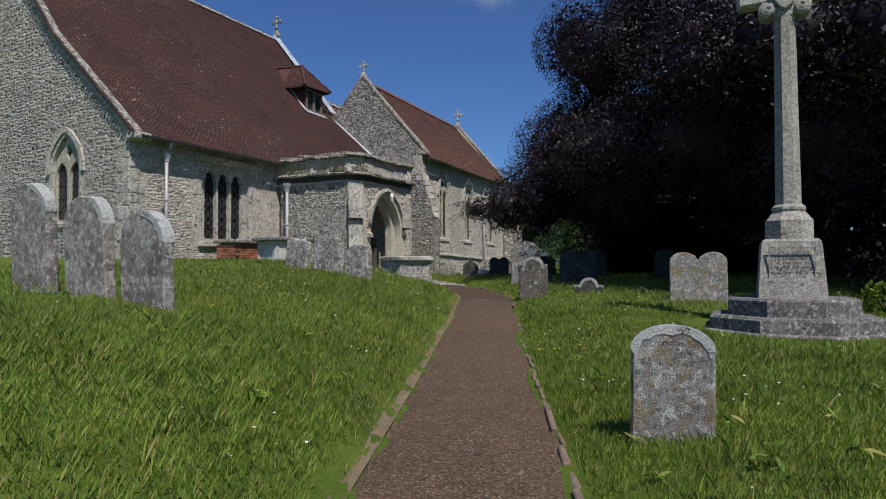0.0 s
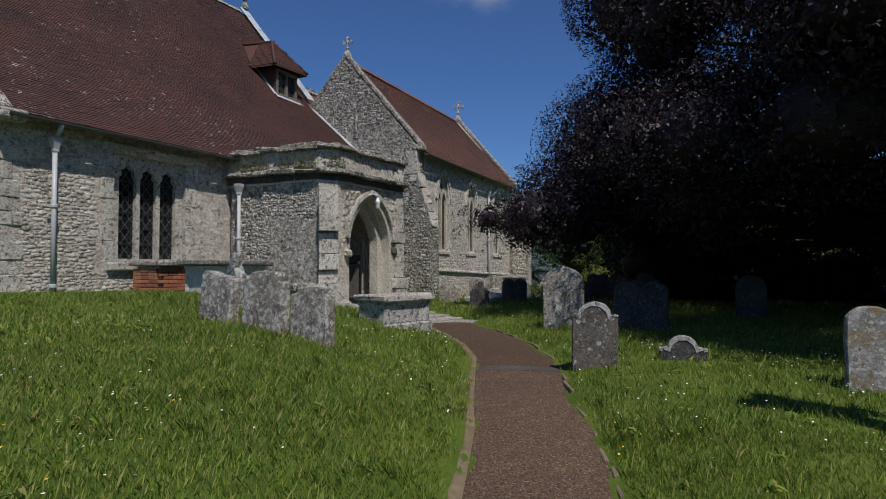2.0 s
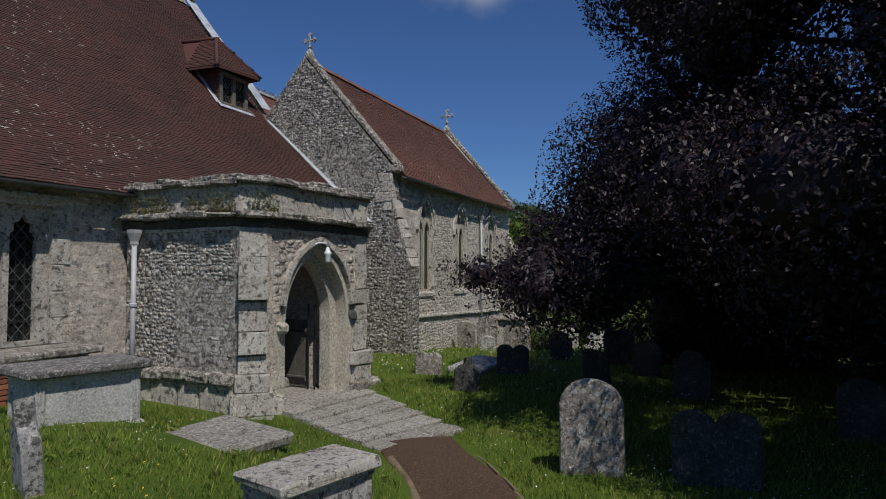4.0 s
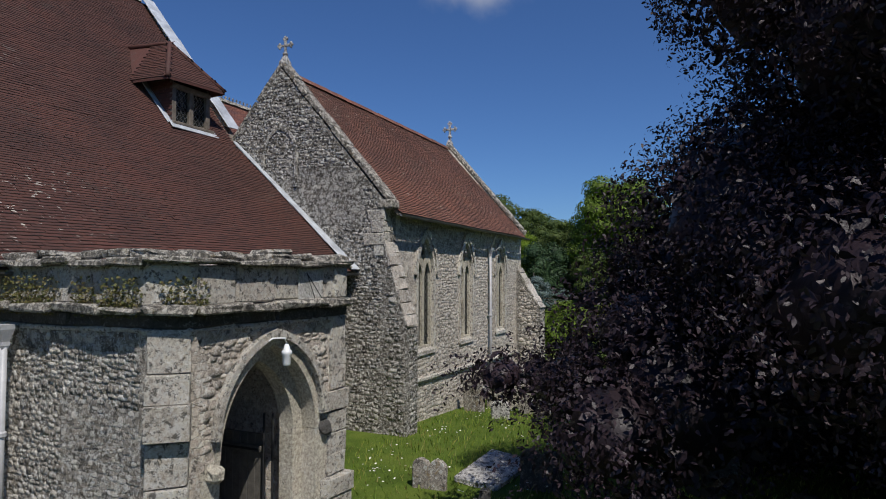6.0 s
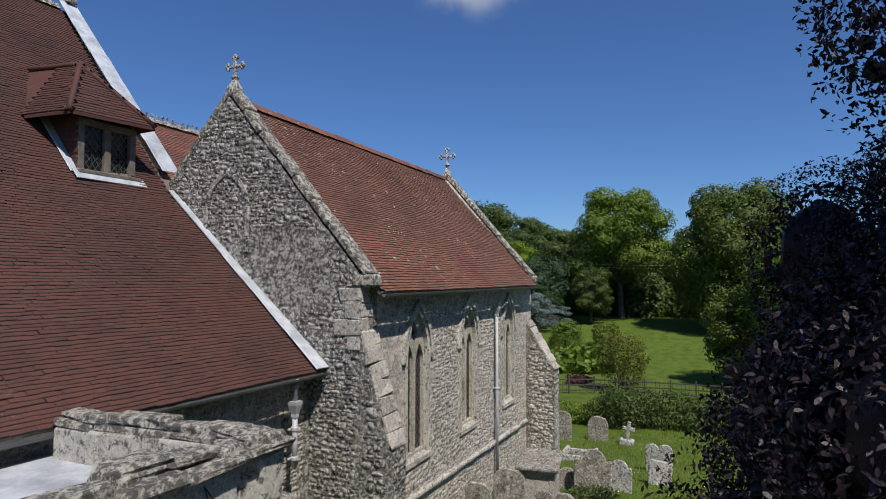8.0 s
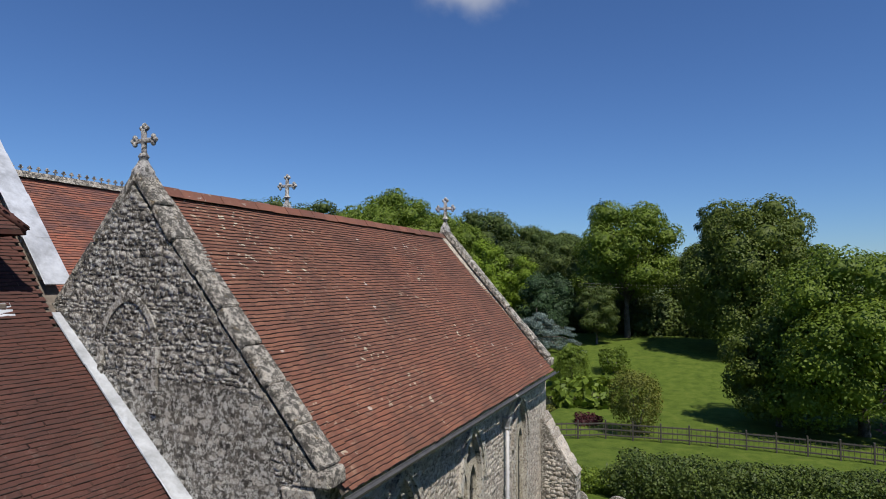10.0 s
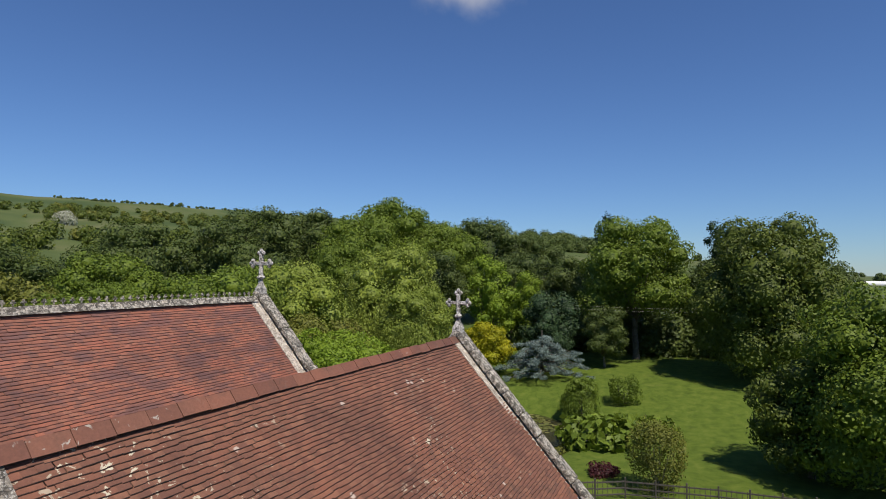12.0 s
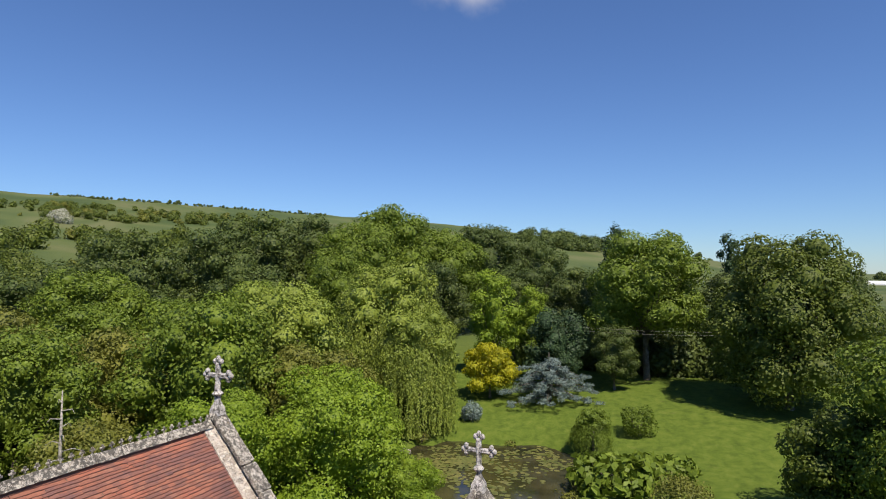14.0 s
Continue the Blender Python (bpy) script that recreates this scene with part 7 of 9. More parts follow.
def grave_cross(x, y, h, mat, label, tilt=6):
    z = gz(x, y)
    t = thing("grave_cross", label, "grave cross", at=Matrix.Translation((x, y, z)))
    m = Matrix.Translation((x, y, z)) @ Matrix.Rotation(radians(tilt), 4, 'X')
    part("step", Geo().cbox(m @ Matrix.Translation((0, 0, 0.1)), (0.55, 0.6, 0.26), 0.03), mat, t)
    part("shaft", Geo().cbox(m @ Matrix.Translation((0, 0, 0.15 + h / 2)), (0.13, 0.15, h), 0.02), mat, t)
    part("arm", Geo().cbox(m @ Matrix.Translation((0, 0, h * 0.82)), (0.12, h * 0.62, 0.15), 0.02), mat, t)


grave_cross(42.9, 9.85, 0.85, M_WHITE_STONE, "white marble grave cross leaning before the hedge", 8)
tomb = thing("grave_kerb", "low pale stone kerb and slab round a grave", "grave kerb")
for a, b in (((37.4, 10.5, 0), (39.0, 10.5, 0)), ((37.4, 11.6, 0), (39.0, 11.6, 0)), ((37.4, 10.5, 0), (37.4, 11.6, 0)), ((39.0, 10.5, 0), (39.0, 11.6, 0))):
    d = Vector(b) - Vector(a)
    c = (Vector(a) + Vector(b)) / 2
    part("kerb_stone", Geo().cbox(Matrix.Translation((c.x, c.y, gz(c.x, c.y) + 0.1)), (abs(d.x) + 0.14, abs(d.y) + 0.14, 0.26), 0.03), M_WHITE_STONE, tomb)


def chest_tomb(x, y, lx, ly, h, turn, mat, topmat, label, base=None, fluted=False, over=0.24):
    """A table tomb: plinth, four walls with corner piers, and an overhanging slab."""
    z = gz(x, y) if base is None else base
    m = Matrix.Translation((x, y, z)) @ Matrix.Rotation(radians(turn), 4, 'Z')
    t = thing("chest_tomb", label, "chest tomb", "churchyard tombs", at=Matrix.Translation((x, y, z)))
    part("plinth", Geo().cbox(m @ Matrix.Translation((0, 0, 0.02)), (lx + 0.1, ly + 0.1, 0.2), 0.025, 0.008), mat, t)
    for sx in (-1, 1):
        part("end_panel", Geo().cbox(m @ Matrix.Translation((sx * (lx / 2 - 0.05), 0, h / 2 + 0.05)), (0.08, ly - 0.22, h - 0.14), 0.01, 0.004), mat, t)
        for sy in (-1, 1):
            pier = Geo().cbox(m @ Matrix.Translation((sx * (lx / 2 - 0.06), sy * (ly / 2 - 0.06), h / 2 + 0.05)), (0.13, 0.13, h - 0.13), 0.012, 0.003)
            pr = part("pier", pier, mat, t)
            if fluted:
                for k in (-0.035, 0, 0.035):
                    part("flute", Geo().cbox(m @ Matrix.Translation((sx * (lx / 2 + 0.008), sy * (ly / 2 - 0.06) + k, h / 2 + 0.05)), (0.016, 0.02, h - 0.2), 0.006), mat, pr)
                    part("flute", Geo().cbox(m @ Matrix.Translation((sx * (lx / 2 - 0.06) + k, sy * (ly / 2 + 0.008), h / 2 + 0.05)), (0.02, 0.016, h - 0.2), 0.006), mat, pr)
    for sy in (-1, 1):
        part("side_panel", Geo().cbox(m @ Matrix.Translation((0, sy * (ly / 2 - 0.05), h / 2 + 0.05)), (lx - 0.22, 0.08, h - 0.14), 0.01, 0.004), mat, t)
    part("moulding", Geo().cbox(m @ Matrix.Translation((0, 0, h - 0.06)), (lx + 0.05, ly + 0.05, 0.06), 0.02), mat, t)
    part("top_slab", Geo().cbox(m @ Matrix.Translation((0, 0, h + 0.02)), (lx + over, ly + over, 0.11), 0.035, 0.012), topmat, t, "lichened overhanging slab")
    return t


chest_tomb(13.64, 11.1, 1.26, 0.78, 0.84, -13, M_TOMB, M_STEP, "grey stone chest tomb with fluted corners near the nave wall", base=1.0, fluted=True)
chest_tomb(12.9, 6.9, 1.02, 0.56, 0.48, -15, M_WHITE_STONE, M_ASHLAR, "low lichened chest tomb sunk in grass by the path", base=0.79, over=0.14)
chest_tomb(30.55, 10.55, 1.5, 0.85, 1.15, 8, M_MEMORIAL, M_GRAVE, "tall stone chest tomb by the chapel's south-east corner", base=0.22)
# brick tomb behind it
bt = thing("brick_tomb", "low red brick tomb with stone slab against the nave wall", "brick tomb")
for course in range(-3, 6):
    for i in range(7):
        part("brick", Geo().cbox(Matrix.Translation((13.45 + 0.225 * i + (0.11 if course % 2 else 0), 12.62, 1.32 + 0.078 * course)), (0.213, 0.1, 0.066), 0.006, 0.003), M_BRICK, bt)
    for i in range(3):
        part("brick", Geo().cbox(Matrix.Translation((13.36, 12.75 + 0.225 * i, 1.32 + 0.078 * course)), (0.1, 0.213, 0.066), 0.006, 0.003), M_BRICK, bt)
part("core", Geo().cbox(Matrix.Translation((14.18, 12.98, 1.4)), (1.56, 0.66, 0.8), 0.02), M_MORTAR, bt)
part("top_slab", Geo().cbox(Matrix.Translation((14.18, 12.95, 1.86)), (1.85, 0.95, 0.11), 0.03, 0.01), M_GRAVE, bt)
# ledger stones
for x, y, lx, ly, z, mat, lab, tx, ty in ((14.2, 9.2, 1.25, 1.3, 0.84, M_PAVING, "flat weathered ledger stone in the grass", 2, 1), (22.1, 8.7, 1.5, 0.85, 0.86, M_WHITE_STONE, "pale flat gravestone lying tilted in grass", 6, -4)):
    m = Matrix.Translation((x, y, max(z, gz(x, y) + 0.04))) @ Matrix.Rotation(radians(-8), 4, 'Z') @ Matrix.Rotation(radians(tx), 4, 'X') @ Matrix.Rotation(radians(ty), 4, 'Y')
    one("ledger_stone", Geo().cbox(m, (lx, ly, 0.14), 0.03, 0.03), mat, lab, "ledger stone", "churchyard ledgers")

# ---- war memorial ----
MX, MY = 9.45, -0.76
mz = 0.2
mem = thing("war_memorial", "tall limestone memorial cross on stepped octagonal base", "memorial cross", at=Matrix.Translation((MX, MY, mz)))
mm = Matrix.Translation((MX, MY, mz))
c8 = math.pi / 8
part("footing", Geo().lathe(mm, [(1.16, -0.35), (1.16, 0.03), (1.13, 0.05)], 8, c8), M_STEP, mem)
part("lower_step", Geo().lathe(mm, [(1.06, 0.0), (1.06, 0.2), (1.03, 0.235)], 8, c8), M_STEP, mem)
part("upper_step", Geo().lathe(mm, [(0.82, 0.2), (0.82, 0.43), (0.79, 0.46)], 8, c8), M_STEP, mem)
ped = part("pedestal", Geo().lathe(mm, [(0.56, 0.44), (0.49, 1.13), (0.475, 1.2), (0.43, 1.23)], 4, math.pi / 4), M_MEMORIAL, mem)
pf = mm @ Matrix.Translation((-0.374, 0, 0.83)) @ Matrix.Rotation(radians(-4.1), 4, 'Y') @ frame_of(None, (0, -1, 0), UP)
fr = Geo()
for a, b, c, d in ((0, 0.29, 0.52, 0.02), (0, -0.29, 0.52, 0.02), (-0.26, 0, 0.02, 0.6), (0.26, 0, 0.02, 0.6)):
    fr.cbox(pf @ Matrix.Translation((a, b, 0.006)), (c, d, 0.014), 0.004)
part("panel_frame", fr, M_MEMORIAL, ped)
part("inscription", bars(pf, [(0.22, 0.2), (0.15, 0.06), (0.08, 0.24), (0.02, 0.24), (-0.04, 0.24), (-0.1, 0.22), (-0.17, 0.08)], 0.6, 0.004, 0.03, 5), M_LETTER, ped, "cut lettering")
part("collar", Geo().lathe(mm, [(0.3, 1.22), (0.3, 1.46), (0.3, 1.48), (0.22, 1.58), (0.2, 1.6), (0.215, 1.63), (0.215, 1.66), (0.17, 1.7)], 8, c8), M_MEMORIAL, mem)
part("shaft", Geo().lathe(mm, [(0.165, 1.68), (0.15, 2.95), (0.15, 2.955), (0.135, 4.3)], 8, c8), M_MEMORIAL, mem)
hc = 4.55
head = Geo()
head.cbox(mm @ Matrix.Translation((0, 0, hc + 0.2)), (0.24, 0.25, 1.1), 0.04)
head.cbox(mm @ Matrix.Translation((0, 0, hc)), (0.235, 1.16, 0.25), 0.04)
part("cross_head", head, M_MEMORIAL, mem)
for sy in (-1, 1):
    for sz in (-1, 1):
        part("rosette", Geo().lathe(mm @ Matrix.Translation((-0.11, sy * 0.2, hc + sz * 0.2)) @ Matrix.Rotation(radians(-90), 4, 'Y'), [(0.12, -0.22), (0.12, 0.0), (0.08, 0.02), (0.085, 0.035), (0.03, 0.05), (0.01, 0.03)], 10), M_MEMORIAL, mem)
sh = [(-0.17, 0.2), (0.17, 0.2), (0.17, 0.0), (0.1, -0.16), (0, -0.25), (-0.1, -0.16), (-0.17, 0.0)]
shield = part("shield", bevel_plate(mm @ Matrix.Translation((-0.17, 0, hc)) @ frame_of(None, (0, -1, 0), UP), sh, 0.06), M_MEMORIAL, mem)
part("inscription", bars(mm @ Matrix.Translation((-0.17, 0, hc)) @ frame_of(None, (0, -1, 0), UP), [(0.1, 0.12), (0.02, 0.13)], 0.5, 0.002, 0.05, 2), M_LETTER, shield, "cut lettering")
for z in (2.3, 2.95, 3.6):
    part("joint", Geo().lathe(mm, [(0.152 - (z - 2.3) * 0.011, z), (0.152 - (z - 2.3) * 0.011, z + 0.008)], 8, c8), M_LETTER, mem)

# ---- path edges and paving ----
seg_l = np.hypot(*np.diff(PATH_LINE, axis=0).T)
cum_l = np.r_[0, np.cumsum(seg_l)]


def on_path(s, off):
    c = np.array([np.interp(s, cum_l, PATH_LINE[:, 0]), np.interp(s, cum_l, PATH_LINE[:, 1])])
    d = np.array([np.interp(min(s + 0.4, cum_l[-1]), cum_l, PATH_LINE[:, k]) - np.interp(max(s - 0.4, 0), cum_l, PATH_LINE[:, k]) for k in (0, 1)])
    d /= np.hypot(*d)
    q = c + off * np.array([-d[1], d[0]])
    return q[0], q[1], float(np.interp(s, cum_l, PATH_Z)), math.atan2(d[1], d[0])


def verge_strip(name, off, mat, label):
    """Bare soil from the path's edge up the bank, with a ragged outer edge."""
    vs, ss = [], np.arange(50, cum_l[-1] - 0.6, 0.09)
    for k, q in enumerate(ss):
        wide = 0.07 + 0.07 * math.sin(q * 1.3) + 0.05 * math.sin(q * 3.7 + 1) + 0.03 * math.sin(q * 9.1 + 2) + random.uniform(0, 0.06)
        wide = max(0.0, wide * float(np.interp(q, [cum_l[2] - 2.5, cum_l[2] + 1.0], [1.0, 0.25])))
        for j in range(5):
            x, y, z, a = on_path(q, off + (wide + 0.07) * j / 4 * (1 if off > 0 else -1))
            vs.append((x, y, max(z + 0.02, gz(x, y)) + 0.022 - (0.05 if j == 4 else 0)))
    n = len(ss)
    i = (np.arange(n - 1)[:, None] * 5 + np.arange(4)[None]).ravel()
    return tagged(new(name, array_mesh(name, vs, np.stack([i, i + 5, i + 6, i + 1], 1), mat, True)), label, "soil", kind="structure")


verge_strip("path_verge", 0.53, M_SOIL, "ragged strip of bare dry soil along the path's upper edge")
s = 60.0
edging = thing("path_edging", "worn broken edging boards along the path", "path edging", kind="structure")
while s < cum_l[-1] - 0.8:
    L = random.uniform(0.2, 0.7)
    x, y, z, a = on_path(s + L / 2, -0.63 + random.uniform(-0.025, 0.02))
    part("edging_board", Geo().cbox(Matrix.Translation((x, y, z - 0.03 + random.uniform(-0.03, 0.02))) @ Matrix.Rotation(a + random.uniform(-0.05, 0.05), 4, 'Z') @ Matrix.Rotation(random.uniform(-0.15, 0.15), 4, 'X'), (L - random.uniform(0.01, 0.06), 0.04, 0.13), 0.01, 0.008), M_EDGING, edging)
    s += L

paving = thing("paving", "irregular worn stone paving before the porch", "paving", kind="structure")
f0, f1, b0, b1 = Vector((16.0, 7.95)), Vector((17.6, 7.25)), Vector((16.7, 10.3)), Vector((19.1, 10.1))
rows_p, cols_p = 6, 3
for r in range(rows_p):
    cuts = [0.0] + sorted(random.uniform(0.25, 0.4) + 0.33 * k for k in range(cols_p - 1)) + [1.0]
    for c in range(cols_p):
        t0, t1 = r / rows_p, (r + 1) / rows_p
        q = []
        for tt, cc in ((t0, cuts[c]), (t0, cuts[c + 1]), (t1, cuts[c + 1]), (t1, cuts[c])):
            e0, e1 = f0.lerp(b0, tt), f1.lerp(b1, tt)
            q.append(e0.lerp(e1, cc))
        ctr = sum(q, Vector((0, 0))) / 4
        q = [ctr + (p - ctr) * 0.975 for p in q]
        z = 0.53 + 0.24 * (t0 + t1) / 2 + random.uniform(-0.008, 0.008)
        part("paving_slab", bevel_plate(Matrix.Translation((0, 0, z)), [(p.x, p.y) for p in q], 0.3, 0.015), M_PAVING, paving)

# ---- grass, daisies ----
def blades(name, n, box, height, width, keep, mat, label, clump=0.0):
    x0, y0, x1, y1 = box
    x, y = rng.uniform(x0, x1, n), rng.uniform(y0, y1, n)
    if clump:
        k = rng.integers(0, n // 14, n)
        cx, cy = rng.uniform(x0, x1, n // 14 + 1), rng.uniform(y0, y1, n // 14 + 1)
        x, y = cx[k] + rng.normal(0, clump, n), cy[k] + rng.normal(0, clump, n)
    ok = keep(x, y)
    x, y = x[ok], y[ok]
    n = len(x)
    z = ground_z(x, y)
    h = height * rng.uniform(0.45, 1.35, n) * (0.95 + 0.22 * np.sin(x * 1.7) * np.sin(y * 1.3 + 0.6))
    a = rng.uniform(0, 2 * np.pi, n)
    lean = rng.uniform(0.15, 0.8, n) * h
    wx, wy = np.cos(a + 1.57) * width * rng.uniform(0.6, 1.4, n), np.sin(a + 1.57) * width * rng.uniform(0.6, 1.4, n)
    lx, ly = np.cos(a) * lean, np.sin(a) * lean
    base = np.stack([x, y, z - 0.01], 1)
    v = np.stack([base + np.stack([-wx, -wy, 0 * z], 1), base + np.stack([wx, wy, 0 * z], 1),
                  base + np.stack([wx * 0.75 + lx * 0.45, wy * 0.75 + ly * 0.45, h * 0.62], 1), base + np.stack([lx, ly, h], 1)], 1)
    f = np.arange(n * 4).reshape(-1, 4)
    return tagged(new(name, array_mesh(name, v.reshape(-1, 3), f, mat)), label, "grass", kind="stuff")


BARE = [(9.45, -0.72, 1.3), (13.72, 11.0, 0.5), (12.65, 6.97, 0.3), (13.1, 6.85, 0.3), (14.0, 12.9, 0.8), (13.95, 9.2, 0.6), (14.5, 9.3, 0.6), (17.0, 8.0, 0.75), (17.25, 8.8, 0.9), (17.6, 9.6, 1.1), (17.8, 10.2, 1.3)]


def turf_only(x, y):
    v, _ = along_path(x, y)
    edge = 0.06 * np.sin(x * 5.3) + 0.07 * np.sin(x * 2.1 + 1) + 0.04 * np.sin(x * 13.0)
    ok = (v > 0.64 + 0.6 * edge + 0.16 * rng.random(len(x)) ** 2) | (v < -0.64 - 0.08 * rng.random(len(x)))
    for bx, by, r in BARE:
        ok &= np.hypot(x - bx, y - by) > r
    nv = (x - NO.x) * NV.x + (y - NO.y) * NV.y
    ok &= (nv < NAVE_WALL_V - 0.1) & ~((x > 15.9) & (x < 19.5) & (y > 10.15)) & ~((x > 23.6) & (x < 35.4) & (y > 11.9))
    return ok


blades("grass", 170000, (0.4, -1.9, 5.6, 5.4), 0.06, 0.0024, turf_only, M_BLADE, "fresh green churchyard grass close to the path")
blades("grass", 130000, (5.0, -2.4, 10.5, 8.5), 0.07, 0.0036, turf_only, M_BLADE, "fresh green churchyard grass")
blades("grass", 16000, (6.5, 8.3, 10.3, 12.5), 0.075, 0.006, turf_only, M_BLADE, "fresh green churchyard grass below the nave wall")
blades("grass", 110000, (10.0, -3.0, 20.0, 12.9), 0.075, 0.0052, turf_only, M_BLADE, "fresh green churchyard grass before the porch")
blades("grass", 45000, (18.0, -4.0, 48.0, 12.0), 0.11, 0.010, turf_only, M_BLADE, "rough churchyard grass beyond the porch")
blades("grass", 26000, (0.4, -1.2, 13.0, 6.2), 0.05, 0.0026, lambda x, y: turf_only(x, y) & (np.abs(along_path(x, y)[0]) < 1.1), M_BLADE, "short grass creeping over the path's edges")
blades("grass", 16000, (0.6, -2.2, 16.0, 11.5), 0.12, 0.0042, turf_only, M_BLADE, "taller tufts of churchyard grass", 0.045)
def dry_edge(x, y):
    v, _ = along_path(x, y)
    return (v > 0.5) & (v < 0.62 + 0.35 * np.clip(np.sin(x * 1.9 + 0.4) + 0.5 * np.sin(x * 5.1), 0, 1) * rng.random(len(x)))


blades("dry_grass", 150000, (0.6, 0.3, 13.5, 7.0), 0.05, 0.003, dry_edge, M_STRAW, "dry straw-coloured grass along the path's upper edge")
# broad-leaved weeds in the turf
wx, wy = rng.uniform(1.2, 15.0, 240), rng.uniform(-2.0, 10.5, 240)
okw = turf_only(wx, wy)
wx, wy = wx[okw], wy[okw]
wp = np.repeat(np.stack([wx, wy, ground_z(wx, wy) + 0.05], 1), 7, 0) + rng.normal(0, 0.035, (len(wx) * 7, 3)) * (1, 1, 0.3)
wv, wf = leaf_cloud(wp, np.tile((0, 0, 1.0), (len(wp), 1)), 0.085, 0.6, 0.0, OVAL_V * (1, 0.5, 1))
tagged(new("turf_weeds", array_mesh("turf_weeds", wv, wf, M_BLADE)), "docks and plantains among the grass", "weeds", kind="stuff")


def flowers(name, n, box, r, mat, label, lift):
    x0, y0, x1, y1 = box
    k = rng.integers(0, n // 12, n)
    x, y = rng.uniform(x0, x1, n // 12 + 1)[k] + rng.normal(0, 0.35, n), rng.uniform(y0, y1, n // 12 + 1)[k] + rng.normal(0, 0.35, n)
    ok = turf_only(x, y)
    x, y = x[ok], y[ok]
    n = len(x)
    z = ground_z(x, y) + lift * rng.uniform(0.7, 1.3, n)
    ang = np.arange(6) * np.pi / 3
    rr = r * rng.uniform(0.7, 1.25, n)
    v = np.stack([x[:, None] + rr[:, None] * np.cos(ang), y[:, None] + rr[:, None] * np.sin(ang), z[:, None] + rng.normal(0, 0.3, (n, 1)) * rr[:, None] * np.cos(ang)], -1)
    return tagged(new(name, array_mesh(name, v.reshape(-1, 3), np.arange(n * 6).reshape(-1, 6), mat)), label, "flowers", kind="stuff")


flowers("daisies", 1500, (2.0, -2.5, 19.0, 10.5), 0.0085, M_DAISY, "small white daisies scattered in the grass", 0.1)
flowers("daisies", 480, (11.0, 0.8, 17.0, 7.2), 0.0095, M_DAISY, "drifts of white daisies beside the path", 0.1)
flowers("buttercups", 360, (4.0, -2.0, 18.0, 10.0), 0.01, M_BUTTERCUP, "small yellow buttercups in the grass", 0.12)
flowers("daisies", 500, (20.0, 4.0, 36.0, 11.5), 0.02, M_DAISY, "white daisies in the grass by the chapel", 0.12)

# ---- copper beech ----
beech = thing("copper_beech", "great dark copper beech with drooping skirts of leaves", "tree")
BX, BY = 21.5, -2.6
bz = gz(BX, BY)
g2 = np.random.default_rng(11)
bb = []
for i in range(46):
    t = (i + 0.5) / 46
    a = i * 2.39996
    zz = 2.6 + 13.0 * t ** 0.9
    ring = 7.4 * (1 - max(0, (zz - 6.5) / 10.5) ** 1.9) if zz > 6.5 else 7.4
    r = 2.0 + 0.7 * g2.uniform(-1, 1)
    bb.append((BX + (ring * g2.uniform(0.82, 1.0)) * math.cos(a), BY + (ring * g2.uniform(0.82, 1.0)) * math.sin(a), zz, r, r, r * 0.85))
bb += [(BX, BY, 8.5, 6.2, 6.2, 6.5), (BX, BY, 14.2, 3.4, 3.4, 2.6)]
bb = [(b[0], b[1] - 0.5, b[2], b[3] * 0.9, b[4] * 0.85, b[5] * 0.95) if b[2] > 6.0 and b[1] > 1.0 else b for b in bb]
skirt = [(20.0, 6.9, 2.95, 1.2, 0.8, 0.6), (19.5, 7.7, 3.05, 0.6, 0.5, 0.38), (18.6, 5.3, 3.0, 1.35, 1.3, 1.2), (17.6, 5.9, 2.9, 0.9, 0.75, 0.8), (19.9, 5.6, 3.6, 1.5, 1.4, 1.4), (21.6, 5.3, 4.2, 1.6, 1.1, 1.6), (23.4, 4.9, 4.0, 1.7, 1.4, 1.7), (25.4, 4.2, 4.0, 1.8, 1.6, 1.8),
         (20.6, 4.4, 5.6, 1.6, 1.4, 1.5), (19.2, 4.0, 4.6, 1.6, 1.5, 1.4), (17.2, 3.6, 4.2, 1.5, 1.5, 1.2), (15.8, 2.4, 4.0, 1.5, 1.6, 1.2), (14.7, 0.6, 4.0, 1.5, 1.7, 1.3), (14.2, -1.6, 3.6, 1.6, 1.8, 1.5), (14.3, -4.0, 3.6, 1.7, 1.8, 1.6),
         (19.9, 4.3, 8.3, 1.35, 1.3, 1.6), (23.9, 2.9, 10.2, 1.6, 1.5, 1.8), (19.6, 3.3, 7.2, 1.7, 1.5, 1.6), (15.2, -6.2, 3.0, 1.9, 1.9, 1.8), (16.0, -8.0, 3.4, 2.2, 2.0, 2.0)]
for i in range(16):
    a = -2.5 + 3.6 * i / 15
    skirt.append((BX + 7.6 * math.cos(a), BY + 7.6 * math.sin(a), 1.9 + 0.5 * math.sin(i * 2.1), 1.7, 1.7, 1.5))
skirt += [(26.6, 4.6, 6.5, 1.6, 1.2, 1.6), (26.9, 4.6, 4.8, 1.6, 1.15, 1.6), (27.2, 4.4, 2.9, 1.7, 1.2, 1.5), (13.6, 0.3, 5.2, 1.5, 1.4, 1.1), (12.8, -1.0, 5.2, 1.6, 1.6, 1.2), (12.6, -2.8, 5.0, 1.8, 1.8, 1.4), (14.0, -1.2, 6.5, 1.8, 1.8, 1.5), (27.4, 3.5, 4.3, 2.0, 1.5, 1.9), (28.4, 2.6, 7.2, 1.9, 1.5, 1.9), (27.6, 3.4, 2.4, 2.0, 1.5, 1.6)]
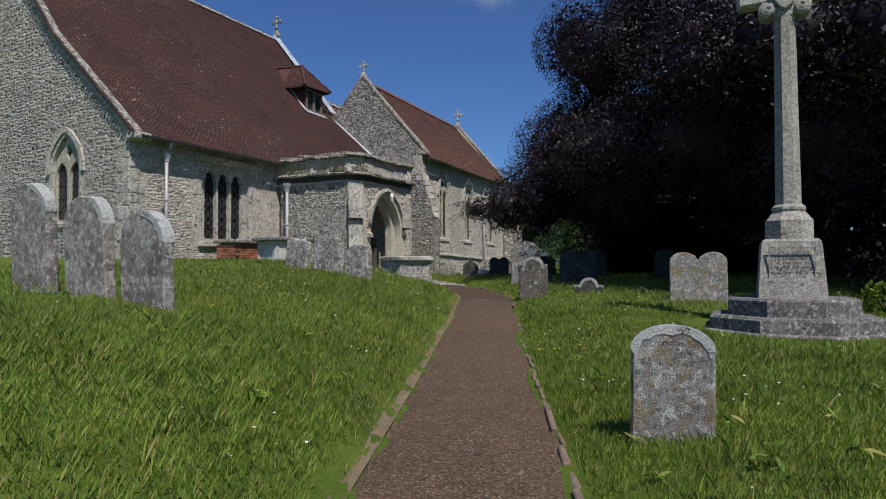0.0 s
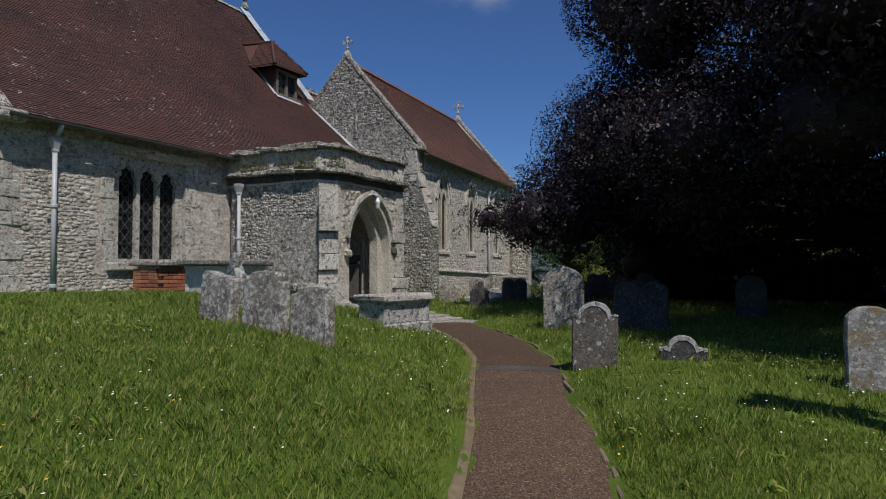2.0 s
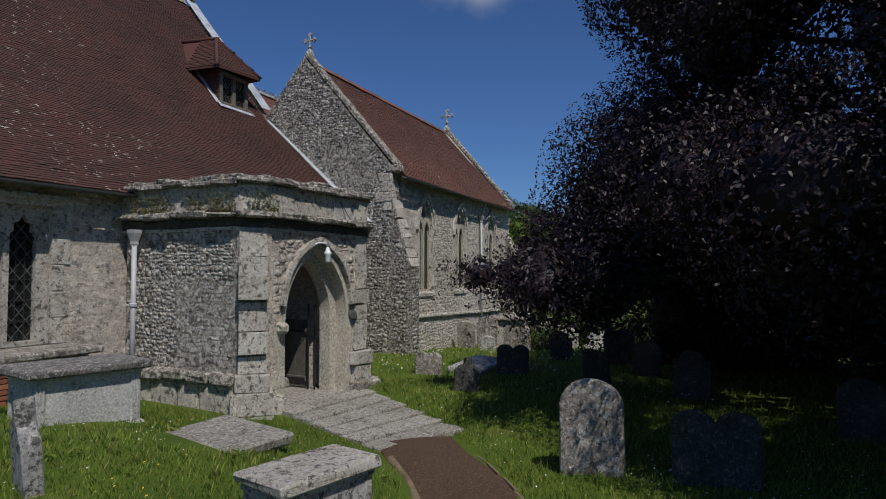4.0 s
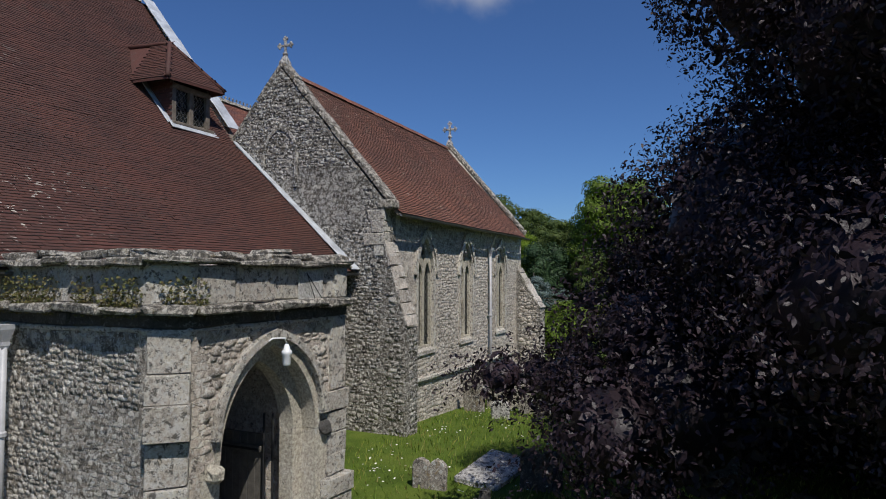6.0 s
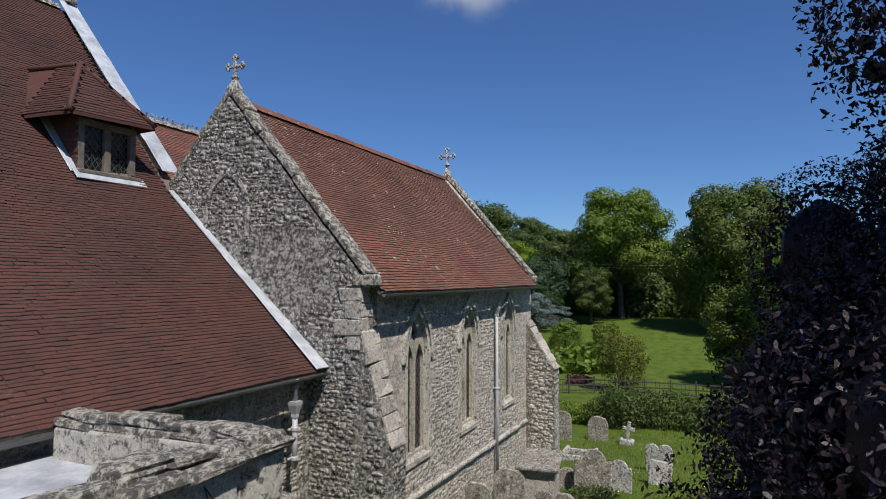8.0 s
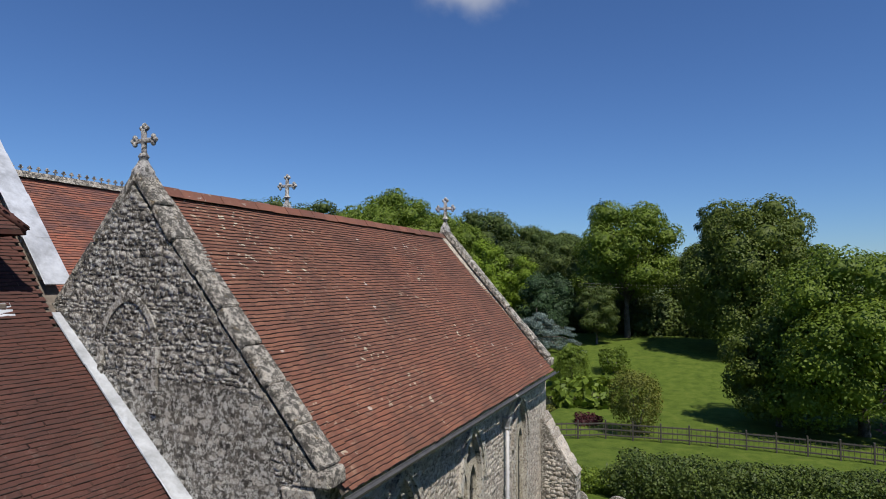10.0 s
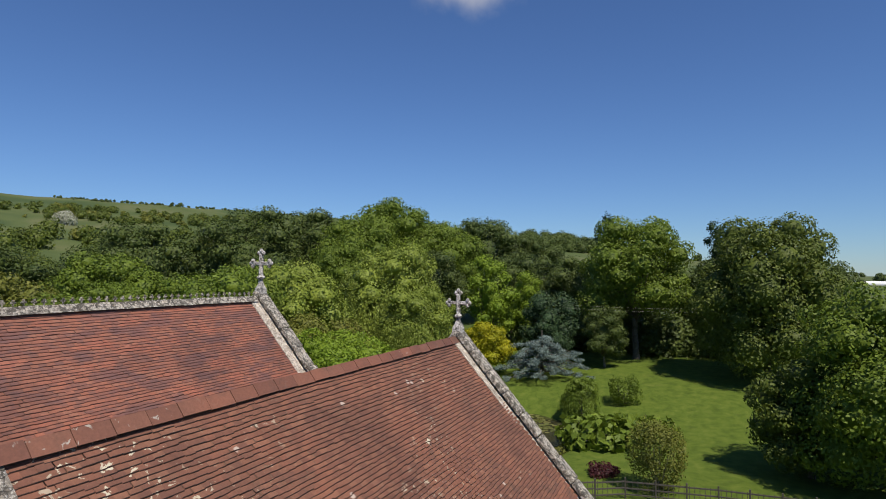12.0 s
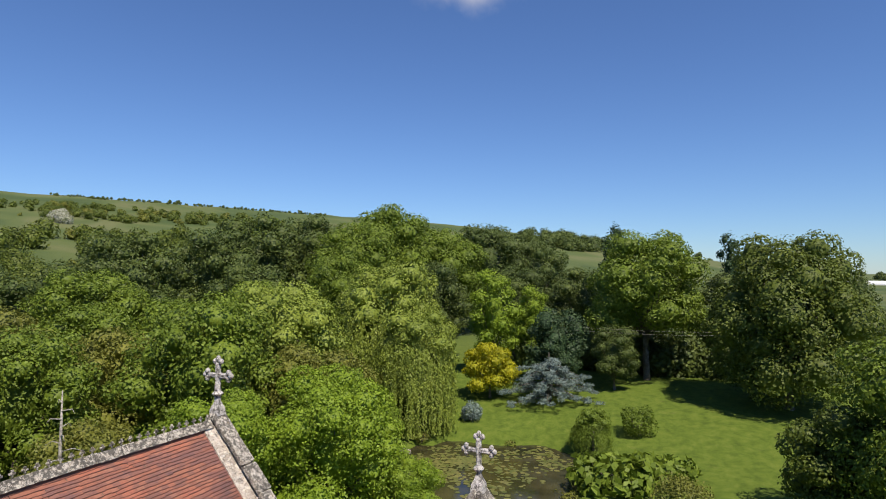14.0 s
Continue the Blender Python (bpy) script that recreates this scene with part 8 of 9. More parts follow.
for i in range(16):
    a = -1.4 + 2.6 * i / 15
    skirt.append((BX + 7.0 * math.cos(a), BY + 7.0 * math.sin(a), 4.2 + 0.4 * math.sin(i * 1.9), 2.0, 2.0, 1.7))
bb[6] = (*bb[6][:3], 1.8, 1.8, 1.6)
bt2 = Geo()
bt2.tube([(BX, BY, bz - 0.4), (BX, BY, bz + 0.5), (BX + 0.1, BY, 4.0), (BX, BY + 0.1, 9.0), (BX, BY, 14.0)], [1.0, 0.72, 0.6, 0.4, 0.1], 12)
part("trunk", bt2, M_BARK_DK, beech, smooth=True)
for b in bb[:46] + skirt:
    s0 = Vector((BX, BY, min(9.0, max(2.4, b[2] * 0.75))))
    e = Vector(b[:3])
    part("limb", Geo().tube([s0, s0.lerp(e, 0.5) + UP * 0.5, e], [0.17, 0.1, 0.03], 5), M_BARK_DK, beech, smooth=True)
# low boughs that sweep to the ground on the far side
for i in range(20):
    a = -3.0 + 3.9 * i / 19
    skirt.append((BX + 8.2 * math.cos(a), BY + 8.2 * math.sin(a), 1.0 + 0.3 * math.sin(i * 1.7), 1.6, 1.6, 1.3))
near_side = skirt + [b for b in bb if b[1] > BY - 1.0 and b[2] < 13]
far_side = [b for b in bb if not (b[1] > BY - 1.0 and b[2] < 13)]
front = skirt[:15] + [skirt[15], skirt[17], bb[6]] + [b for b in bb if b[0] < 18.5 and b[1] > -4 and b[2] < 9]
p1, n1 = blob_points(front + lumps(front, 4, 0.4, 12, 0.72), 1.0 / 0.0056, 0.1, 0.1, 0.72)
seen = 0.8 * n1[:, 1] - 0.6 * n1[:, 0] > -0.35
v1, f1 = leaf_cloud(p1[seen], n1[seen], 0.062, 0.85, 0.25, OVAL_V)
part("front_foliage", array_mesh("front_foliage", v1, f1, M_BEECH), M_BEECH, beech)
upper = [b for b in near_side if b not in front and b[2] > 6.0 and b[1] > -0.5]
p1, n1 = blob_points(upper + lumps(upper, 3, 0.38, 14, 0.75), 0.95 / 0.0072, 0.06, 0.08, 0.76)
seen = 0.8 * n1[:, 1] - 0.6 * n1[:, 0] > -0.35
v1, f1 = leaf_cloud(p1[seen], n1[seen], 0.072, 0.85, 0.25, OVAL_V)
part("upper_foliage", array_mesh("upper_foliage", v1, f1, M_BEECH), M_BEECH, beech)
p1, n1 = blob_points([b for b in near_side if b not in front and b not in upper], 0.5 / 0.0072, 0.1, 0.08, 0.74)
seen = 0.8 * n1[:, 1] - 0.6 * n1[:, 0] > -0.35
v1, f1 = leaf_cloud(p1[seen], n1[seen], 0.085, 0.85, 0.25)
part("skirt_foliage", array_mesh("skirt_foliage", v1, f1, M_BEECH), M_BEECH, beech)
p2, n2 = blob_points(far_side, 1.1 / 0.0576, 0.12, 0.15, 0.7)
v2, f2 = leaf_cloud(p2, n2, 0.24, 0.8, 0.2, OVAL_V)
part("crown", array_mesh("crown", v2, f2, M_BEECH), M_BEECH, beech)
# the shaded inner leaves
core = [(b[0], b[1], b[2], b[3] * 0.76, b[4] * 0.76, b[5] * 0.76) for b in bb + skirt]
p4, n4 = blob_points(core, 1.25 / 0.0196, 0.06, 0.1, 0.66)
seen = 0.8 * n4[:, 1] - 0.6 * n4[:, 0] > -0.4
v4, f4 = leaf_cloud(p4[seen], n4[seen], 0.155, 0.6, 0.1, OVAL_V)
part("deep_foliage", masses("deep_foliage", bb + skirt, 0.6, M_BEECH), M_BEECH, beech)
part("inner_foliage", array_mesh("inner_foliage", v4, f4, M_BEECH), M_BEECH, beech)
# sprays that stand out of the outline
sp, sn = [], []
for b in near_side:
    for k in range(16 if b[2] < 6 else 9):
        d = g2.normal(0, 1, 3)
        d[2] *= 0.6
        d /= np.linalg.norm(d)
        if d[1] < -0.5:
            continue
        o = np.array(b[:3]) + d * np.array(b[3:]) * 0.95
        L = g2.uniform(0.3, 0.7) * (1.0 if b[2] < 6 else 0.3)
        u = g2.random(30)
        q = o + np.outer(L * u, d) + np.outer(-0.3 * L * u * u, (0, 0, 1.0)) + g2.normal(0, 0.05, (30, 3)) * (1 - 0.5 * u)[:, None]
        sp.append(q)
        sn.append(np.tile(d * 0.4 + np.array((0, 0, 0.8)), (30, 1)))
v3, f3 = leaf_cloud(np.concatenate(sp), np.concatenate(sn), 0.062, 0.7, 0.3, OVAL_V)
part("outer_foliage", array_mesh("outer_foliage", v3, f3, M_BEECH), M_BEECH, beech)

# ---- garden and wooded background ----
def plant(proto, x, y, scale=1.0, turn=0.0, label=""):
    c = copy_thing(proto, Matrix.Translation((x, y, gz(x, y) - 0.1)) @ Matrix.Rotation(turn, 4, 'Z') @ Matrix.Diagonal((scale, scale, scale * random.uniform(0.95, 1.05), 1)))
    return tagged(c, label)


def stand(ob, x, y):
    ob.location = (x, y, gz(x, y) - 0.1)
    return ob


stand(make_tree("ash_tree", "tall green ash with open crown and pale limbs above the lawn", M_L_MID, 4.5, 19.6, 7.4, 24, 0.27, 0.95, 8.0, 21), 106.3, 18.0)
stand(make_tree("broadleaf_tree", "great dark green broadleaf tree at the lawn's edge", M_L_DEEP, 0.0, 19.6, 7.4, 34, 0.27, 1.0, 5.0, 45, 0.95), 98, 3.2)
stand(make_tree("broadleaf_tree", "full green broadleaf tree close beyond the fence", M_L_MID, 0.0, 13.8, 6.6, 28, 0.21, 0.95, 4.0, 23), 69.5, -2.2)
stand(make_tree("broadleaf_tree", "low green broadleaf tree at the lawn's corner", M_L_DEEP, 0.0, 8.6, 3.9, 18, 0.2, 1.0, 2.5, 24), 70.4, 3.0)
lime = stand(make_tree("lime_tree", "bright lime-green upright tree by the pond", M_L_LIME, 1.0, 15.2, 3.5, 20, 0.25, 1.0, 4.0, 25, 0.95), 102.5, 36.9)
plant(lime, 109.8, 33.5, 0.8, 1.0, "smaller lime-green tree behind the pond")
stand(make_tree("golden_tree", "bright golden-yellow leaved small tree by the pond", M_L_YELLOW, 0.3, 6.8, 3.0, 18, 0.19, 1.0, 2.0, 26), 92.8, 34.2)
stand(make_tree("conifer", "dense dark rounded conifer on the lawn", M_L_CONIFER, 0.3, 9.8, 3.7, 20, 0.22, 1.0, 3.0, 27, 0.95), 100.8, 28.2)
round_tree = stand(make_tree("oak_tree", "broad rounded green oak rising over the wood", M_L_MID, 3.0, 27.4, 10.0, 26, 0.4, 0.85, 7.0, 28), 132.6, 68.1)
dark_tree = stand(make_tree("oak_tree", "dark green rounded oak in the wood", M_L_DARK, 2.0, 25.2, 8.4, 20, 0.42, 0.85, 6.0, 29), 149.5, 54.1)
olive = stand(make_tree("broadleaf_tree", "olive green broadleaf tree beyond the chancel", M_L_OLIVE, 1.0, 11.0, 4.8, 20, 0.21, 0.85, 4.0, 30), 66, 40)
mid = stand(make_tree("broadleaf_tree", "rounded mid-green broadleaf tree beyond the chancel", M_L_MID, 1.0, 15.2, 5.8, 22, 0.24, 0.85, 5.0, 31), 60.2, 45.6)
bright = stand(make_tree("broadleaf_tree", "fresh light green broadleaf tree beyond the chancel", M_L_LIME, 0.4, 9.6, 4.2, 20, 0.16, 1.0, 3.0, 32, spread=0.55), 57, 32.0)
for x, y, s, lab in ((129.7, 84.5, 1.04, "tall dark oak at the wood's edge"), (117, 88, 0.98, "dark oak at the wood's edge"), (104.4, 87.1, 0.83, "dark oak on the rising ground"), (155.4, 44.8, 0.83, "dark oak behind the conifer"), (150, 33, 0.62, "dark oak behind the lawn"), (143, 64, 1.0, "dark oak in the wood"), (141, 76, 1.02, "dark oak in the wood"), (167, 60, 1.0, "tall dark oak behind the wood"),
                     (172, 48, 0.9, "tall dark oak behind the wood"), (126, 30, 0.62, "dark tree behind the ash"), (121, 19, 0.6, "dark tree closing the lawn"), (119, 9, 0.6, "dark tree closing the lawn"), (118, -5, 0.55, "dark tree behind the lawn"), (116, 38, 0.6, "dark tree behind the lime"),
                     (112, 50, 0.62, "dark tree behind the willow"), (94, 70, 0.68, "dark tree on the rising ground"), (92, 92, 0.85, "dark oak on the rising ground"), (80, 86, 0.7, "dark tree on the rising ground"), (136, 24, 0.6, "dark tree behind the ash"), (100.2, 21.2, 0.34, "small dark tree beside the ash"), (66, 84, 0.72, "dark tree on the rising ground")):
    plant(dark_tree, x, y, s, random.uniform(0, 6), lab)
for x, y, s, lab in ((120.9, 68.6, 0.82, "rounded green oak in the wood"), (138.3, 60.8, 0.86, "green oak in the wood"), (105, 62, 0.6, "green oak behind the willow"), (86, 62, 0.56, "green oak beyond the willow"), (156, 119, 1.0, "lone green tree on the hill's foot"), (72, 74, 0.6, "green oak on the rising ground")):
    plant(round_tree, x, y, s, random.uniform(0, 6), lab)
for x, y, s in ((50, 60, 1.05), (44, 52, 0.95), (57, 68, 1.2), (70, 53, 1.0), (38, 62, 1.05), (64, 58, 1.05), (48, 42, 0.7), (44, 78, 1.3)):
    plant(olive, x, y, s, random.uniform(0, 6), "olive green broadleaf tree in the copse beyond the church")
for x, y, s in ((52, 54, 0.8), (42, 70, 0.95), (67, 66, 0.9), (34, 74, 1.0), (54, 88, 1.1), (77, 66, 0.9)):
    plant(mid, x, y, s, random.uniform(0, 6), "mid-green broadleaf tree in the copse beyond the church")
for x, y, s in ((62, 36, 1.0), (52.5, 37, 0.9), (65, 34.5, 0.72), (59, 28.0, 0.5), (69, 38.5, 0.8)):
    plant(bright, x, y, s, random.uniform(0, 6), "fresh light green tree beside the pond")
snag = thing("dead_tree", "bare pale dead trunk with short broken branches in the copse", "dead tree")
part("trunk", Geo().tube([(0, 0, -0.3), (0.05, 0, 3.0), (0.0, 0.08, 6.0), (0.06, 0.1, 9.2)], [0.16, 0.13, 0.09, 0.03], 8), M_SNAG, snag, smooth=True)
for k in range(12):
    z, a = 4.2 + 0.4 * k, k * 2.4
    part("branch", Geo().tube([(0.02, 0.05, z), (0.5 * math.cos(a), 0.5 * math.sin(a), z + 0.1), ((1.3 - 0.07 * k) * math.cos(a), (1.3 - 0.07 * k) * math.sin(a), z - 0.1)], [0.04, 0.025, 0.01], 5), M_SNAG, snag)
stand(snag, 45.6, 40.7)
tallc = stand(make_tree("pine_tree", "tall thin dark pine behind the ash", M_L_CONIFER, 7.0, 22.0, 2.3, 14, 0.3, 0.8, 12.0, 33, 1.2), 119.8, 23.6)
plant(tallc, 120.5, 7.7, 0.9, 2.0, "tall thin dark pine behind the broadleaf tree")


def weeping(name, label, x, y, h, r, leaf, size, strands, length, seed):
    """A weeping tree: a loose dome from which long leafy strands hang."""
    t = make_tree(name, label, leaf, h * 0.45, h, r * 0.85, 16, size, 0.8, h * 0.4, seed, knobs=5)
    g = np.random.default_rng(seed)
    pts = []
    for i in range(strands):
        tress = i % 70
        a = tress * 2.39996 + g.normal(0, 0.13)
        q = min(1.08, max(0.25, 0.45 + 0.55 * ((tress * 0.618) % 1.0) + g.normal(0, 0.07)))
        top = h * (0.97 - 0.45 * q * q) * (0.88 + 0.12 * math.sin(tress * 3.7)) * g.uniform(0.88, 1.0)
        L = min(top - 0.15, length * (0.55 + 0.4 * math.sin(tress * 5.1)) * g.uniform(0.45, 1.1))
        n = max(2, int(L / (size * 0.5)))
        k = np.arange(n) / n
        bow = r * q + 0.5 * np.sin(k * 1.7) + 0.12 * np.sin(k * 9 + tress)
        sway = a + 0.05 * np.sin(k * 4 + i)
        pts.append(np.stack([bow * np.cos(sway) + g.normal(0, size * 0.45, n), bow * np.sin(sway) + g.normal(0, size * 0.45, n), top - L * k], 1))
    P = np.concatenate(pts)
    N = P * (1, 1, 0) / (np.linalg.norm(P * (1, 1, 0), axis=1, keepdims=True) + 1e-6)
    v, f = leaf_cloud(P, N, size, 0.45, 1.2)
    part("hanging_foliage", array_mesh("hanging_foliage", v, f, leaf), leaf, t)
    return stand(t, x, y)


will = weeping("weeping_willow", "large pale green weeping willow at the pond's edge", 82.0, 38.4, 12.4, 5.3, M_L_WILLOW, 0.19, 1250, 9.0, 41)
plant(will, 88, 45.0, 1.3, 2.0, "pale green willow behind the weeping willow")
plant(will, 72.5, 48.5, 1.3, 4.0, "tall pale green willow beyond the chancel")
weeping("weeping_tree", "small weeping tree on the pond bank", 81.5, 20.6, 3.9, 1.8, M_L_MID, 0.13, 300, 3.2, 42)


def shrub(name, label, leaf, x, y, r, h, size=0.16, cover=2.0, seed=0, category="shrub", n=10):
    g = np.random.default_rng(seed)
    bl = [(0, 0, h * 0.45, r * 0.7, r * 0.7, h * 0.45)]
    for i in range(n):
        a = i * 2.4
        q = r * g.uniform(0.35, 0.7)
        bl.append((q * math.cos(a), q * math.sin(a), h * g.uniform(0.25, 0.75), r * 0.42, r * 0.42, h * 0.3))
    root = thing(name, label, category)
    geo = Geo()
    for b in bl:
        geo.tube([(0, 0, -0.2), (b[0] * 0.5, b[1] * 0.5, b[2] * 0.6), b[:3]], [0.05, 0.03, 0.012], 5)
    part("stems", geo, M_BARK, root)
    p, nr = blob_points(bl, cover / size ** 2, 0.14, 0.15, 0.7)
    v, f = leaf_cloud(p, nr, size, 0.6)
    part("foliage", array_mesh("foliage", v, f, leaf), leaf, root)
    return stand(root, x, y)


shrub("round_shrub", "rounded green shrub on the lawn by the pond", M_L_MID, 86.0, 17.2, 1.7, 2.9, 0.2, 2.0, 51)
shrub("gunnera", "clump of huge-leaved green gunnera by the pond", M_L_MID, 73.5, 18.0, 3.3, 2.3, 0.75, 2.4, 52, "plant", 16)
shrub("gunnera", "second clump of huge-leaved gunnera behind the bush", M_L_MID, 76.5, 14.2, 2.6, 1.9, 0.7, 2.2, 57, "plant", 12)
shrub("bushy_willow", "tall brownish green feathery bush by the fence", M_L_OLIVE, 62.8, 12.4, 2.0, 4.6, 0.14, 1.6, 53)
shrub("pale_shrub", "small silvery shrub at the pond's edge", M_L_BLUE, 85.5, 33.8, 1.3, 1.9, 0.16, 2.0, 54)
shrub("purple_shrub", "low purple-leaved border plants", M_L_PURPLE, 65.0, 16.2, 1.2, 0.8, 0.16, 2.0, 55)
shrub("ivy_bush", "dark ivy bush grown over a grave", M_L_DARK, 30.0, 9.2, 0.75, 0.9, 0.09, 2.2, 56)
shrub("dark_shrub", "rounded dark green shrub before the hedge", M_L_DARK, 47.3, 10.9, 1.35, 2.1, 0.13, 2.2, 58)
shrub("iris_clump", "clump of strap-leaved plants beside the memorial", M_L_MID, 11.6, -2.3, 0.5, 0.55, 0.14, 1.6, 59)
for k, (x, y) in enumerate(((70.5, 20.5), (71.5, 22.0), (80.5, 24.5), (82.5, 28.5), (79.0, 36.5))):
    shrub("reeds", "reeds and grasses at the pond's margin", M_L_OLIVE, x, y, 0.9, 0.9, 0.2, 1.6, 70 + k, "plant", 6)

# blue cedar in flat tiers
cedar = thing("blue_cedar", "spreading blue-grey cedar with flat layered branches", "tree")
cg = Geo().tube([(0, 0, -0.2), (0, 0, 2.5), (0, 0, 5.6)], [0.3, 0.22, 0.05], 8)
cb = []
cr = random.Random(5)
for i in range(34):
    a, t = i * 2.4, i / 34
    z = 0.7 + 4.0 * t + cr.uniform(-0.3, 0.3)
    L = (4.6 * (1 - t ** 2.4) + 0.8) * cr.uniform(0.7, 1.12)
    e = Vector((L * math.cos(a), L * math.sin(a), z - 0.35 - 0.12 * L * cr.uniform(0.2, 1.0)))
    part("limb", Geo().tube([(0, 0, z), Vector((e.x * 0.55, e.y * 0.55, z + 0.1)), e], [0.08, 0.05, 0.02], 5), M_BARK, cedar)
    for q in (0.35, 0.55, 0.72, 0.88, 1.0):
        w = cr.uniform(0.4, 0.75) * (1.15 - 0.35 * q)
        cb.append((e.x * q + cr.uniform(-0.5, 0.5), e.y * q + cr.uniform(-0.5, 0.5), z + 0.12 + (e.z - z) * q ** 1.6, w, w, cr.uniform(0.14, 0.26)))
part("trunk", cg, M_BARK, cedar)
p, nr = blob_points(cb, 2.0 / 0.03, 0.2, 0.2, 0.6)
v, f = leaf_cloud(p, nr, 0.17, 0.7)
part("crown", array_mesh("crown", v, f, M_L_BLUE), M_L_BLUE, cedar)
stand(cedar, 93.2, 27.4)


def hedge(name, label, a, b, wide, h, leaf, size, seed, cover=2.2):
    a, b = Vector(a), Vector(b)
    n = int((b - a).length / 0.55)
    g = np.random.default_rng(seed)
    bl = []
    for i in range(n + 1):
        q = a.lerp(b, i / n)
        z = gz(q.x, q.y)
        for hz in (0.28, 0.68):
            bl.append((q.x + g.uniform(-0.15, 0.15), q.y + g.uniform(-0.15, 0.15), z + h * hz * g.uniform(0.92, 1.1), wide * g.uniform(0.42, 0.58), wide * g.uniform(0.42, 0.58), h * g.uniform(0.28, 0.38)))
    root = thing(name, label, "hedge")
    geo = Geo()
    for bq in bl[::2]:
        geo.tube([(bq[0], bq[1], gz(bq[0], bq[1]) - 0.1), bq[:3]], [0.04, 0.02], 5)
    part("stems", geo, M_BARK, root)
    p, nr = blob_points(bl, cover / size ** 2, 0.14, 0.1, 0.72)
    v, f = leaf_cloud(p, nr, size, 0.6)
    part("foliage", array_mesh("foliage", v, f, leaf), leaf, root)


hedge("hedge", "dense dark green clipped hedge behind the graves", (48.2, 10.2), (51.0, -7.0), 1.6, 1.75, M_L_DARK, 0.13, 61)
hedge("hedge", "lower bright green hedge behind the graves", (47.0, 14.8), (48.0, 10.6), 1.3, 1.0, M_L_MID, 0.12, 62)

# fence along the garden
fence = thing("garden_fence", "dark open timber fence between churchyard and lawn", "fence")
fl = [Vector((58.5, 17.5)), Vector((60.5, 14.2)), Vector((61.2, 9.0)), Vector((61.4, 4.0)), Vector((60.5, -6.0))]
for a, b in zip(fl, fl[1:]):
    n = max(2, round((b - a).length / 1.7))
    ang = math.atan2((b - a).y, (b - a).x)
    for i in range(n):
        q = a.lerp(b, i / n)
        part("post", Geo().cbox(Matrix.Translation((q.x, q.y, gz(q.x, q.y) + 0.55)), (0.1, 0.1, 1.4), 0.012), M_FENCE, fence)
        L = (b - a).length / n
        c = a.lerp(b, (i + 0.5) / n)
        z = gz(c.x, c.y)
        for hz in (0.25, 0.62, 1.0):
            part("rail", Geo().cbox(Matrix.Translation((c.x, c.y, z + hz)) @ Matrix.Rotation(ang, 4, 'Z'), (L, 0.04, 0.09), 0.008), M_FENCE, fence)
        for j in range(6):
            q2 = a.lerp(b, (i + (j + 0.5) / 6) / n)
            part("pale", Geo().cbox(Matrix.Translation((q2.x, q2.y, gz(q2.x, q2.y) + 0.6)) @ Matrix.Rotation(ang, 4, 'Z'), (0.03, 0.02, 1.0), 0.004), M_FENCE, fence)

# pond
px, py, ra, rb = POND
ang = np.linspace(0, 2 * np.pi, 73)[:-1]
rad = 1.12 - 0.07 * np.sin(3 * ang) - 0.04 * np.sin(5 * ang + 1)
pv = np.concatenate([[(px, py, -2.9)], np.stack([px + ra * rad * np.cos(ang), py + rb * rad * np.sin(ang), np.full(72, -2.9)], 1)])
pfc = np.stack([np.zeros(72, int), 1 + np.arange(72), 1 + (np.arange(72) + 1) % 72], 1)
tagged(new("pond", array_mesh("pond", pv, pfc, M_WATER)), "still brown garden pond dotted with lily pads", "water", kind="structure")
n = 1500
kk = rng.integers(0, 26, n)
ca, cr = rng.uniform(0, 6.28, 26), np.sqrt(rng.uniform(0.02, 0.85, 26))
x = px + ra * cr[kk] * np.cos(ca[kk]) + rng.normal(0, 1.1, n)
y = py + rb * cr[kk] * np.sin(ca[kk]) + rng.normal(0, 0.9, n)
ok = np.hypot((x - px) / ra, (y - py) / rb) < 0.98
x, y = x[ok], y[ok]
n = len(x)
a8 = np.arange(8) * np.pi / 4
rr = rng.uniform(0.09, 0.26, n)
lv = np.stack([x[:, None] + rr[:, None] * np.cos(a8), y[:, None] + rr[:, None] * np.sin(a8), -2.885 + 0.006 * rng.random((n, 1)) + 0 * a8], -1)
tagged(new("lily_pads", array_mesh("lily_pads", lv.reshape(-1, 3), np.arange(n * 8).reshape(-1, 8), M_LILY)), "floating lily pads on the pond", "water plants", kind="stuff")
deck = thing("rock_ledge", "flat rock ledge at the pond's far corner", "rock")
for i in range(5):
    part("rock", Geo().cbox(Matrix.Translation((73.2 + 0.5 * i, 37.6 - 0.25 * i + random.uniform(-0.2, 0.2), -2.75 + random.uniform(0, 0.12))) @ Matrix.Rotation(random.uniform(0, 3), 4, 'Z'), (1.2, 0.8, 0.4), 0.08, 0.06), M_GRAVE, deck)

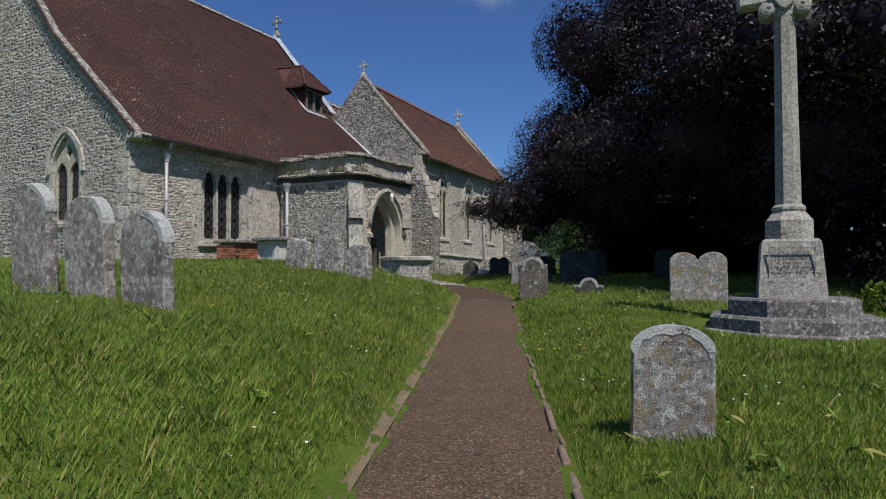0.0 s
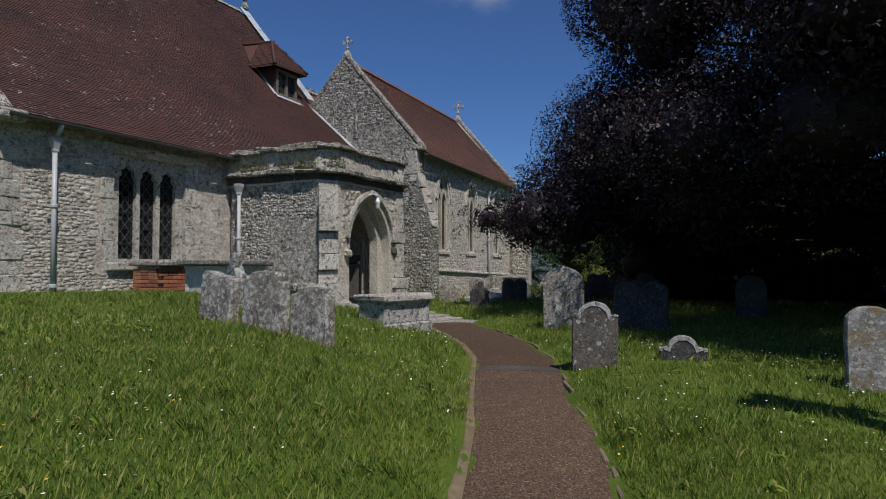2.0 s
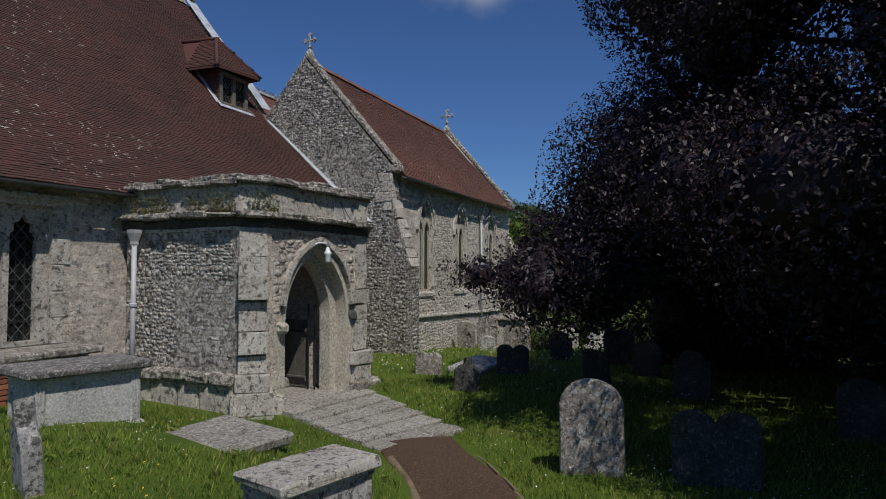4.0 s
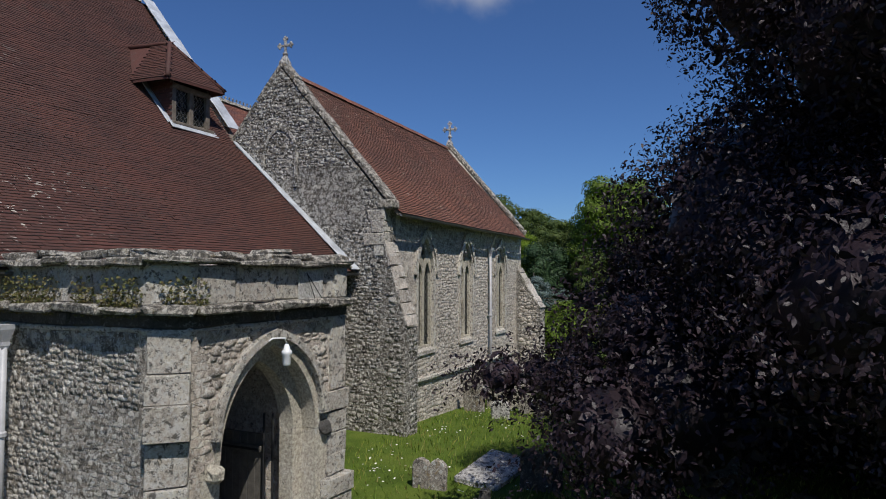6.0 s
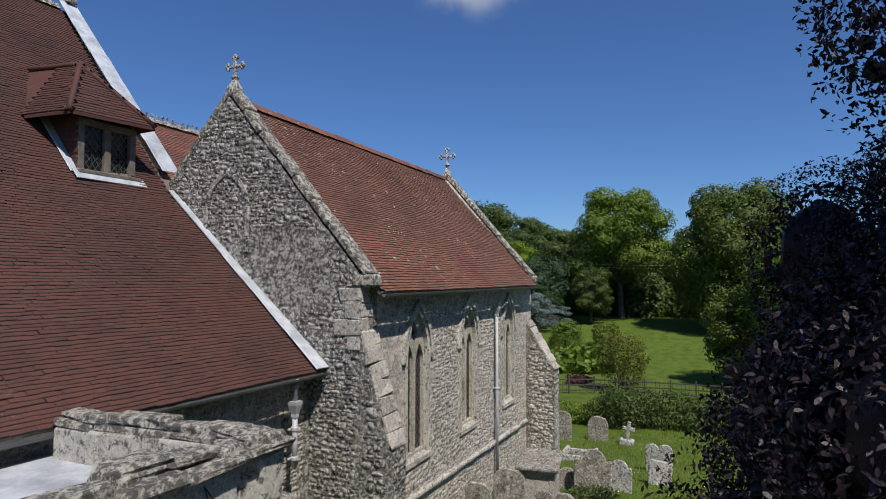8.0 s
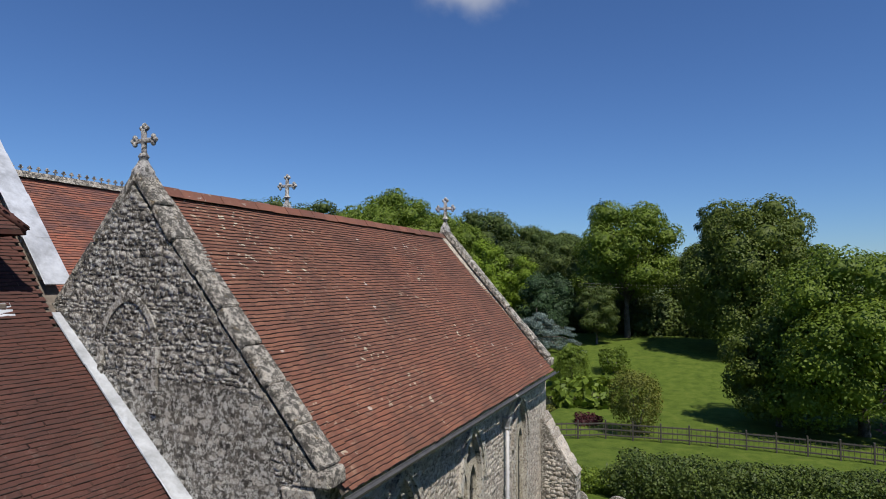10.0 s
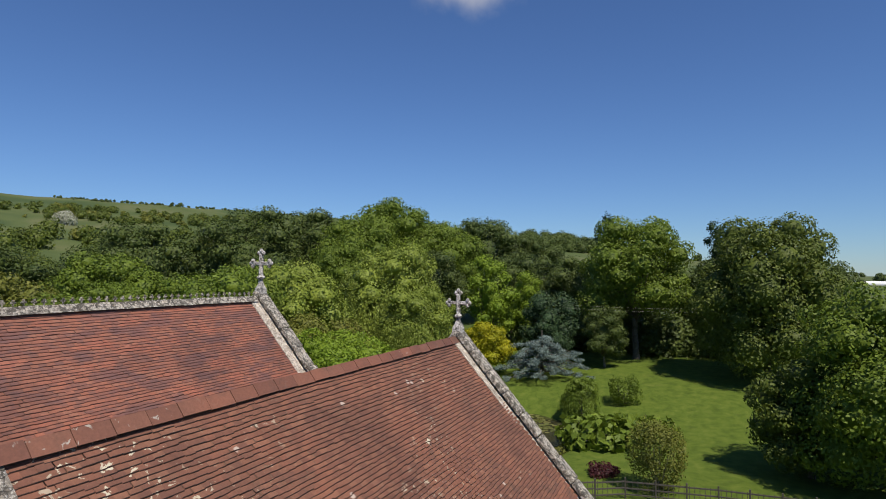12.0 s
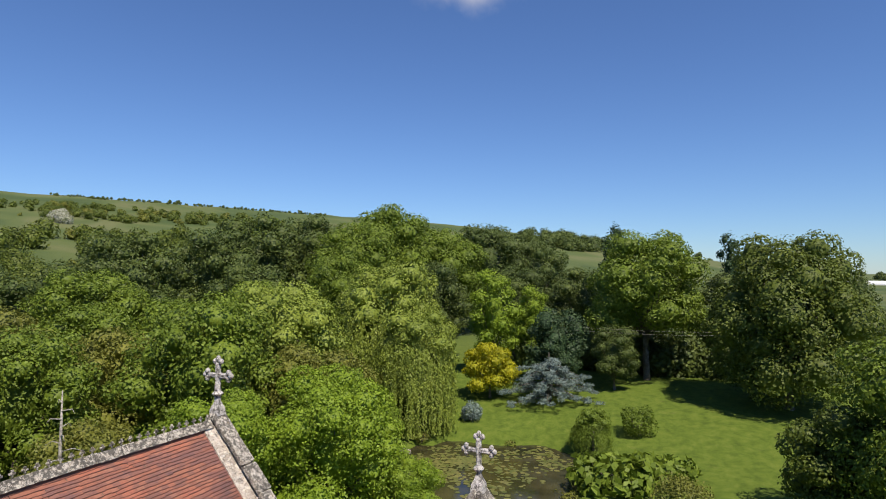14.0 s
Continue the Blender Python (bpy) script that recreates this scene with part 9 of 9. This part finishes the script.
# hillside scrub and woods, far hedges
def scatter_woods(name, label, n, region, rmin, rmax, leaf, size, seed, cover=1.5):
    g = np.random.default_rng(seed)
    bl = []
    while len(bl) < n:
        x, y = g.uniform(region[0], region[2]), g.uniform(region[1], region[3])
        if not region[4](x, y):
            continue
        r = g.uniform(rmin, rmax)
        z = gz(x, y)
        bl.append((x, y, z + r * 0.55, r, r, r * 0.85))
        bl.append((x + g.uniform(-r, r) * 0.5, y + g.uniform(-r, r) * 0.5, z + r * 1.05, r * 0.65, r * 0.65, r * 0.6))
    p, nr = blob_points(bl, 1.4 * cover / size ** 2, 0.14, 0.05, 0.75)
    keep = (nr[:, 0] * 0.8 + nr[:, 1] * 0.5 < 0.7)
    v, f = leaf_cloud(p[keep], nr[keep], size * 1.25, 0.5)
    wood = tagged(new(name, array_mesh(name, v, f, leaf)), label, "woodland", kind="stuff")
    part("inner_foliage", masses("inner_foliage", bl, 0.72, leaf), leaf, wood)


def sdist(x, y):
    return 0.42 * x + 0.907 * y


def on_slope(lo, hi):
    return lambda x, y: lo < sdist(x, y) < hi and x < 3.2 * y


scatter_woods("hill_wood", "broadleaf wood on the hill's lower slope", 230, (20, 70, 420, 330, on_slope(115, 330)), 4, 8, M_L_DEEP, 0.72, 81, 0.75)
scatter_woods("hill_wood", "darker green wood on the hill's lower slope", 110, (20, 70, 420, 330, on_slope(115, 320)), 3.5, 7, M_L_DARK, 0.68, 82, 0.75)
scatter_woods("hill_wood", "olive green wood on the hill's lower slope", 80, (20, 70, 380, 300, on_slope(112, 300)), 3.5, 6, M_L_OLIVE, 0.6, 87, 0.75)
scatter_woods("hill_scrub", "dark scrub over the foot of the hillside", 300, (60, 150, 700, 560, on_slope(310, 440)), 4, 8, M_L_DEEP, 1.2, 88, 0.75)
scatter_woods("hill_scrub", "olive scrub scattered over the hillside", 110, (60, 150, 700, 560, on_slope(310, 450)), 3, 6, M_L_OLIVE, 1.1, 83, 0.75)
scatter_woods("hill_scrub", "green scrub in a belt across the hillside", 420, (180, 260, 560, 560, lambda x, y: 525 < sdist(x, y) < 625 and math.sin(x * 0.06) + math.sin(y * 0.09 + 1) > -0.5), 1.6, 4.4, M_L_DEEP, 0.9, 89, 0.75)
scatter_woods("hill_scrub", "olive thorns in a belt across the hillside", 170, (180, 260, 600, 560, on_slope(530, 610)), 1.4, 4, M_L_OLIVE, 1.1, 90, 0.75)
scatter_woods("hawthorn", "hawthorns in white blossom on the hillside", 4, (296, 395, 318, 425, lambda x, y: 490 < sdist(x, y) < 520), 4, 6, M_BLOSSOM, 0.8, 84)
scatter_woods("skyline_trees", "dark clumps of trees along the skyline", 7, (250, 380, 900, 760, lambda x, y: 728 < sdist(x, y) < 742 and (x % 170) < 60), 1.3, 2.4, M_L_DARK, 0.6, 85, 2.5)
scatter_woods("skyline_hedge", "dark hedge along the brow of the hill", 300, (430, 400, 720, 620, on_slope(718, 736)), 0.7, 1.5, M_L_DARK, 0.8, 92)
scatter_woods("hanger_wood", "dark wood on the falling end of the hill", 90, (780, 110, 960, 230, lambda x, y: 470 < sdist(x, y) < 570), 7, 12, M_L_DARK, 1.8, 93, 0.75)
scatter_woods("far_hedges", "dark field hedges and copses on the plain", 120, (420, -420, 1500, 60, lambda x, y: int(x / 130 + y / 400) % 2 == 0 and (x % 130) < 16), 4, 7, M_L_DARK, 1.6, 86)
scatter_woods("understorey", "dark undergrowth beneath the trees closing the lawn", 75, (110, -22, 126, 34, lambda x, y: True), 1.8, 3.6, M_L_DARK, 0.45, 91)
gh = thing("greenhouses", "long low pale glasshouses on the far plain", "glasshouse")
for i in range(6):
    part("glasshouse", Geo().prism(Matrix.Translation((760 + 9 * i, -330, gz(760, -200))) @ frame_of(None, (1, 0, 0), UP), [[(0, 0), (8, 0), (8, 3), (4, 5), (0, 3)]], -300), M_WHITE, gh)
# wires over the lawn
wires = thing("overhead_wires", "thin overhead wires sagging across the garden", "wires")
for k in range(2):
    pts = [Vector((90, 24 + 0 * k, 7.6 + 0.35 * k)).lerp(Vector((99, -6, 8.6 + 0.35 * k)), i / 12) - UP * (0.8 * math.sin(math.pi * i / 12)) for i in range(13)]
    part("wire", Geo().tube(pts, 0.006, 5), M_GUTTER, wires)

lay_stone_pieces()
lay_tile_pieces()
